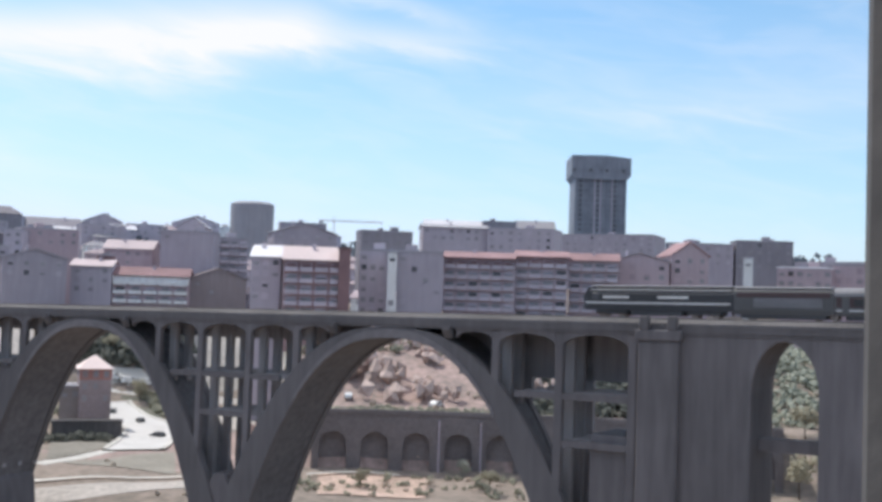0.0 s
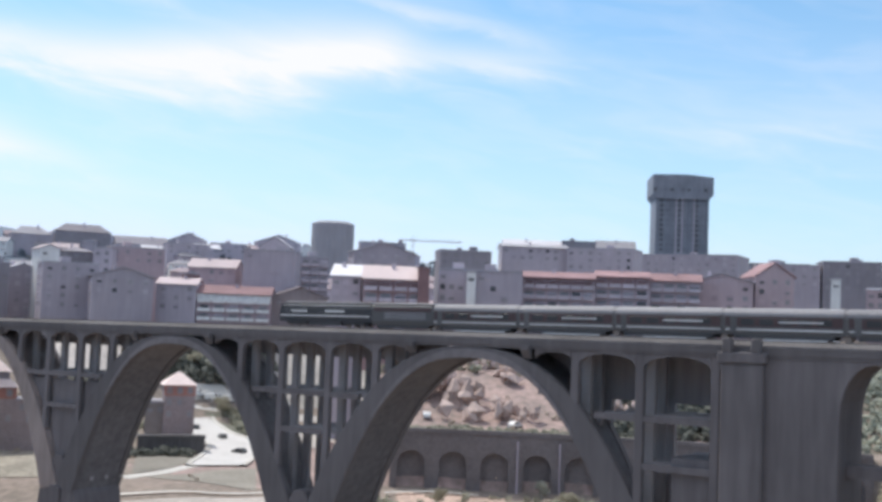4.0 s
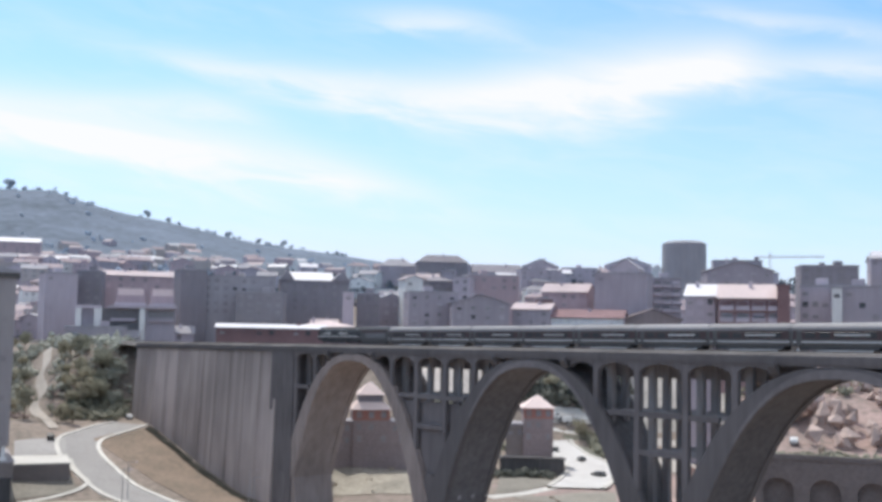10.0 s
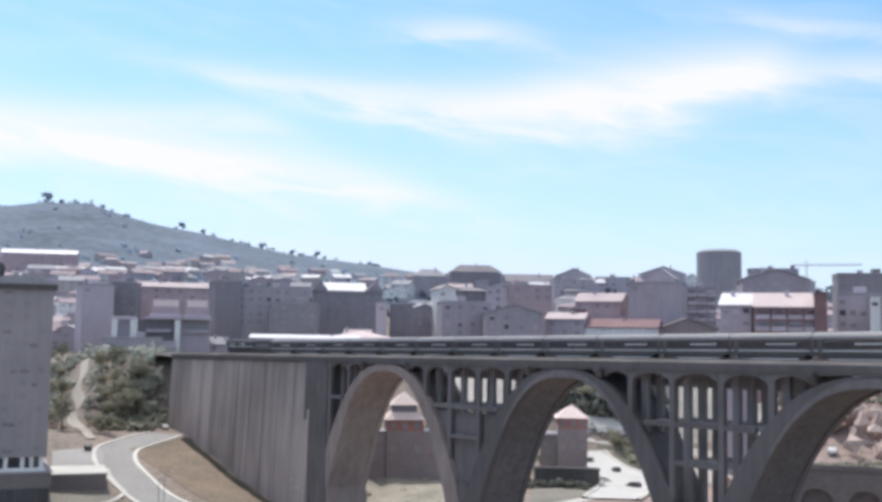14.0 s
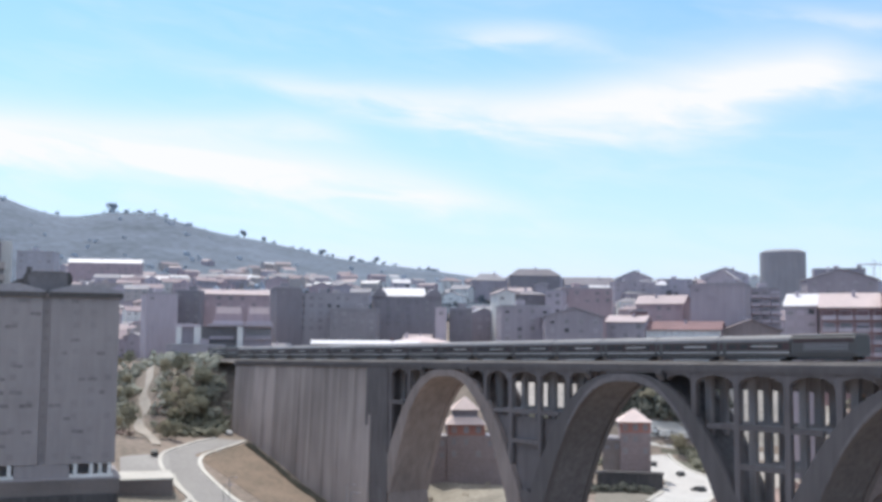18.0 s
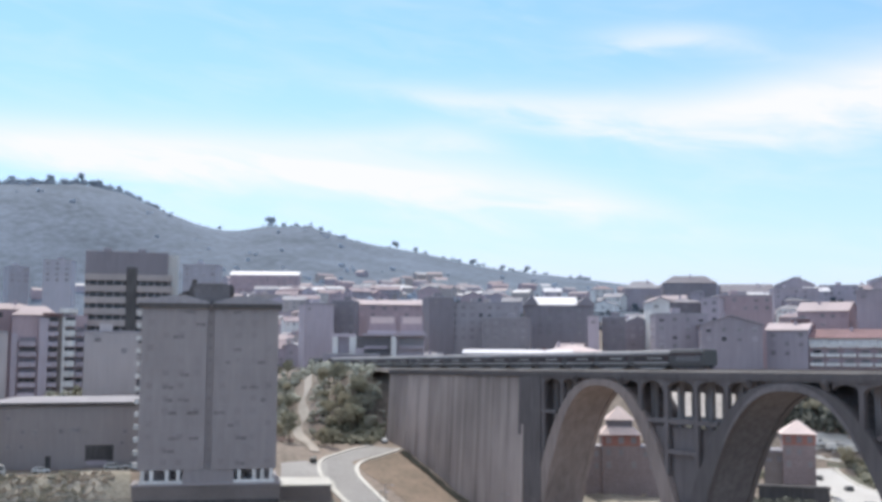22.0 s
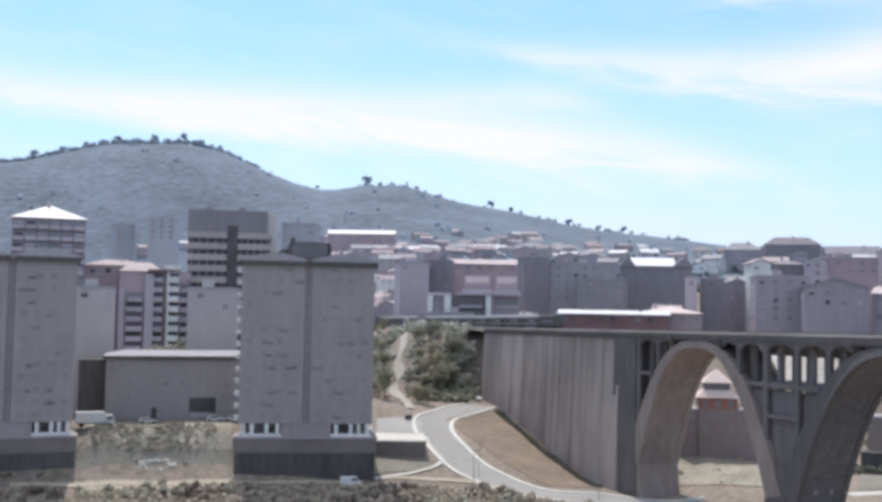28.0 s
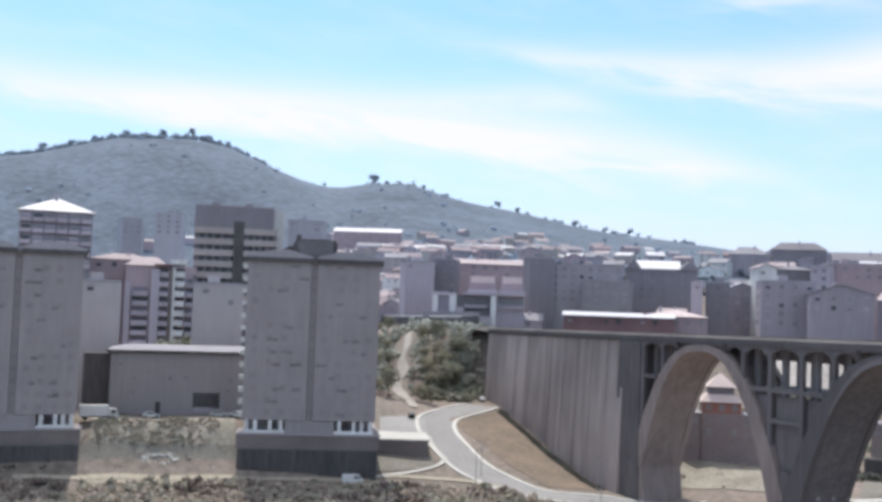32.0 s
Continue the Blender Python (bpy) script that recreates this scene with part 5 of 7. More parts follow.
def slab_block():
    """Two wings with pale banded storeys and a dark top over both, parted by a dark stair shaft."""
    az0, az1, r = 50.3, 55.0, 347.0
    mid = (az0 + az1) / 2
    c = bearing(mid, r)
    z0 = gz(c.x, c.y) - 2
    b = thing("apartment_building", "banded beige slab block with a dark top storey and stair shaft", "building", "", (c.x, c.y, z0), radians(mid))
    hw = r * math.tan(radians(az1 - az0) / 2)
    wing_top, top = 68.0 - z0, 75.2 - z0
    k = 2 * hw / (az1 - az0)
    bm = bmesh.new(); box(bm, -hw, hw - 3.3, 2.6, 15, 0, wing_top)
    part("core", bm, DARKW, b)
    bm = bmesh.new(); box(bm, -hw, hw - 3.3, 0.6, 15, wing_top, top, 0.08)
    part("top_storey", bm, DARKW, b, "dark clad top storeys")
    bm = bmesh.new(); box(bm, -0.3 * k, 0.25 * k, 0.4, 2.6, 0, wing_top + 2.2)
    part("stair_shaft", bm, BASEMENT, b, "dark stair shaft")
    bm = bmesh.new(); box(bm, hw - 3.3, hw, 3.5, 13, 0, top - 0.6, 0.06)
    part("flank", bm, WHITE, b, "narrow white flank")
    for x0, x1 in ((-hw, -0.3 * k), (0.25 * k, hw - 2.0)):
        for i in range(9):
            z = wing_top - 3.6 * i
            if z < 5:
                break
            bm = bmesh.new(); box(bm, x0, x1, 0.2, 2.7, z - 2.0, z, 0.05)
            part("storey_band", bm, BEIGE, b, "pale beige storey band")
            bm = bmesh.new(); box(bm, x0 + 0.4, x1 - 0.4, 1.6, 2.7, z - 3.6, z - 2.0)
            strip = part("glazing", bm, GLASS, b, "dark glazing strip")
            for j in range(5):
                x = x0 + (x1 - x0) * (j + 0.5) / 5
                bm = bmesh.new(); box(bm, x - 0.15, x + 0.15, 1.45, 1.65, z - 3.6, z - 2.0)
                part("mullion", bm, GREY, strip)
    for x in (-hw * 0.55, hw * 0.2):
        bm = bmesh.new(); box(bm, x - 1.2, x + 1.2, 5, 8, top, top + 1.3, 0.05)
        part("vent_box", bm, DARKW, b)


slab_block()


def tower_block(name, label, az0, az1, r, z_pod, z_top, box_top, rows, bays):
    """A plain slab block on stilts over a podium, some with a flared housing for the lifts on the roof."""
    mid = (az0 + az1) / 2
    w = 2 * r * math.tan(radians(az1 - az0) / 2)
    c = bearing(mid, r)
    depth = 17.0
    z0 = gz(c.x, c.y) - 3
    b = thing(name, label, "apartment block", "tower blocks on stilts", (c.x, c.y, z0), radians(mid))
    hw, p, h = w / 2, z_pod - z0, z_top - z0
    for x0, x1 in ((-hw, -0.8), (0.8, hw)):
        bm = bmesh.new()
        box(bm, x0, x1, 0, depth, p + 2.9, h)
        part("wing", bm, BLOCK, b)
    bm = bmesh.new()
    box(bm, -0.8, 0.8, 0.8, depth - 0.8, p + 2.9, h - 0.1)
    part("stair_recess", bm, BLOCK, b)
    for sg in (-1, 1):
        bm = bmesh.new()
        x0, x1 = sg * 0.35, sg * (hw + 0.7)
        prism(bm, [(x0, h + 0.05), (x0, h + 0.35), (x0 + (x1 - x0) * 0.35, h + 1.9), (x0 + (x1 - x0) * 0.65, h + 1.6), (x1, h + 0.45), (x1, h + 0.05)], "y", -0.8, depth + 0.8)
        part("roof", bm, ROOFGREY, b, "shallow pale grey roof")
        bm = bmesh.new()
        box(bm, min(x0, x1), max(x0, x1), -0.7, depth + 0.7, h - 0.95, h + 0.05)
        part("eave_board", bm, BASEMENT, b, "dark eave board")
    if box_top > z_top:
        lift = h + (box_top - z_top)
        up = lift - h
        bm = bmesh.new()
        prism(bm, [(-w * 0.075, h + 0.2), (w * 0.075, h + 0.2), (w * 0.135, h + up * 0.45), (w * 0.135, h + up * 0.78), (w * 0.115, lift - 0.3), (-w * 0.115, lift - 0.3), (-w * 0.135, h + up * 0.78), (-w * 0.135, h + up * 0.45)], "y", 3.5, 11)
        part("lift_housing", bm, HOUSING, b, "dark flared lift housing")
        bm = bmesh.new()
        box(bm, -w * 0.12, w * 0.12, 3.2, 11.3, lift - 0.3, lift, 0.05)
        part("housing_cap", bm, ROOFGREY, b)
        for sg in (-1, 1):
            bm = bmesh.new()
            prism(bm, [(sg * w * 0.09, h + 0.6), (sg * w * 0.165, h + up * 0.4), (sg * w * 0.172, h + up * 0.72), (sg * w * 0.15, h + up * 0.95), (sg * w * 0.13, h + up * 0.95), (sg * w * 0.12, h + up * 0.6)], "y", 4.5, 10)
            bmesh.ops.recalc_face_normals(bm, faces=bm.faces)
            part("housing_cheek", bm, BASEMENT, b, "dark bulging cheek of the lift housing")
        bm = bmesh.new()
        prism(bm, [(-w * 0.23, h + 1.2), (-w * 0.05, h + 0.4), (-w * 0.05, h + up * 0.66), (-w * 0.2, h + up * 0.66), (-w * 0.25, h + up * 0.5)], "y", 8.5, 13)
        part("water_tank", bm, BASEMENT, b, "dark tank behind the lift housing")
        bm = bmesh.new()
        box(bm, -w * 0.15, -w * 0.11, 5, 6.2, lift - 0.6, lift + 0.8, 0.05)
        part("vent_stub", bm, BASEMENT, b, "dark vent stub")
    for k in (0.035, 0.10, 0.21, 0.29, 0.73, 0.84, 0.90, 0.965):
        x = -hw + w * k
        for y in (0.4, depth - 0.4):
            bm = bmesh.new()
            box(bm, x - 0.42, x + 0.42, y - 0.3, y + 0.3, p, p + 2.95, 0.04)
            part("stilt", bm, WHITE, b, "white stilt")
    for x0, x1, y0, m in ((-hw + 0.6, -hw * 0.36, 4.5, BLOCK), (-hw * 0.36, hw * 0.38, 0.25, BLOCK), (hw * 0.38, hw * 0.96, 4.5, BLOCK)):
        bm = bmesh.new()
        box(bm, x0, x1, y0, depth - 1.5, p, p + 2.95)
        part("lobby", bm, m, b)
    for x0, x1 in ((-hw + 0.3, -hw * 0.36), (hw * 0.38, hw - 0.3)):
        bm = bmesh.new()
        box(bm, x0, x1, -0.6, -0.4, p, p + 0.75, 0.03)
        part("parapet", bm, WHITE, b, "low white parapet between the stilts")
    bm = bmesh.new()
    box(bm, -hw - 1.2, hw + 1.2, -1.2, depth + 4, p - 0.4, p)
    part("podium_slab", bm, BLOCK_LITE, b)
    bm = bmesh.new()
    box(bm, -hw - 1.0, hw + 1.0, -1.0, depth + 3.6, p - 3.4, p - 0.4)
    part("podium_wall", bm, BRICK_DARK, b, "dull brown podium wall")
    # the shade below the podium is in this wall's colour
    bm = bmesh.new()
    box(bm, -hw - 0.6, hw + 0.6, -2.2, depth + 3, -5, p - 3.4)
    part("basement", bm, BASEMENT, b, "basement wall with shade put into its dark colour")
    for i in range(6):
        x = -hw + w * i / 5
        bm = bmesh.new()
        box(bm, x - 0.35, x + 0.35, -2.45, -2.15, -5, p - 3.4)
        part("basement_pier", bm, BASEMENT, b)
    cols = [-hw + (hw - 0.8) * (j + 0.6) / (bays + 0.2) for j in range(bays)]
    cols += [-x for x in cols]
    fh = (h - p - 3.2) / rows
    rng = random.Random(round(az0 * 10))
    for i in range(rows):
        z = p + 3.2 + fh * (i + 0.5)
        for x in cols:
            piece("window", window_mesh(1.3, 1.2, False, BLOCK, rng.random() < 0.5, SHUT), b, (x, -0.04, z))
        piece("window", window_mesh(0.8, 0.9, False, BLOCK, False, SHUT), b, (0, 0.76, z))
        for sg in (-1, 1):
            for k in range(rng.choice((0, 1, 1, 2))):
                x, ln = sg * rng.uniform(2.2, hw - 2.4), rng.uniform(0.5, 1.3)
                # dark strip drawn in place of the sills' shadow
                bm = bmesh.new()
                box(bm, x - ln, x + ln, -0.06, 0.1, z - 0.8, z - 0.1, 0.02)
                part("drying_rail", bm, SILL_SHADE, b, "dark strip for the shadow under the window sills")
        for j in range(3):
            piece("window", window_mesh(1.6, 1.5, False, BLOCK_LITE, False, SHUT), b, (-hw - 0.04, 5.5 + j * 4, z), radians(-90))
        bm = bmesh.new()
        box(bm, -hw - 1.1, -hw, 1.2, 3.6, z - fh * 0.5 + 0.1, z - fh * 0.5 + 1.15, 0.04)
        part("flank_balcony", bm, WHITE, b, "small white balcony on the flank")
        if i:
            bm = bmesh.new()
            z -= fh / 2
            box(bm, -hw - 0.02, -0.8, -0.03, 0.1, z - 0.1, z + 0.05)
            part("floor_band", bm, BLOCK_LITE, b)
            bm = bmesh.new()
            box(bm, 0.8, hw + 0.02, -0.03, 0.1, z - 0.1, z + 0.05)
            part("floor_band", bm, BLOCK_LITE, b)
    return b


tower_block("tower_block", "plain grey tower block on white stilts over a podium", 45.04, 52.11, 240, 15.6, 54.7, 59.6, 13, 4)
tower_block("tower_block", "plain grey tower block on white stilts beside the road", 60.44, 66.64, 242, 16.2, 54.3, 54.3, 13, 4)


def long_hall():
    """The long hall above the bank, its annex and doors."""
    az0, az1, r, z_base, z_eave = (51.68, 58.89, 262.0, 17.1, 32.1)
    mid = (az0 + az1) / 2
    w = 2 * r * math.tan(radians(az1 - az0) / 2)
    c = bearing(mid, r)
    b = thing("hall", "long grey hall with a pale shallow roof and dark door", "hall", "", (c.x, c.y, z_base - 2), radians(mid))
    hw, h = w / 2, z_eave - z_base + 2
    bm = bmesh.new(); box(bm, -hw, hw, 0, 15, 0, h)
    part("wall", bm, BLOCKG, b)
    bm = bmesh.new()
    box(bm, -hw - 0.8, hw + 0.8, -0.8, 15.8, h - 0.6, h + 0.15)
    part("eave_board", bm, BASEMENT, b, "dark eave board")
    bm = bmesh.new()
    q = [bm.verts.new(v) for v in ((-hw - 0.8, -0.8, h + 0.15), (hw + 0.8, -0.8, h + 0.15), (hw + 0.8, 15.8, h + 0.15), (-hw - 0.8, 15.8, h + 0.15), (-hw + 4, 6.5, h + 1.3), (hw - 1.0, 6.5, h + 1.3))]
    for f in ((3, 2, 1, 0), (0, 1, 5, 4), (1, 2, 5), (2, 3, 4, 5), (3, 0, 4)):
        bm.faces.new([q[k] for k in f])
    part("roof", bm, ROOFGREY, b, "pale shallow hipped roof")
    bm = bmesh.new(); box(bm, hw * 0.17, hw * 0.55, -0.05, 0.25, 3.6, 7.2)
    part("loading_door", bm, BASEMENT, b, "dark loading door")
    bm = bmesh.new(); box(bm, hw * 0.19, hw * 0.46, -0.12, -0.04, 2.6, 3.7)
    part("door_panel", bm, PALE, b)
    for x in (-hw * 0.32, hw * 0.93):
        bm = bmesh.new(); box(bm, x - 0.6, x + 0.6, -0.06, 0.2, 2.0, 4.9)
        part("door", bm, BASEMENT, b)
    for x, z in ((-0.84, 0.42), (-0.85, 0.8), (-0.66, 0.62), (-0.67, 0.42), (-0.16, 0.62), (0.0, 0.64), (0.06, 0.63), (-0.5, 0.61), (0.7, 0.6), (0.8, 0.45), (0.66, 0.45)):
        piece("window", window_mesh(0.9, 0.9, False, BLOCKG, False, SHUT2), b, (hw * x, -0.04, h * z))
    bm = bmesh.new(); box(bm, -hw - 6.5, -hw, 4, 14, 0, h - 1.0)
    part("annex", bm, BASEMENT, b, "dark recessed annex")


long_hall()


def columned_building():
    """Dark-walled building with white columns under a projecting slab, above the railway cutting."""
    az0, az1, r, z_low, z_slab = (37.20, 42.21, 402.0, 39.7, 50.4)
    mid = (az0 + az1) / 2
    w = 2 * r * math.tan(radians(az1 - az0) / 2)
    c = bearing(mid, r)
    z0 = gz(c.x, c.y) - 2
    b = thing("columned_building", "dark building with white columns under a wide pale roof slab", "building", "", (c.x, c.y, z0), radians(mid))
    hw, lo, h = w / 2, z_low - z0, z_slab - z0
    bm = bmesh.new(); box(bm, -hw + 1, hw, 2.5, 16, 0, h - 0.6)
    part("wall", bm, GREY, b)
    bm = bmesh.new(); box(bm, -hw * 0.35, hw + 0.5, 0, 16.5, h - 0.6, h + 0.4, 0.05)
    part("roof_slab", bm, PALE, b)
    bm = bmesh.new(); box(bm, -hw * 0.52, hw * 0.34, 2.2, 2.7, lo, h - 0.7)
    part("recess_wall", bm, HOUSING, b, "dark recessed wall between the columns")
    bm = bmesh.new(); box(bm, -hw, -hw * 0.5, 0.2, 12, h - 0.9, h + 0.2, 0.05)
    part("roof_slab", bm, PALE, b)
    for x, ww in ((-0.93, 1.0), (-0.55, 1.3), (0.33, 1.0)):
        bm = bmesh.new(); box(bm, hw * x - ww, hw * x + ww, 0.3, 2.2, 0, h - 0.6, 0.06)
        part("column", bm, WHITE, b, "broad white column")
    bm = bmesh.new(); box(bm, -hw * 1.15, hw * 0.3, -1.5, 2.2, lo - 0.9, lo - 0.2, 0.05)
    part("ledge", bm, PALE, b, "pale ledge under the columns")
    for x0, x1 in ((-0.3, 0.2), (0.45, 0.98)):
        bm = bmesh.new(); box(bm, hw * x0, hw * x1, 2.3, 2.6, h - 4.0, h - 1.2)
        part("window_strip", bm, SHUT2, b)
        bm = bmesh.new(); box(bm, hw * x0, hw * x1, 1.0, 2.6, h - 5.4, h - 4.2, 0.05)
        part("balcony", bm, GREY, b)
    for x0, x1 in ((-0.2, 0.38), (0.5, 0.98)):
        bm = bmesh.new(); box(bm, hw * x0, hw * x1, 9.0, 14.0, h + 0.4, h + 7.4)
        part("roof_room", bm, PINK, b)
        bm = bmesh.new(); box(bm, hw * x0 + 0.5, hw * x1 - 0.6, 8.9, 9.05, h + 4.4, h + 6.8)
        part("white_panel", bm, ROOFPINK, b, "pale pinkish wall panel")
        bm = bmesh.new(); box(bm, hw * x0 - 0.6, hw * x1 + 0.6, 6.4, 9.0, h + 0.4, h + 1.6, 0.05)
        part("terrace_wall", bm, PALE, b, "pale terrace parapet")


columned_building()


def tiered_house(label, az0, az1, r, z_eave, wall, roof_mat, tiers):
    """A house below the viaduct with one pyramid roof above another."""
    mid = (az0 + az1) / 2
    w = 2 * r * math.tan(radians(az1 - az0) / 2)
    c = bearing(mid, r)
    z0 = gz(c.x, c.y) - 1.5
    b = thing("house", label, "house", "", (c.x, c.y, z0), radians(mid + 6))
    hw, h, d = w / 2, z_eave - z0, w * 0.95
    bm = bmesh.new(); box(bm, -hw, hw, 0, d, 0, h)
    part("wall", bm, wall, b)
    bm = bmesh.new(); box(bm, -hw - 0.05, hw + 0.05, -0.05, 0.2, h - 2.6, h - 0.1)
    part("upper_storey_facing", bm, RED_FACE, b, "red brick upper storey")
    if tiers > 1:
        bm = bmesh.new(); box(bm, -hw * 2.0, hw * 2.3, 0.6, d * 0.9, 0, h - 3.0)
        part("wing", bm, wall, b)
        bm = bmesh.new(); box(bm, -hw * 2.0 - 0.3, hw * 2.3 + 0.3, 0.3, d * 0.9 + 0.3, h - 3.0, h - 2.75)
        part("wing_roof", bm, ROOFGREY, b)
        for x in (-1.7, -1.3, 1.3, 1.65, 2.0):
            for i in range(2):
                piece("window", window_mesh(1.0, 1.3, False, wall, (i * 2 + round(x * 3)) % 3 == 0, SHUT2), b, (hw * x, 0.55, h - 4.6 - i * 2.9))
    zt, k = h, 1.0
    for n in range(tiers):
        bm = bmesh.new()
        e = 0.6
        y0, y1 = d / 2 * (1 - k) - e, d - d / 2 * (1 - k) + e
        lo = [bm.verts.new(v) for v in ((-hw * k - e, y0, zt), (hw * k + e, y0, zt), (hw * k + e, y1, zt), (-hw * k - e, y1, zt))]
        t = 0.45 if n < tiers - 1 else 0.04
        rise = 2.6 if n < tiers - 1 else 3.0
        cy = d / 2
        hi = [bm.verts.new(v) for v in ((-hw * k * t - 0.3, cy - d / 2 * k * t, zt + rise), (hw * k * t + 0.3, cy - d / 2 * k * t, zt + rise), (hw * k * t + 0.3, cy + d / 2 * k * t, zt + rise), (-hw * k * t - 0.3, cy + d / 2 * k * t, zt + rise))]
        bm.faces.new(lo[::-1]); bm.faces.new(hi)
        for q in range(4):
            bm.faces.new((lo[q], lo[(q + 1) % 4], hi[(q + 1) % 4], hi[q]))
        part("roof", bm, roof_mat, b)
        if n < tiers - 1:
            kk = k * 0.66
            bm = bmesh.new(); box(bm, -hw * kk, hw * kk, d / 2 - d / 2 * kk, d / 2 + d / 2 * kk, zt, zt + rise + 0.9)
            part("lantern_storey", bm, DARKW, b, "dark set-back storey")
            zt, k = zt + rise + 0.9, kk
    for i in range(3):
        for j in range(3):
            z = h - 1.3 - i * 2.9
            if z > 2:
                piece("window", window_mesh(1.1, 1.4, False, wall, (i + j) % 3 == 0, SHUT2), b, (-hw + w * (j + 0.5) / 3, -0.05 if i else -0.1, z))


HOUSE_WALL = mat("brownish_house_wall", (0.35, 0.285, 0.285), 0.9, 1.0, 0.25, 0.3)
# tile colour raised towards white to carry the sunlight on it
SUNROOF = mat("sunlight_tinted_roof", (0.84, 0.69, 0.65), 0.85, 1.2, 0.15, 0.3)
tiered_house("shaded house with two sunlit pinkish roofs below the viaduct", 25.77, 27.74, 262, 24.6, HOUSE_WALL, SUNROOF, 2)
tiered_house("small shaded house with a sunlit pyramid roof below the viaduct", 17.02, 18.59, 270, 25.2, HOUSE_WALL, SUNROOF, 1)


def balcony_tower():
    """Pale apartment house with stacks of curved white balconies over dark recesses, and one red strip."""
    az0, az1, r, z_top = (54.78, 58.38, 335.0, 54.5)
    mid = (az0 + az1) / 2
    w = 2 * r * math.tan(radians(az1 - az0) / 2)
    c = bearing(mid, r)
    z0 = gz(c.x, c.y) - 2
    b = thing("apartment_building", "pale apartment house with stacked white balconies and a red strip", "building", "", (c.x, c.y, z0), radians(mid))
    h, hw = z_top - z0, w / 2

    def at(k):
        return -hw + w * k
    bm = bmesh.new(); box(bm, -hw, hw, 2.0, 15, 0, h)
    part("wall", bm, PINK, b)
    for k0, k1, y, hh, m, lab in ((0.0, 0.08, 0.8, h - 5.5, PALE, ""), (0.36, 0.48, 0.4, h - 1.0, PALE, ""), (0.61, 0.665, 0.9, h - 0.6, BRICK_DARK, "dull brown facing strip"), (0.665, 0.70, 0.3, h - 0.4, WHITE, "white pier"), (0.96, 1.0, 0.6, h - 2.5, DARKW, "")):
        bm = bmesh.new(); box(bm, at(k0), at(k1), y, 2.0, 0, hh, 0.04)
        part("pier", bm, m, b, lab)
    n = int(h / 3.0)
    for k0, k1, drop, m in ((0.10, 0.33, 2, PALE), (0.48, 0.61, 0, PALE), (0.70, 0.84, 0, WHITE), (0.85, 0.96, 1, GREY)):
        for i in range(drop, n):
            z = h - 3.3 - 3.0 * i
            if z < 1:
                break
            x0, x1 = at(k0), at(k1)
            out = [(x0, 2.0), (x0, 0.3), (x0 + (x1 - x0) * 0.3, -0.25), (x0 + (x1 - x0) * 0.7, -0.25), (x1, 0.3), (x1, 2.0)]
            bm = bmesh.new(); prism(bm, out, "z", z, z + (1.75 if m is WHITE else 1.35))
            part("balcony", bm, m, b, "white balcony with a rounded front")
            bm = bmesh.new(); box(bm, x0 + 0.15, x1 - 0.15, 1.9, 2.05, z + 1.4, z + 2.7)
            part("window", bm, DARKW if (i + n) % 3 else GLASS, b, "dark recessed balcony window")
    bm = bmesh.new(); box(bm, at(0.4), at(0.66), -0.5, 15.5, h - 0.2, h + 0.6, 0.05)
    part("eave", bm, BRICK, b, "dull red eave")
    bm = bmesh.new(); box(bm, at(0.62), at(0.86), -0.2, 15.2, h + 0.6, h + 2.0, 0.05)
    part("parapet", bm, WHITE, b, "bright white parapet")
    bm = bmesh.new()
    q = [bm.verts.new(v) for v in ((at(-0.02), 1.4, h), (at(0.6), 1.4, h), (at(0.6), 15.4, h), (at(-0.02), 15.4, h), (at(0.16), 8, h + 2.8), (at(0.44), 8, h + 2.8))]
    for f in ((3, 2, 1, 0), (0, 1, 5, 4), (1, 2, 5), (2, 3, 4, 5), (3, 0, 4)):
        bm.faces.new([q[k] for k in f])
    part("roof", bm, SUNPALE, b, "low pinkish hipped roof")


balcony_tower()


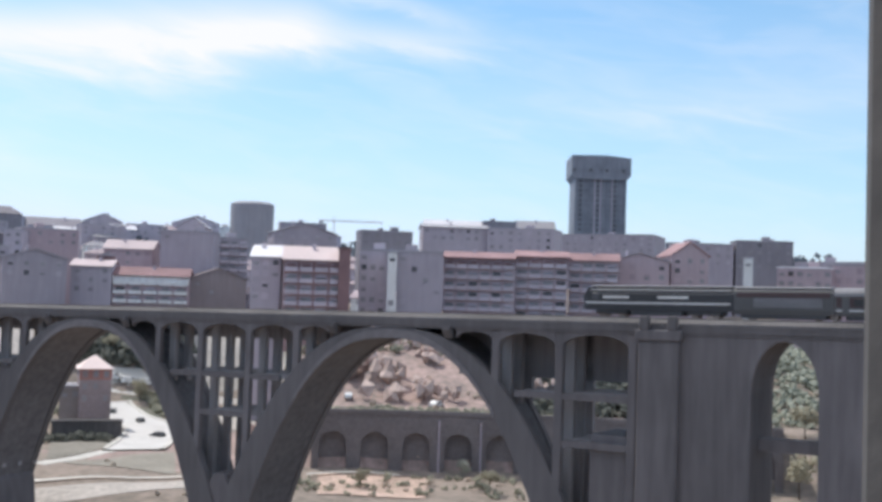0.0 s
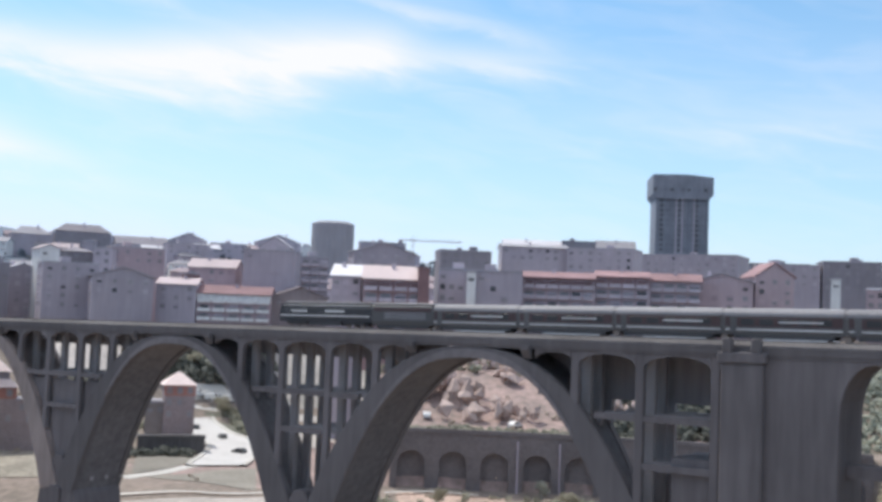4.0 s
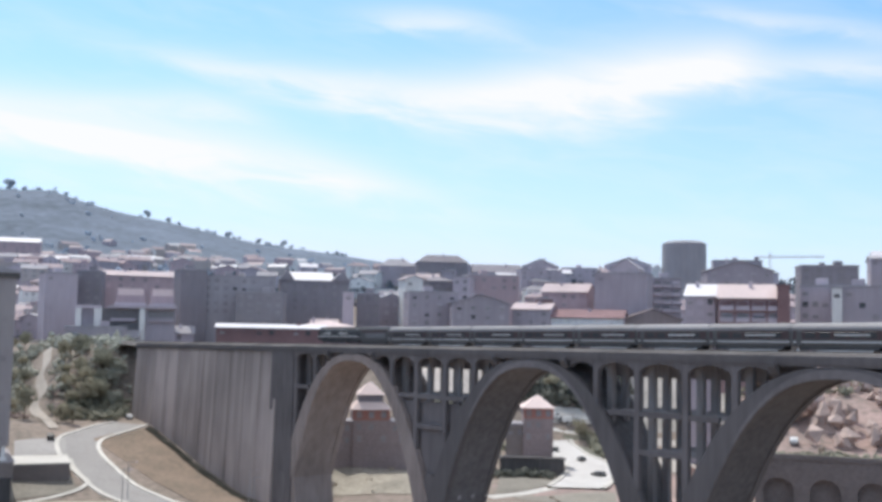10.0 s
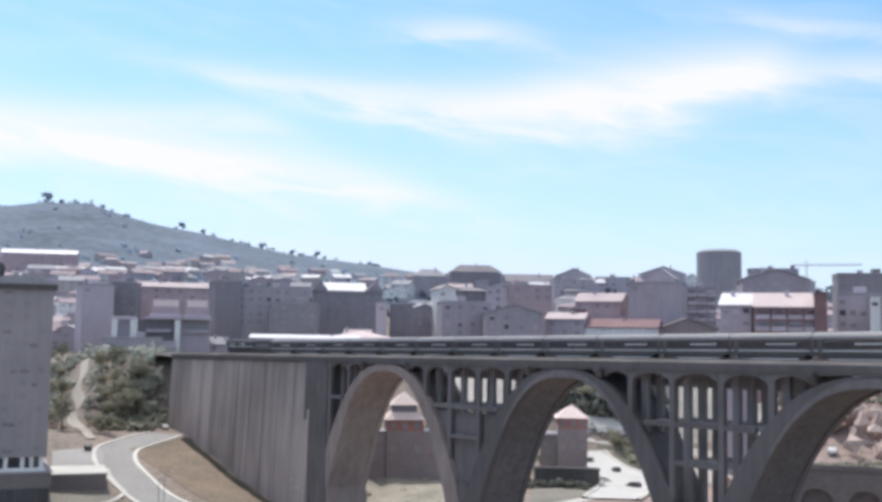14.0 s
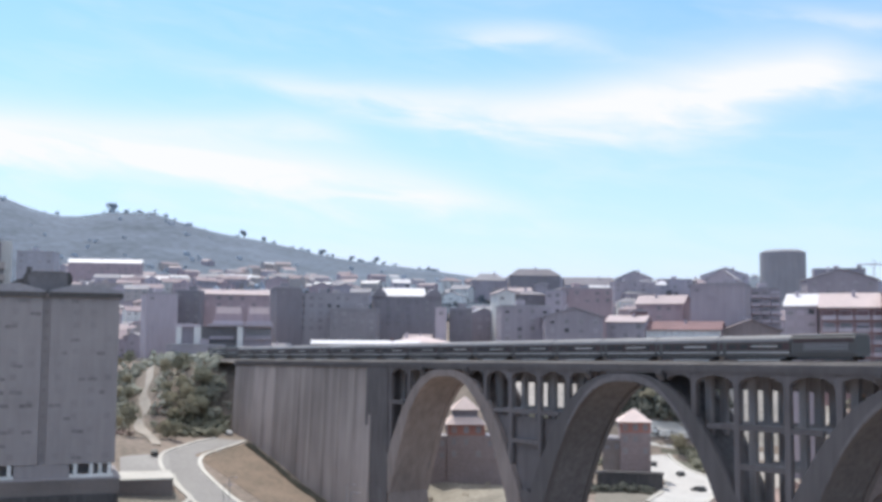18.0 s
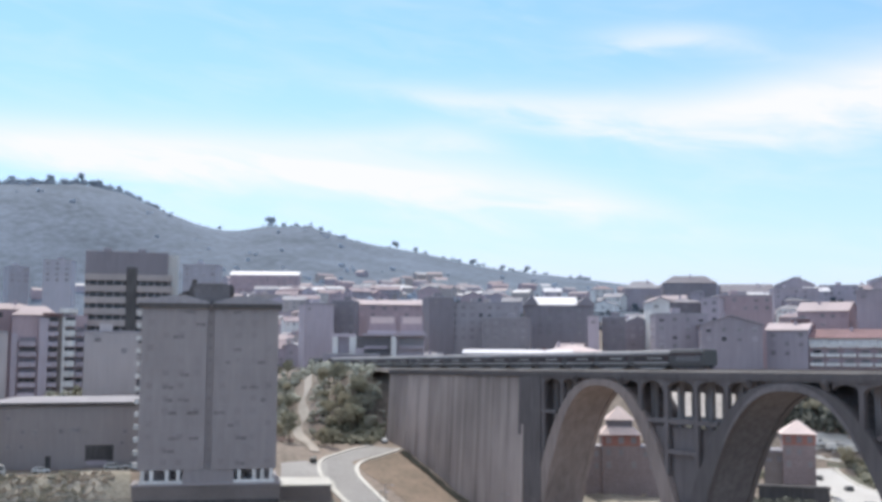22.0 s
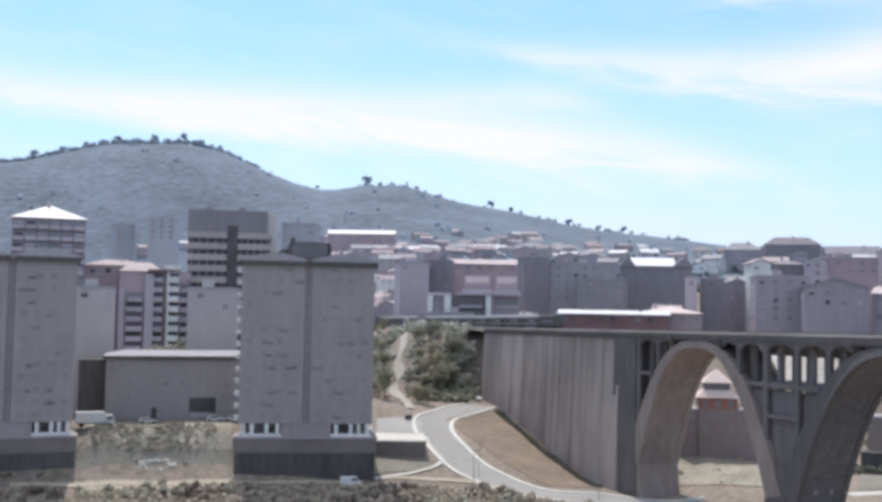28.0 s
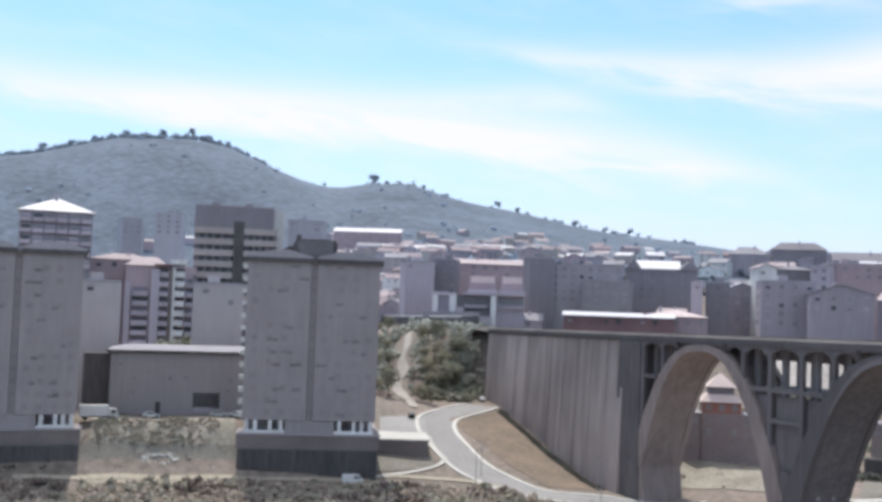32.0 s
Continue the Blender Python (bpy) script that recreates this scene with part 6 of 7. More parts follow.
def city_tower():
    """The tall tower with a flared crown."""
    az0, az1, r, z_top, z_neck, z_foot = (-9.88, -7.10, 700.0, 142.1, 129.1, 90.9)
    mid = (az0 + az1) / 2
    w = 2 * r * math.tan(radians(az1 - az0) / 2)
    c = bearing(mid, r)
    z0 = gz(c.x, c.y) - 2
    b = thing("office_tower", "tall blue-grey tower with a wider crown and vertical ribs", "tower", "", (c.x, c.y, z0), radians(mid + 8))
    hw = w / 2
    bm = bmesh.new()
    box(bm, -hw, hw, 0, w * 0.9, 0, z_neck - z0)
    part("shaft", bm, TOWERM, b)
    bm = bmesh.new()
    prism(bm, [(-hw, z_neck - z0 - 3), (hw, z_neck - z0 - 3), (hw * 1.14, z_neck - z0), (hw * 1.14, z_top - z0 - 1.6), (hw * 0.2, z_top - z0), (-hw * 1.14, z_top - z0 - 0.3), (-hw * 1.14, z_neck - z0)], "y", -2.2, w * 0.9 + 2.2)
    part("crown", bm, TOWERM, b, "dark flared crown storeys")
    for k in range(9):
        x = -hw + w * (k + 0.5) / 9
        bm = bmesh.new()
        box(bm, x - 0.5, x + 0.5, -0.45, 0.1, 2, z_neck - z0 - 2.6)
        part("rib", bm, GREY if k in (3, 4, 6) else TOWERM, b)
    for i in range(int((z_neck - z_foot) / 3.2)):
        for k in range(8):
            x = -hw + w * (k + 1) / 9
            piece("window", window_mesh(w / 9 * 0.5, 1.8, False, TOWERM, (i * 3 + k) % 3 > 0), b, (x, -0.06, z_neck - z0 - 4 - i * 3.2))
    for k in range(11):
        piece("window", window_mesh(w / 9 * 0.5, 1.8, False, TOWERM, k % 3 > 0), b, (-hw * 1.05 + hw * 2.1 * k / 10, -2.26, z_neck - z0 + 3))
    return b


city_tower()


def round_tower():
    az0, az1, r, z_top, z_low = (9.08, 11.35, 600.0, 94.8, 79.3)
    mid = (az0 + az1) / 2
    rad = r * math.tan(radians(az1 - az0) / 2)
    c = bearing(mid, r)
    z0 = gz(c.x, c.y) - 2
    b = thing("round_tower", "squat round grey concrete tower standing over the roofs", "tower", "", (c.x, c.y, z0))
    bm = bmesh.new()
    cylinder(bm, 0, 0, 0, z_top - z0 - 1.0, rad, seg=40)
    part("drum", bm, DRUM, b)
    bm = bmesh.new()
    cylinder(bm, 0, 0, z_top - z0 - 1.0, z_top - z0 + 0.3, rad, rad * 0.80, seg=40)
    part("roof", bm, DRUM, b)
    for k in range(24):
        a = 2 * math.pi * k / 24
        bm = bmesh.new()
        box(bm, -0.1, 0.1, -0.3, 0.3, 0, z_top - z0 - 1.2)
        o = part("pilaster", bm, DRUM, b)
        o.location, o.rotation_euler = (rad * math.cos(a), rad * math.sin(a), 0), (0, 0, a)


DRUM = mat("drum_concrete", (0.33, 0.325, 0.36), 0.88, 0.4, 0.1, 0.15, streak=True)
round_tower()

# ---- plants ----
# paler and bluer than leaves: haze over the ridge put in the colour
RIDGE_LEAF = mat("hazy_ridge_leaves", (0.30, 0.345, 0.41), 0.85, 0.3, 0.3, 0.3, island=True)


def clumps(rng, count, centre, radius, size, squash=0.8, lobes=6):
    """Vertices and faces of many little irregular leaf clumps round a lobed crown."""
    vs, fs = [], []
    lob = [Vector((rng.gauss(0, 1), rng.gauss(0, 1), rng.gauss(0.1, 0.8))).normalized() * rng.uniform(0.35, 0.75) for _ in range(lobes)]
    for _ in range(count):
        l = rng.choice(lob)
        d = Vector((rng.gauss(0, 1), rng.gauss(0, 1), rng.gauss(0, 1))).normalized() * (rng.random() ** 0.4) * 0.5
        p = (l + d) * radius
        p.z *= squash
        p += Vector(centre)
        k = len(vs)
        sz = size * rng.uniform(0.5, 1.3)
        q = Euler((rng.uniform(0, 6), rng.uniform(0, 6), rng.uniform(0, 6))).to_matrix()
        for e in ((1, 0, 0), (-1, 0.2, 0), (0, 1, 0.2), (0.1, -1, 0), (0, 0, 0.6), (0, 0.2, -0.6)):
            vs.append(p + q @ (Vector(e) * sz * rng.uniform(0.7, 1.2)))
        for f in ((0, 2, 4), (2, 1, 4), (1, 3, 4), (3, 0, 4), (2, 0, 5), (1, 2, 5), (3, 1, 5), (0, 3, 5)):
            fs.append(tuple(k + i for i in f))
    return vs, fs


def raw_mesh(name, vs, fs, material):
    me = bpy.data.meshes.new(name)
    me.from_pydata([tuple(v) for v in vs], [], fs)
    me.materials.append(material)
    return me


def tree_proto(seed, h, rad, material, label, count=260):
    rng = random.Random(seed)
    t = thing("tree", label, "tree", "trees in the valley")
    bm = bmesh.new()
    prev = (0, 0)
    for i in range(5):
        x, y = prev[0] + rng.uniform(-0.12, 0.12), prev[1] + rng.uniform(-0.12, 0.12)
        cylinder(bm, (x + prev[0]) / 2, (y + prev[1]) / 2, -0.6 + i * h * 0.13, -0.6 + (i + 1) * h * 0.13, 0.05 * h * (1 - i * 0.14) * 0.5, 0.05 * h * (1 - (i + 1) * 0.14) * 0.5, 9)
        prev = (x, y)
    part("trunk", bm, BARK, t)
    for k in range(5):
        a = k * 1.3 + rng.random()
        tip = Vector((math.cos(a) * rad * 0.6, math.sin(a) * rad * 0.6, h * rng.uniform(0.6, 0.8)))
        base = Vector((prev[0], prev[1], h * 0.42))
        bm = bmesh.new()
        cylinder(bm, 0, 0, 0, (tip - base).length, 0.014 * h, 0.005 * h, 6)
        m = Matrix.Translation(base) @ (tip - base).to_track_quat("Z", "Y").to_matrix().to_4x4()
        bmesh.ops.transform(bm, matrix=m, verts=bm.verts)
        part("limb", bm, BARK, t)
    vs, fs = clumps(rng, count, (0, 0, h * 0.66), rad, rad * (0.17 if count < 300 else 0.115), 0.85, 8)
    cr = new("crown", raw_mesh("crown", vs, fs, material))
    cr.parent = t
    return t


def plant_trees():
    protos = [tree_proto(11 + i, h, rad, leaf, "leafy dull green tree on the valley slope", 420) for i, (h, rad, leaf) in enumerate(((8, 3.2, LEAF_OLIVE), (10, 3.8, LEAF), (6, 3.0, LEAF_DUST), (7, 2.6, LEAF_OLIVE)))]
    spots = SLOPE_TREES + PATH_TREES + VALLEY_TREES
    for i, (x, y, k) in enumerate(spots):
        p = protos[i % 4]
        rz = (i * 137) % 360
        m = pose(x, y, gz(x, y) - 0.1, 0, 0, rz) @ Matrix.Scale(k, 4)
        if i < 4:
            p.matrix_basis = m
        else:
            c = copy_thing(p, m)
            c.scale = (k, k, k)


SLOPE_TREES = [
    (-235.4, 256.2, 0.91), (-225.0, 250.9, 0.91), (-216.4, 251.2, 1.06), (-225.8, 245.9, 0.86),
    (-220.9, 246.4, 0.84), (-214.1, 248.7, 1.07), (-212.2, 252.3, 0.87), (-220.0, 241.5, 1.09),
    (-216.0, 244.5, 0.99), (-212.9, 246.2, 0.82), (-210.9, 249.2, 1.12), (-215.9, 238.2, 0.87),
    (-212.6, 240.8, 1.10), (-210.2, 243.9, 0.92), (-208.3, 246.9, 0.81), (-209.1, 228.3, 0.77),
    (-290.0, 289.3, 0.78), (-278.8, 283.7, 0.80), (-271.7, 273.9, 0.82), (-266.2, 270.2, 0.78),
    (-259.2, 259.8, 0.80), (-250.6, 255.4, 0.73), (-250.3, 250.2, 0.93), (-242.3, 247.3, 0.80),
    (-229.1, 229.4, 0.71), (-219.5, 224.3, 0.99),
]
PATH_TREES = [
    (-218.8, 233.7, 0.55), (-214.9, 233.5, 0.60), (-210.2, 226.7, 0.50), (-205.5, 227.6, 0.60),
    (-226.0, 245.3, 0.70),
]
VALLEY_TREES = [
    (70.9, 204.4, 1.10), (67.5, 197.0, 1.10), (43.4, 213.1, 1.00), (-92.8, 319.9, 1.10),
    (-98.4, 320.1, 1.00), (-85.7, 308.1, 0.80), (-86.9, 318.3, 1.00), (5.4, 208.7, 0.60),
    (10.0, 191.3, 0.70), (-13.3, 193.5, 0.50), (-255.6, 178.9, 1.80),
    (-257.7, 175.8, 2.60), (-259.9, 172.7, 2.30),
]
plant_trees()


def ridge_pines():
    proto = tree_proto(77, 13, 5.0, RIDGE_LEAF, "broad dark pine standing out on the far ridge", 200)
    proto["group"] = "pines on the ridge"
    for i, (az, k) in enumerate(((45.6, 1.5), (38.8, 1.1), (37.7, 0.9), (34.6, 1.1), (31.7, 1.0), (60.3, 1.0), (58.7, 1.0), (56.8, 1.1), (55.3, 1.2), (62.7, 1.2), (61.4, 1.0), (53.5, 0.9), (57.7, 0.8), (54.4, 1.0), (36.2, 0.7), (33.0, 0.8), (44.9, 0.8), (42.9, 0.8))):
        p = bearing(az, 1490)
        m = pose(p.x, p.y, gz(p.x, p.y) - 1.0, 0, 0, i * 61) @ Matrix.Scale(k, 4)
        if i:
            c = copy_thing(proto, m)
            c.scale = (k, k, k)
        else:
            proto.matrix_basis = m


ridge_pines()


def scatter(name, label, category, seed, count, where, size, material, tall=0.8):
    """Uncountable growth as one sheet of clumps."""
    rng = random.Random(seed)
    vs, fs = [], []
    for _ in range(count):
        p = where(rng)
        if p is None:
            continue
        x, y, k = p
        if any(abs(x - q[0]) < q[2] and abs(y - q[1]) < q[2] for q in ROAD_PTS):
            continue
        a, b = clumps(rng, rng.randint(5, 11), (x, y, gz(x, y) + size * k * 0.45), size * k, size * k * 0.42, tall, 4)
        o = len(vs)
        vs += a
        fs += [tuple(o + i for i in f) for f in b]
    ob = new(name, raw_mesh(name, vs, fs, material))
    return tagged(ob, label, category, kind="stuff")


def wooded_patch(az0, az1, r0, r1, k0, k1, size=0.006, level=0.02):
    """Places that gather into woods and leave clearings."""
    def f(rng):
        p = bearing(rng.uniform(az0, az1), r0 + (r1 - r0) * rng.random())
        if noise.noise(Vector((p.x * size, p.y * size, 3.0))) + rng.uniform(-0.25, 0.25) < level:
            return None
        return p.x, p.y, rng.uniform(k0, k1)
    return f


def polar_patch(az0, az1, r0, r1, k0, k1):
    def f(rng):
        r = r0 + (r1 - r0) * rng.random()
        p = bearing(rng.uniform(az0, az1), r)
        return p.x, p.y, rng.uniform(k0, k1)
    return f


# hillside scrub with the haze mixed into its leaf colour
HILL_LEAF = mat("hazed_scrub_leaves", (0.40, 0.465, 0.56), 0.9, 0.3, 0.3, 0.3, island=True)
DARK_LEAF = mat("dark_green_leaves", (0.125, 0.13, 0.108), 0.9, 1.0, 0.35, 0.3, island=True)
OLIVE_LEAF = mat("olive_bush_leaves", (0.35, 0.32, 0.25), 0.9, 1.0, 0.35, 0.3, island=True)
BROWN_LEAF = mat("brown_bush_leaves", (0.20, 0.155, 0.13), 0.9, 1.0, 0.35, 0.3, island=True)
# dark clumps that stand in for shade at the foot of walls
FOOT_LEAF = mat("shade_clump_leaves", (0.11, 0.105, 0.085), 0.9, 1.0, 0.35, 0.3, island=True)
LEAF_PALE = mat("pale_dusty_leaves", (0.34, 0.35, 0.28), 0.85, 1.0, 0.3, 0.3, island=True)
ROCK = mat("pale_rock", (0.50, 0.39, 0.35), 0.9, 0.8, 0.3, 0.4, island=True)
scatter("roadside_scrub", "dry grey-green scrub on the valley slopes", "scrub", 3, 3600, polar_patch(33, 68, 165, 234, 0.4, 1.1), 1.2, SHRUB, 0.55)
scatter("roadside_bushes", "darker green bushes among the dry scrub", "bushes", 41, 1000, wooded_patch(33, 68, 180, 233, 0.5, 1.2, 0.09), 1.7, OLIVE_LEAF, 0.6)
scatter("brown_bushes", "dark brown bushes among the dry scrub", "bushes", 44, 900, wooded_patch(33, 68, 180, 233, 0.5, 1.2, 0.07, 0.1), 1.6, BROWN_LEAF, 0.6)
def wall_foot(rng):
    p = via(rng.uniform(218, 300), rng.uniform(-3.3, -1.9), 0)
    return p.x, p.y, rng.uniform(0.5, 1.0)


# the shadow line along the abutment, built from dark clumps
scatter("wall_foot_growth", "dark clumps standing for the shadow line at the abutment foot", "bushes", 43, 1300, wall_foot, 0.7, FOOT_LEAF, 0.6)
# added clumps, no known growth: they carry the basement's darkness down
scatter("podium_growth", "dark clumps added to darken the ground at the podium foot", "bushes", 54, 420, polar_patch(45.0, 52.2, 235.6, 237.4, 0.4, 0.9), 0.9, FOOT_LEAF, 0.6)
scatter("podium_growth", "dark clumps added to darken the ground at the podium foot", "bushes", 55, 300, polar_patch(60.6, 66.0, 236.6, 239.2, 0.4, 0.9), 0.9, FOOT_LEAF, 0.6)
scatter("bank_scrub", "dry low growth on the bank below the hall", "scrub", 4, 420, polar_patch(52.4, 59.7, 243.0, 250.5, 0.3, 0.9), 0.8, SHRUB, 0.5)
scatter("bank_bushes", "olive bushes on the bank below the hall", "bushes", 45, 150, wooded_patch(52.6, 59.5, 243.0, 251.0, 0.4, 1.0, 0.12, 0.0), 1.2, OLIVE_LEAF, 0.6)
scatter("loose_stones", "pale loose stones and weeds on the sandy yard", "stones", 46, 90, polar_patch(53.0, 59.0, 232.5, 242.5, 0.3, 0.8), 0.7, ROCK, 0.4)
scatter("valley_scrub", "low bushes on the valley floor below the arches", "scrub", 6, 260, polar_patch(-24, 30, 185, 330, 0.4, 1.0), 1.4, SHRUB, 0.6)
scatter("wall_foot_bushes", "dark bushes on the ground before the stone wall", "bushes", 33, 90, polar_patch(-10, 8.5, 186, 207, 0.4, 0.9), 1.7, LEAF, 0.6)
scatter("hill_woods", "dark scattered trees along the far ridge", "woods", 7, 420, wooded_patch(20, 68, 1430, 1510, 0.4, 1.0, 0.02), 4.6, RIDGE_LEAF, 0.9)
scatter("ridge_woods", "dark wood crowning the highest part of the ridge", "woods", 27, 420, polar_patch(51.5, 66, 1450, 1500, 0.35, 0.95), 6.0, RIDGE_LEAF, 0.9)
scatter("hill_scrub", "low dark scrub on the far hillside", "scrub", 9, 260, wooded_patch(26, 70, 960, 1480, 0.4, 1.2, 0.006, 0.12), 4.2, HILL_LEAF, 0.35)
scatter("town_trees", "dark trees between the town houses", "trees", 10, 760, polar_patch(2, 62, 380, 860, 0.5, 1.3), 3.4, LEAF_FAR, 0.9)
scatter("rock_outcrops", "pale rock outcrops on the orange slope", "rocks", 12, 46, polar_patch(-6, 9, 228, 272, 0.6, 1.3), 5.0, ROCK, 0.55)
scatter("wall_hedge", "low hedge along the top of the stone wall", "hedge", 31, 330, polar_patch(-8, 9, 219.5, 223, 0.5, 0.9), 1.3, LEAF, 0.6)
scatter("slope_scrub", "low bushes on the orange slope", "scrub", 13, 150, polar_patch(-8, 9, 256, 292, 0.5, 1.1), 2.2, LEAF, 0.7)
scatter("near_grove", "pale green bushes and small trees beyond the approach arches", "bushes", 14, 1600, polar_patch(-30, -12.5, 225, 300, 0.5, 1.1), 2.1, LEAF_PALE, 0.85)
scatter("dark_grove", "dark trees behind the first bays of the viaduct", "trees", 17, 900, polar_patch(-12.5, -3.8, 222, 290, 0.5, 1.1), 2.6, DARK_LEAF, 0.95)
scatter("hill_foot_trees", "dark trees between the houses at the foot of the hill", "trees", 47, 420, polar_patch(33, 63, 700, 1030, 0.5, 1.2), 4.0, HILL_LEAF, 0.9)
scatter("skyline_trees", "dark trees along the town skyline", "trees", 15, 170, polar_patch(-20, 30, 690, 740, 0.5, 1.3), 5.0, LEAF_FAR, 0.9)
scatter("valley_bushes", "dull green growth on the valley floor behind the arches", "bushes", 24, 300, polar_patch(13.5, 19.4, 288, 322, 0.5, 1.2), 2.2, LEAF, 0.6)
scatter("far_bank_grove", "dark green trees on the bank beyond the viaduct", "bushes", 18, 420, polar_patch(13.2, 19.6, 331, 353, 0.6, 1.3), 2.6, DARK_LEAF, 0.85)
scatter("garden_bushes", "dark bushes round the small house below the viaduct", "bushes", 51, 150, polar_patch(15.9, 20.3, 251, 257.5, 0.5, 1.1), 1.6, DARK_LEAF, 0.7)
scatter("road_hedge", "dark hedge between the curving road and the car park", "hedge", 52, 200, polar_patch(12.6, 16.6, 296, 316, 0.5, 1.0), 2.0, LEAF, 0.7)
scatter("car_park_hedge", "dark hedge below the parked cars", "hedge", 19, 110, polar_patch(13.6, 17.0, 316, 323, 0.6, 1.0), 1.4, LEAF, 0.8)
scatter("roadside_bushes", "green bushes at the foot of the wooded slope", "bushes", 21, 170, polar_patch(39.5, 42.6, 312, 325, 0.5, 1.0), 2.2, LEAF, 0.8)
scatter("slope_bushes", "green bushes on the embankment slope", "bushes", 8, 420, polar_patch(39.5, 46, 328, 400, 0.5, 1.2), 2.4, LEAF_DUST, 0.8)
scatter("slope_stones", "pale rocks and bare earth lumps on the embankment slope", "stones", 53, 150, polar_patch(42.4, 45.2, 318, 350, 0.3, 0.9), 1.5, ROCK, 0.6)


def town_houses():
    """Houses that fill the town between the larger blocks and climb the hill's foot."""
    rng = random.Random(5)
    pal = (PALE, WHITE, BEIGE, PINK, GREY, PALE, GREY)
    places = [(rng.uniform(2, 40), rng.uniform(395, 560), 3) for _ in range(55)]
    places += [(rng.uniform(2, 34), rng.uniform(560, 760), 4) for _ in range(60)]
    places += [(rng.uniform(36, 62), rng.uniform(400, 800), 4) for _ in range(45)]
    places += [(rng.uniform(38, 62), rng.uniform(540, 860), 3) for _ in range(95)]
    places += [(rng.uniform(42.5, 47), rng.uniform(440, 800), 3) for _ in range(34)]
    for az, r, most in places:
        w = rng.uniform(9, 19)
        c = bearing(az, r)
        st = rng.randint(2, most) if most > 2 else rng.choice((1, 2, 2))
        building("house", "small pale town house among many on the slope", az, az + math.degrees(w / r), r, gz(c.x, c.y) + 3 * st, rng.choice(pal), rng.choice(("ridge", "gable", "hip", "ridge", "flat")),
                 rng.choice((HAZED_TILE, SUNPALE, ROOFGREY, ROOFGREY, HAZED_TILE, ROOFWHITE if r > 480 else ROOFGREY)), rows=min(st, 2), bays=3, depth=9, rise=2.4, skew=rng.uniform(-30, 30), category="house", group="houses of the town", flank=False)


town_houses()


def hillside_houses():
    """The countless small houses on the lower slope of the far hill, as one mesh."""
    rng = random.Random(61)
    mats = (PALE, WHITE, BEIGE, PINK, GREY, HAZED_TILE, SUNPALE, ROOFGREY, ROOFWHITE)
    spots = [(rng.uniform(16, 62), rng.uniform(780, 1080)) for _ in range(60)] + [(rng.uniform(33, 62), rng.uniform(780, 1000)) for _ in range(170)]
    vs, fs, mi = [], [], []
    for az, r in spots:
        c = bearing(az, r)
        w, d, h, rise = rng.uniform(4, 9), rng.uniform(4, 6), rng.uniform(3, 10), rng.uniform(1.2, 2.6)
        rot = Matrix.Rotation(radians(az + rng.uniform(-40, 40)), 3, "Z")
        z0, k = gz(c.x, c.y) - 2.5, len(vs)
        for p in ((-w, -d, 0), (w, -d, 0), (w, d, 0), (-w, d, 0), (-w, -d, h + 2.5), (w, -d, h + 2.5), (w, d, h + 2.5), (-w, d, h + 2.5), (-w, 0, h + 2.5 + rise), (w, 0, h + 2.5 + rise)):
            vs.append(rot @ Vector(p) + Vector((c.x, c.y, z0)))
        for f in ((0, 1, 5, 4), (2, 3, 7, 6), (1, 2, 6, 9, 5), (3, 0, 4, 8, 7)):
            fs.append(tuple(k + i for i in f))
        wall, roof = rng.randrange(5), rng.choice((5, 5, 6, 7, 7, 8))
        for f in ((4, 5, 9, 8), (6, 7, 8, 9)):
            fs.append(tuple(k + i for i in f))
        mi += [wall] * 4 + [roof] * 2
    me = raw_mesh("hillside_houses", vs, fs, mats[0])
    for m in mats[1:]:
        me.materials.append(m)
    me.polygons.foreach_set("material_index", mi)
    tagged(new("hillside_houses", me), "many small pale houses scattered up the lower hillside", "houses", kind="stuff")


hillside_houses()

# ---- vehicles and street furniture ----
CAR_PAINT = {k: mat("car_paint_" + k, c, 0.3, 3.0, 0.05, 0.0) for k, c in (("white", (0.75, 0.75, 0.74)), ("dark", (0.04, 0.045, 0.05)), ("red", (0.35, 0.04, 0.03)), ("blue", (0.06, 0.09, 0.2)))}
TYRE = mat("tyre_rubber", (0.02, 0.02, 0.02), 0.9, 5.0, 0.2, 0.1)


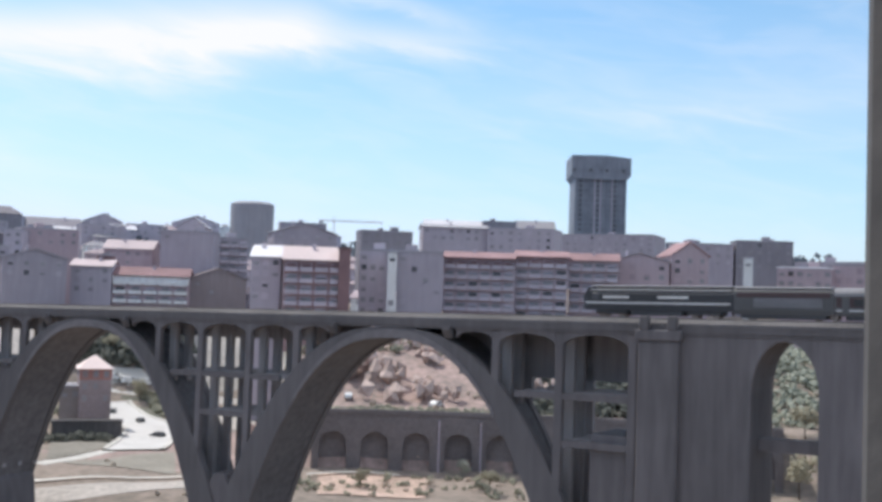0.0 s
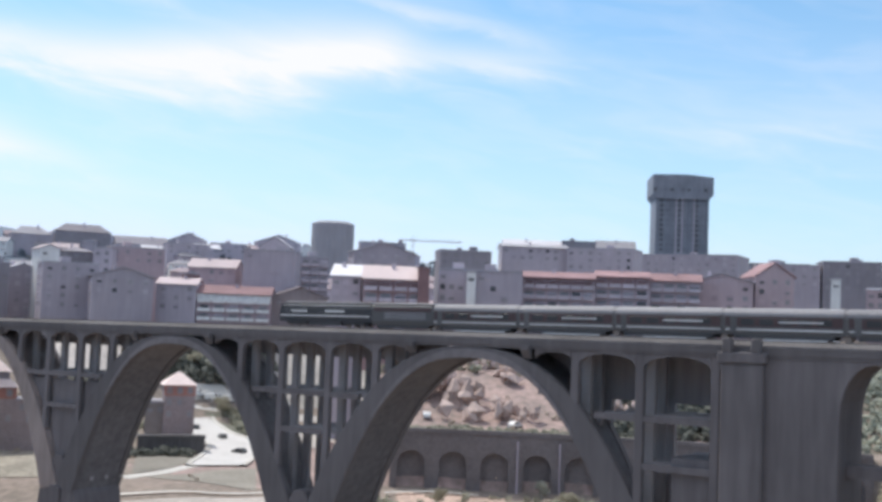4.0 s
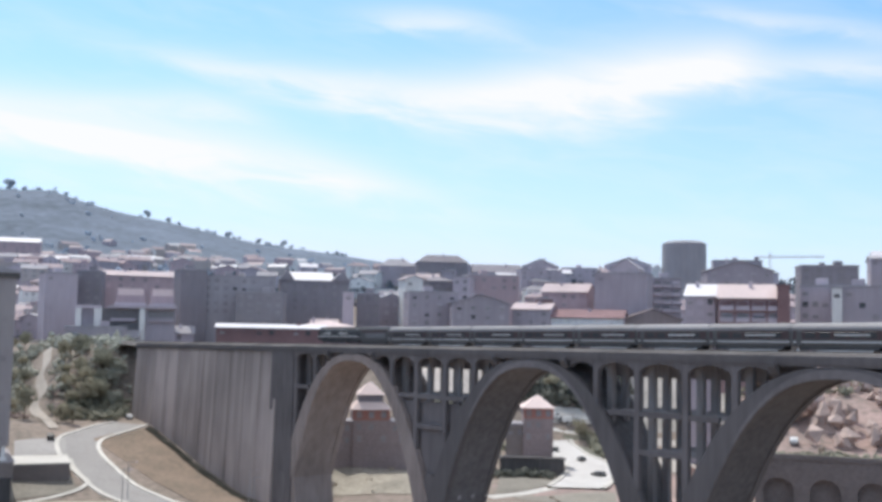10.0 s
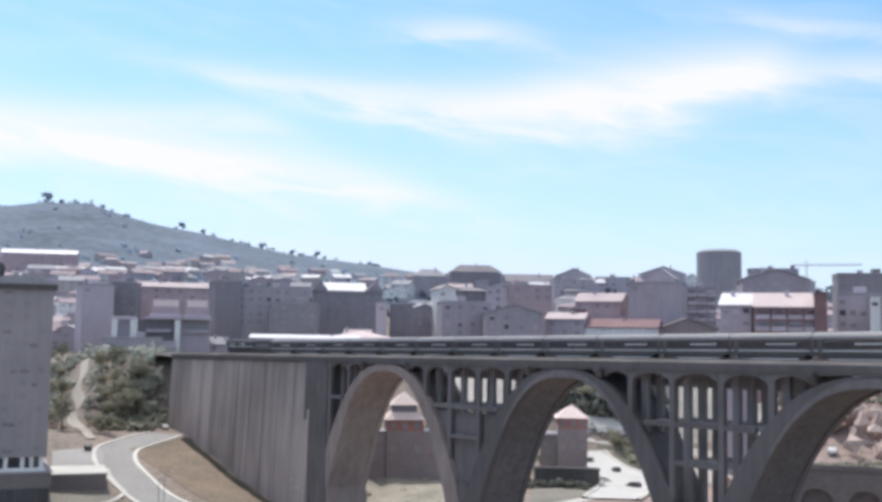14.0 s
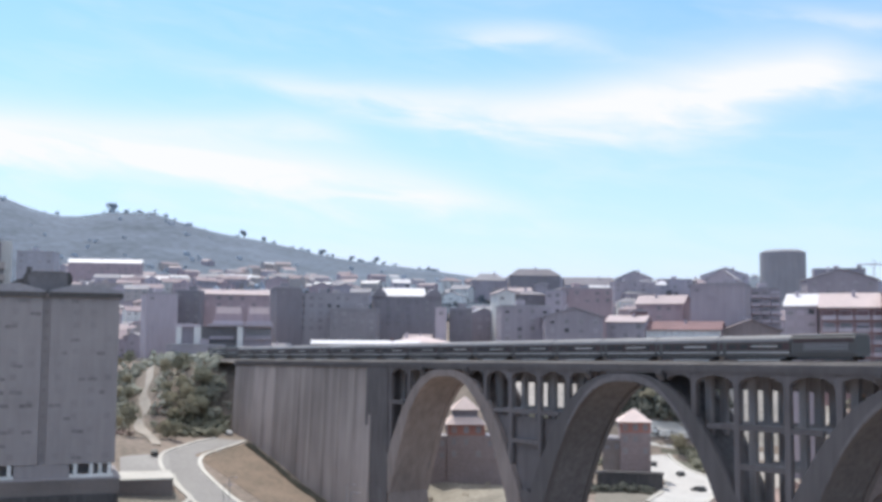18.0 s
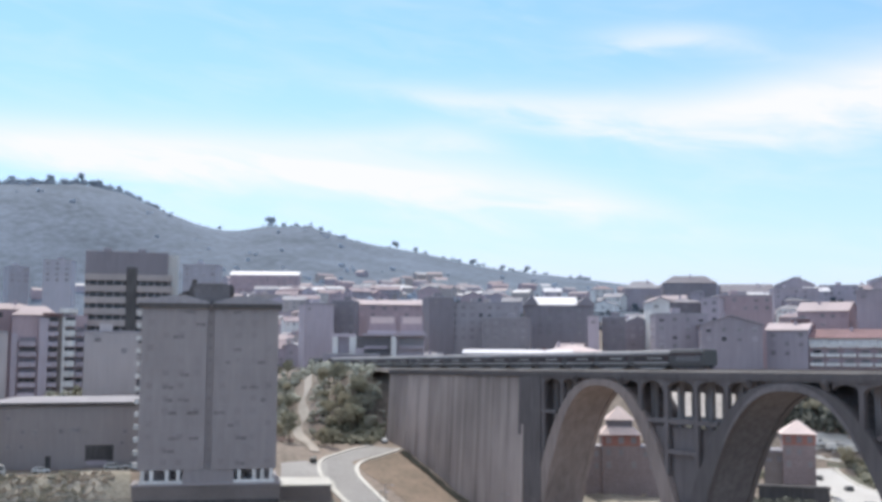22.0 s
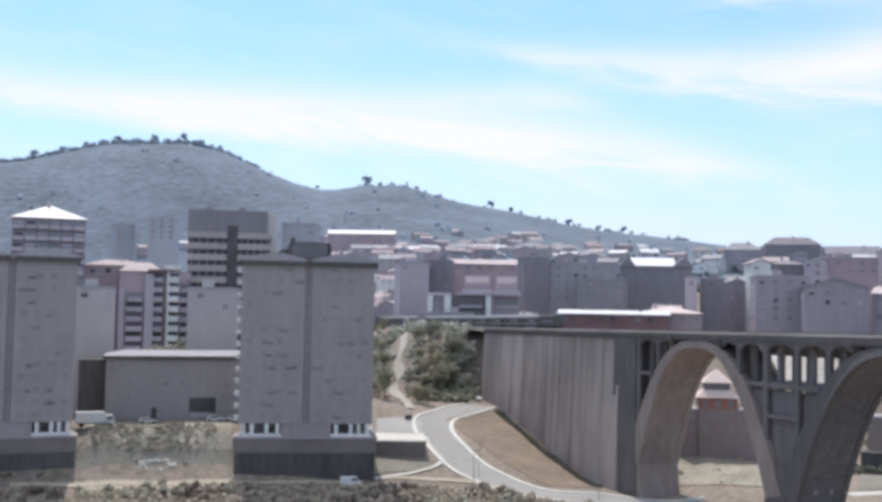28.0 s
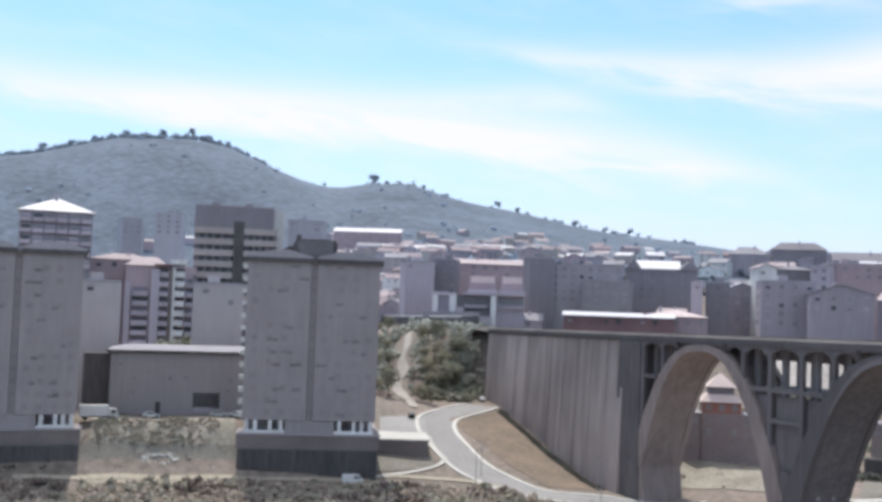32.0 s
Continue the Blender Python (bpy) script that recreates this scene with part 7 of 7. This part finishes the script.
def car_proto(colour, van=False):
    c = thing("van" if van else "car", ("boxy white delivery van" if van else "small %s parked hatchback car" % colour) + " standing by the road", "van" if van else "car", "parked vehicles")
    bm = bmesh.new()
    if van:
        side = [(-2.3, 0.35), (2.3, 0.35), (2.35, 1.0), (1.7, 1.3), (1.2, 2.1), (-2.3, 2.1)]
    else:
        side = [(-1.9, 0.3), (1.9, 0.3), (1.95, 0.75), (1.0, 0.92), (0.45, 1.38), (-1.2, 1.4), (-1.85, 0.95)]
    prism(bm, side, "y", -0.8, 0.8)
    bmesh.ops.bevel(bm, geom=list(bm.edges), offset=0.07, segments=1, affect="EDGES")
    part("body", bm, CAR_PAINT[colour], c)
    for sgn in (-1, 1):
        bm = bmesh.new()
        if van:
            prism(bm, [(1.55, 1.3), (1.15, 1.95), (0.3, 1.95), (0.3, 1.3)], "y", sgn * 0.79, sgn * 0.82)
        else:
            prism(bm, [(0.85, 0.95), (0.4, 1.3), (-1.1, 1.31), (-1.5, 0.97)], "y", sgn * 0.79, sgn * 0.82)
        part("side_glass", bm, GLASS, c)
        for x in (-1.25, 1.25):
            bm = bmesh.new()
            cylinder(bm, 0, 0, -0.1, 0.1, 0.31, seg=14)
            bmesh.ops.rotate(bm, verts=bm.verts, matrix=Matrix.Rotation(radians(90), 3, "X"))
            w = part("wheel", bm, TYRE, c)
            w.location = (x, sgn * 0.74, 0.31)
    bm = bmesh.new()
    if van:
        prism(bm, [(1.71, 1.32), (1.23, 2.08), (1.26, 2.08), (1.74, 1.32)], "y", -0.7, 0.7)
    else:
        prism(bm, [(0.98, 0.95), (0.47, 1.36), (0.5, 1.36), (1.01, 0.95)], "y", -0.68, 0.68)
    part("windscreen", bm, GLASS, c)
    return c


def park_cars():
    protos = {}
    for x, y, rz, kind in CARS:
        m = pose(x, y, gz(x, y) + 0.09, 0, 0, rz)
        if kind not in protos:
            protos[kind] = car_proto(kind if kind != "van" else "white", kind == "van")
            protos[kind].matrix_basis = m
        else:
            copy_thing(protos[kind], m)


CARS = [
    (-214.9, 140.9, 62, "white"),
    (-206.1, 153.6, 49, "white"),
    (-205.2, 158.0, 235, "white"),
    (-169.0, 162.6, 44, "van"),
    (-196.8, 210.4, 130, "dark"),
    (-88.7, 292.3, 100, "dark"),
    (-76.3, 274.9, 120, "dark"),
    (-65.2, 250.3, 150, "dark"),
    (-201.0, 245.2, 140, "white"),
    (-97.1, 310.6, 40, "white"),
    (-95.3, 312.3, 40, "van"),
    (-92.9, 313.2, 40, "white"),
    (-90.5, 312.9, 40, "van"),
    (-88.4, 314.3, 40, "white"),
    (-85.7, 314.2, 40, "van"),
    (0.1, 228.2, 60, "white"),
    (-19.1, 230.3, 95, "white")
]
park_cars()


def lorry():
    """White box lorry standing at the hall's end."""
    x, y = -215.9, 128.0
    c = thing("lorry", "white box lorry parked beside the hall", "lorry", "", (x, y, gz(x, y) + 0.05), radians(62))
    bm = bmesh.new(); box(bm, -4.2, 2.0, -1.2, 1.2, 0.9, 3.3, 0.06)
    part("cargo_box", bm, CAR_PAINT["white"], c)
    bm = bmesh.new(); prism(bm, [(2.15, 0.5), (4.1, 0.5), (4.15, 1.4), (3.7, 2.5), (2.15, 2.6)], "y", -1.1, 1.1)
    cab = part("cab", bm, CAR_PAINT["white"], c)
    bm = bmesh.new(); prism(bm, [(4.16, 1.45), (3.74, 2.4), (3.78, 2.4), (4.2, 1.45)], "y", -0.95, 0.95)
    part("windscreen", bm, GLASS, cab)
    for sgn in (-1, 1):
        bm = bmesh.new(); box(bm, 2.6, 3.6, sgn * 1.11 - 0.02, sgn * 1.11 + 0.02, 1.5, 2.3)
        part("side_glass", bm, GLASS, cab)
    bm = bmesh.new(); box(bm, -4.0, 2.2, -0.5, 0.5, 0.6, 0.9)
    part("chassis", bm, TYRE, c)
    for sgn in (-1, 1):
        for wx in (-2.9, 3.1):
            bm = bmesh.new()
            cylinder(bm, 0, 0, -0.14, 0.14, 0.48, seg=16)
            bmesh.ops.rotate(bm, verts=bm.verts, matrix=Matrix.Rotation(radians(90), 3, "X"))
            w = part("wheel", bm, TYRE, c)
            w.location = (wx, sgn * 0.98, 0.48)


lorry()


def rubble_heap():
    """A low pale oval of rubble lying on the foot of the bank."""
    p = bearing(56.2, 240.6)
    z0 = gz(p.x, p.y)
    b = thing("rubble_heap", "low pale oval heap of rubble on the sandy yard", "heap", "", (p.x, p.y, z0), radians(56.2))
    rng = random.Random(71)
    across, away = Vector((math.cos(radians(56.2)), math.sin(radians(56.2)))), Vector((-math.sin(radians(56.2)), math.cos(radians(56.2))))
    for k in range(46):
        a, f = rng.uniform(0, 6.28), rng.uniform(0.55, 1.0)
        u, v = 4.3 * f * math.cos(a), 1.1 * f * math.sin(a)
        q = Vector((p.x, p.y)) + across * u + away * v
        bm = bmesh.new()
        bmesh.ops.create_icosphere(bm, subdivisions=1, radius=rng.uniform(0.3, 0.6))
        for w in bm.verts:
            w.co *= rng.uniform(0.75, 1.2)
            w.co.z *= 0.7
        o = part("stone", bm, KERB, b, "pale rubble stone")
        o.location = (u, v, gz(q.x, q.y) - z0 + 0.1)


rubble_heap()


def street_lamps():
    proto = None
    for x, y, rz in LAMPS:
        m = pose(x, y, gz(x, y) - 0.05, 0, 0, rz)
        if proto:
            copy_thing(proto, m)
            continue
        proto = thing("street_lamp", "slim grey street lamp with a curved arm beside the road", "street lamp", "street lamps")
        bm = bmesh.new(); cylinder(bm, 0, 0, 0, 8.0, 0.11, 0.06, 10)
        part("pole", bm, METAL, proto)
        bm = bmesh.new(); box(bm, 0, 1.6, -0.05, 0.05, 7.9, 8.02, 0.02)
        part("arm", bm, METAL, proto)
        bm = bmesh.new(); box(bm, 1.2, 2.0, -0.14, 0.14, 7.82, 7.98, 0.04)
        part("lamp_head", bm, PALE, proto)
        proto.matrix_basis = m


LAMPS = [
    (-155.4, 190.2, 30),
    (-130.5, 200.2, 30),
    (-151.8, 184.0, 30),
    (-123.4, 191.1, 30)
]
street_lamps()


def far_crane():
    """A thin tower crane over the roofs."""
    az, r, z_jib = (5.86, 650.0, 89.7)
    c = bearing(az, r)
    z0 = gz(c.x, c.y)
    b = thing("tower_crane", "thin pale tower crane over the town roofs", "crane", "", (c.x, c.y, z0), radians(az))
    h = z_jib - z0
    bm = bmesh.new()
    for x in (-0.5, 0.5):
        for y in (-0.5, 0.5):
            box(bm, x - 0.12, x + 0.12, y - 0.12, y + 0.12, 0, h + 3)
    for i in range(int(h / 1.5)):
        box(bm, -0.6, 0.6, -0.6, -0.45, i * 1.5, i * 1.5 + 0.15)
    part("mast", bm, PALE, b)
    bm = bmesh.new()
    box(bm, -9, 30, -0.25, 0.25, h, h + 0.5)
    box(bm, -9, 30, -0.08, 0.08, h + 0.9, h + 1.05)
    part("jib", bm, PALE, b)
    bm = bmesh.new()
    box(bm, -9, -6.5, -0.6, 0.6, h - 1.4, h)
    part("counterweight", bm, GREY, b)


far_crane()


def near_pillar():
    """The edge of the building from which the view is taken."""
    p = bearing(-22.1, 1.6)
    d = bearing(-20.9, 1.0)
    side = Vector((d.y, -d.x, 0))
    q = p + side * 0.2
    b = thing("porch_pillar", "plain grey rendered pillar close beside the viewpoint", "pillar", "", (q.x, q.y, gz(q.x, q.y) - 0.2), radians(-20.9))
    bm = bmesh.new()
    box(bm, -0.2, 0.2, 0.0, 0.4, 0, 4.2, 0.02)
    part("shaft", bm, PILLAR, b)
    bm = bmesh.new()
    box(bm, -0.24, 0.24, -0.04, 0.44, 0, 0.35, 0.02)
    part("base", bm, PILLAR, b)


PILLAR = mat("pillar_render", (0.10, 0.09, 0.085), 0.9, 3.0, 0.2, 0.3)
near_pillar()

# ---- movement ----
# seconds and the place of the train's leading end along the viaduct
TRAIN_ROWS = [
    (0, 48.3), (2, 78.6), (4, 108.5), (7, 154), (9, 185.2), (11, 217.5), (13, 252), (14.5, 277.8), (18, 335.6), (20, 366), (22, 400.2), (23, 418), (24, 435.3), (26.5, 479), (28, 505), (32, 575)
]


def motions():
    tilt = Matrix.Rotation(math.atan(GRADE), 4, "Y").inverted()
    heading = Matrix.Rotation(math.atan2(UV.y, UV.x), 4, "Z")
    for vehicle, behind in TRAIN:
        rows = []
        for t, s in TRAIN_ROWS:
            rows.append((t, Matrix.Translation(via(s - behind, 4.535, Z_TOP + 0.26)) @ heading @ tilt))
        walk(vehicle, rows)


motions()
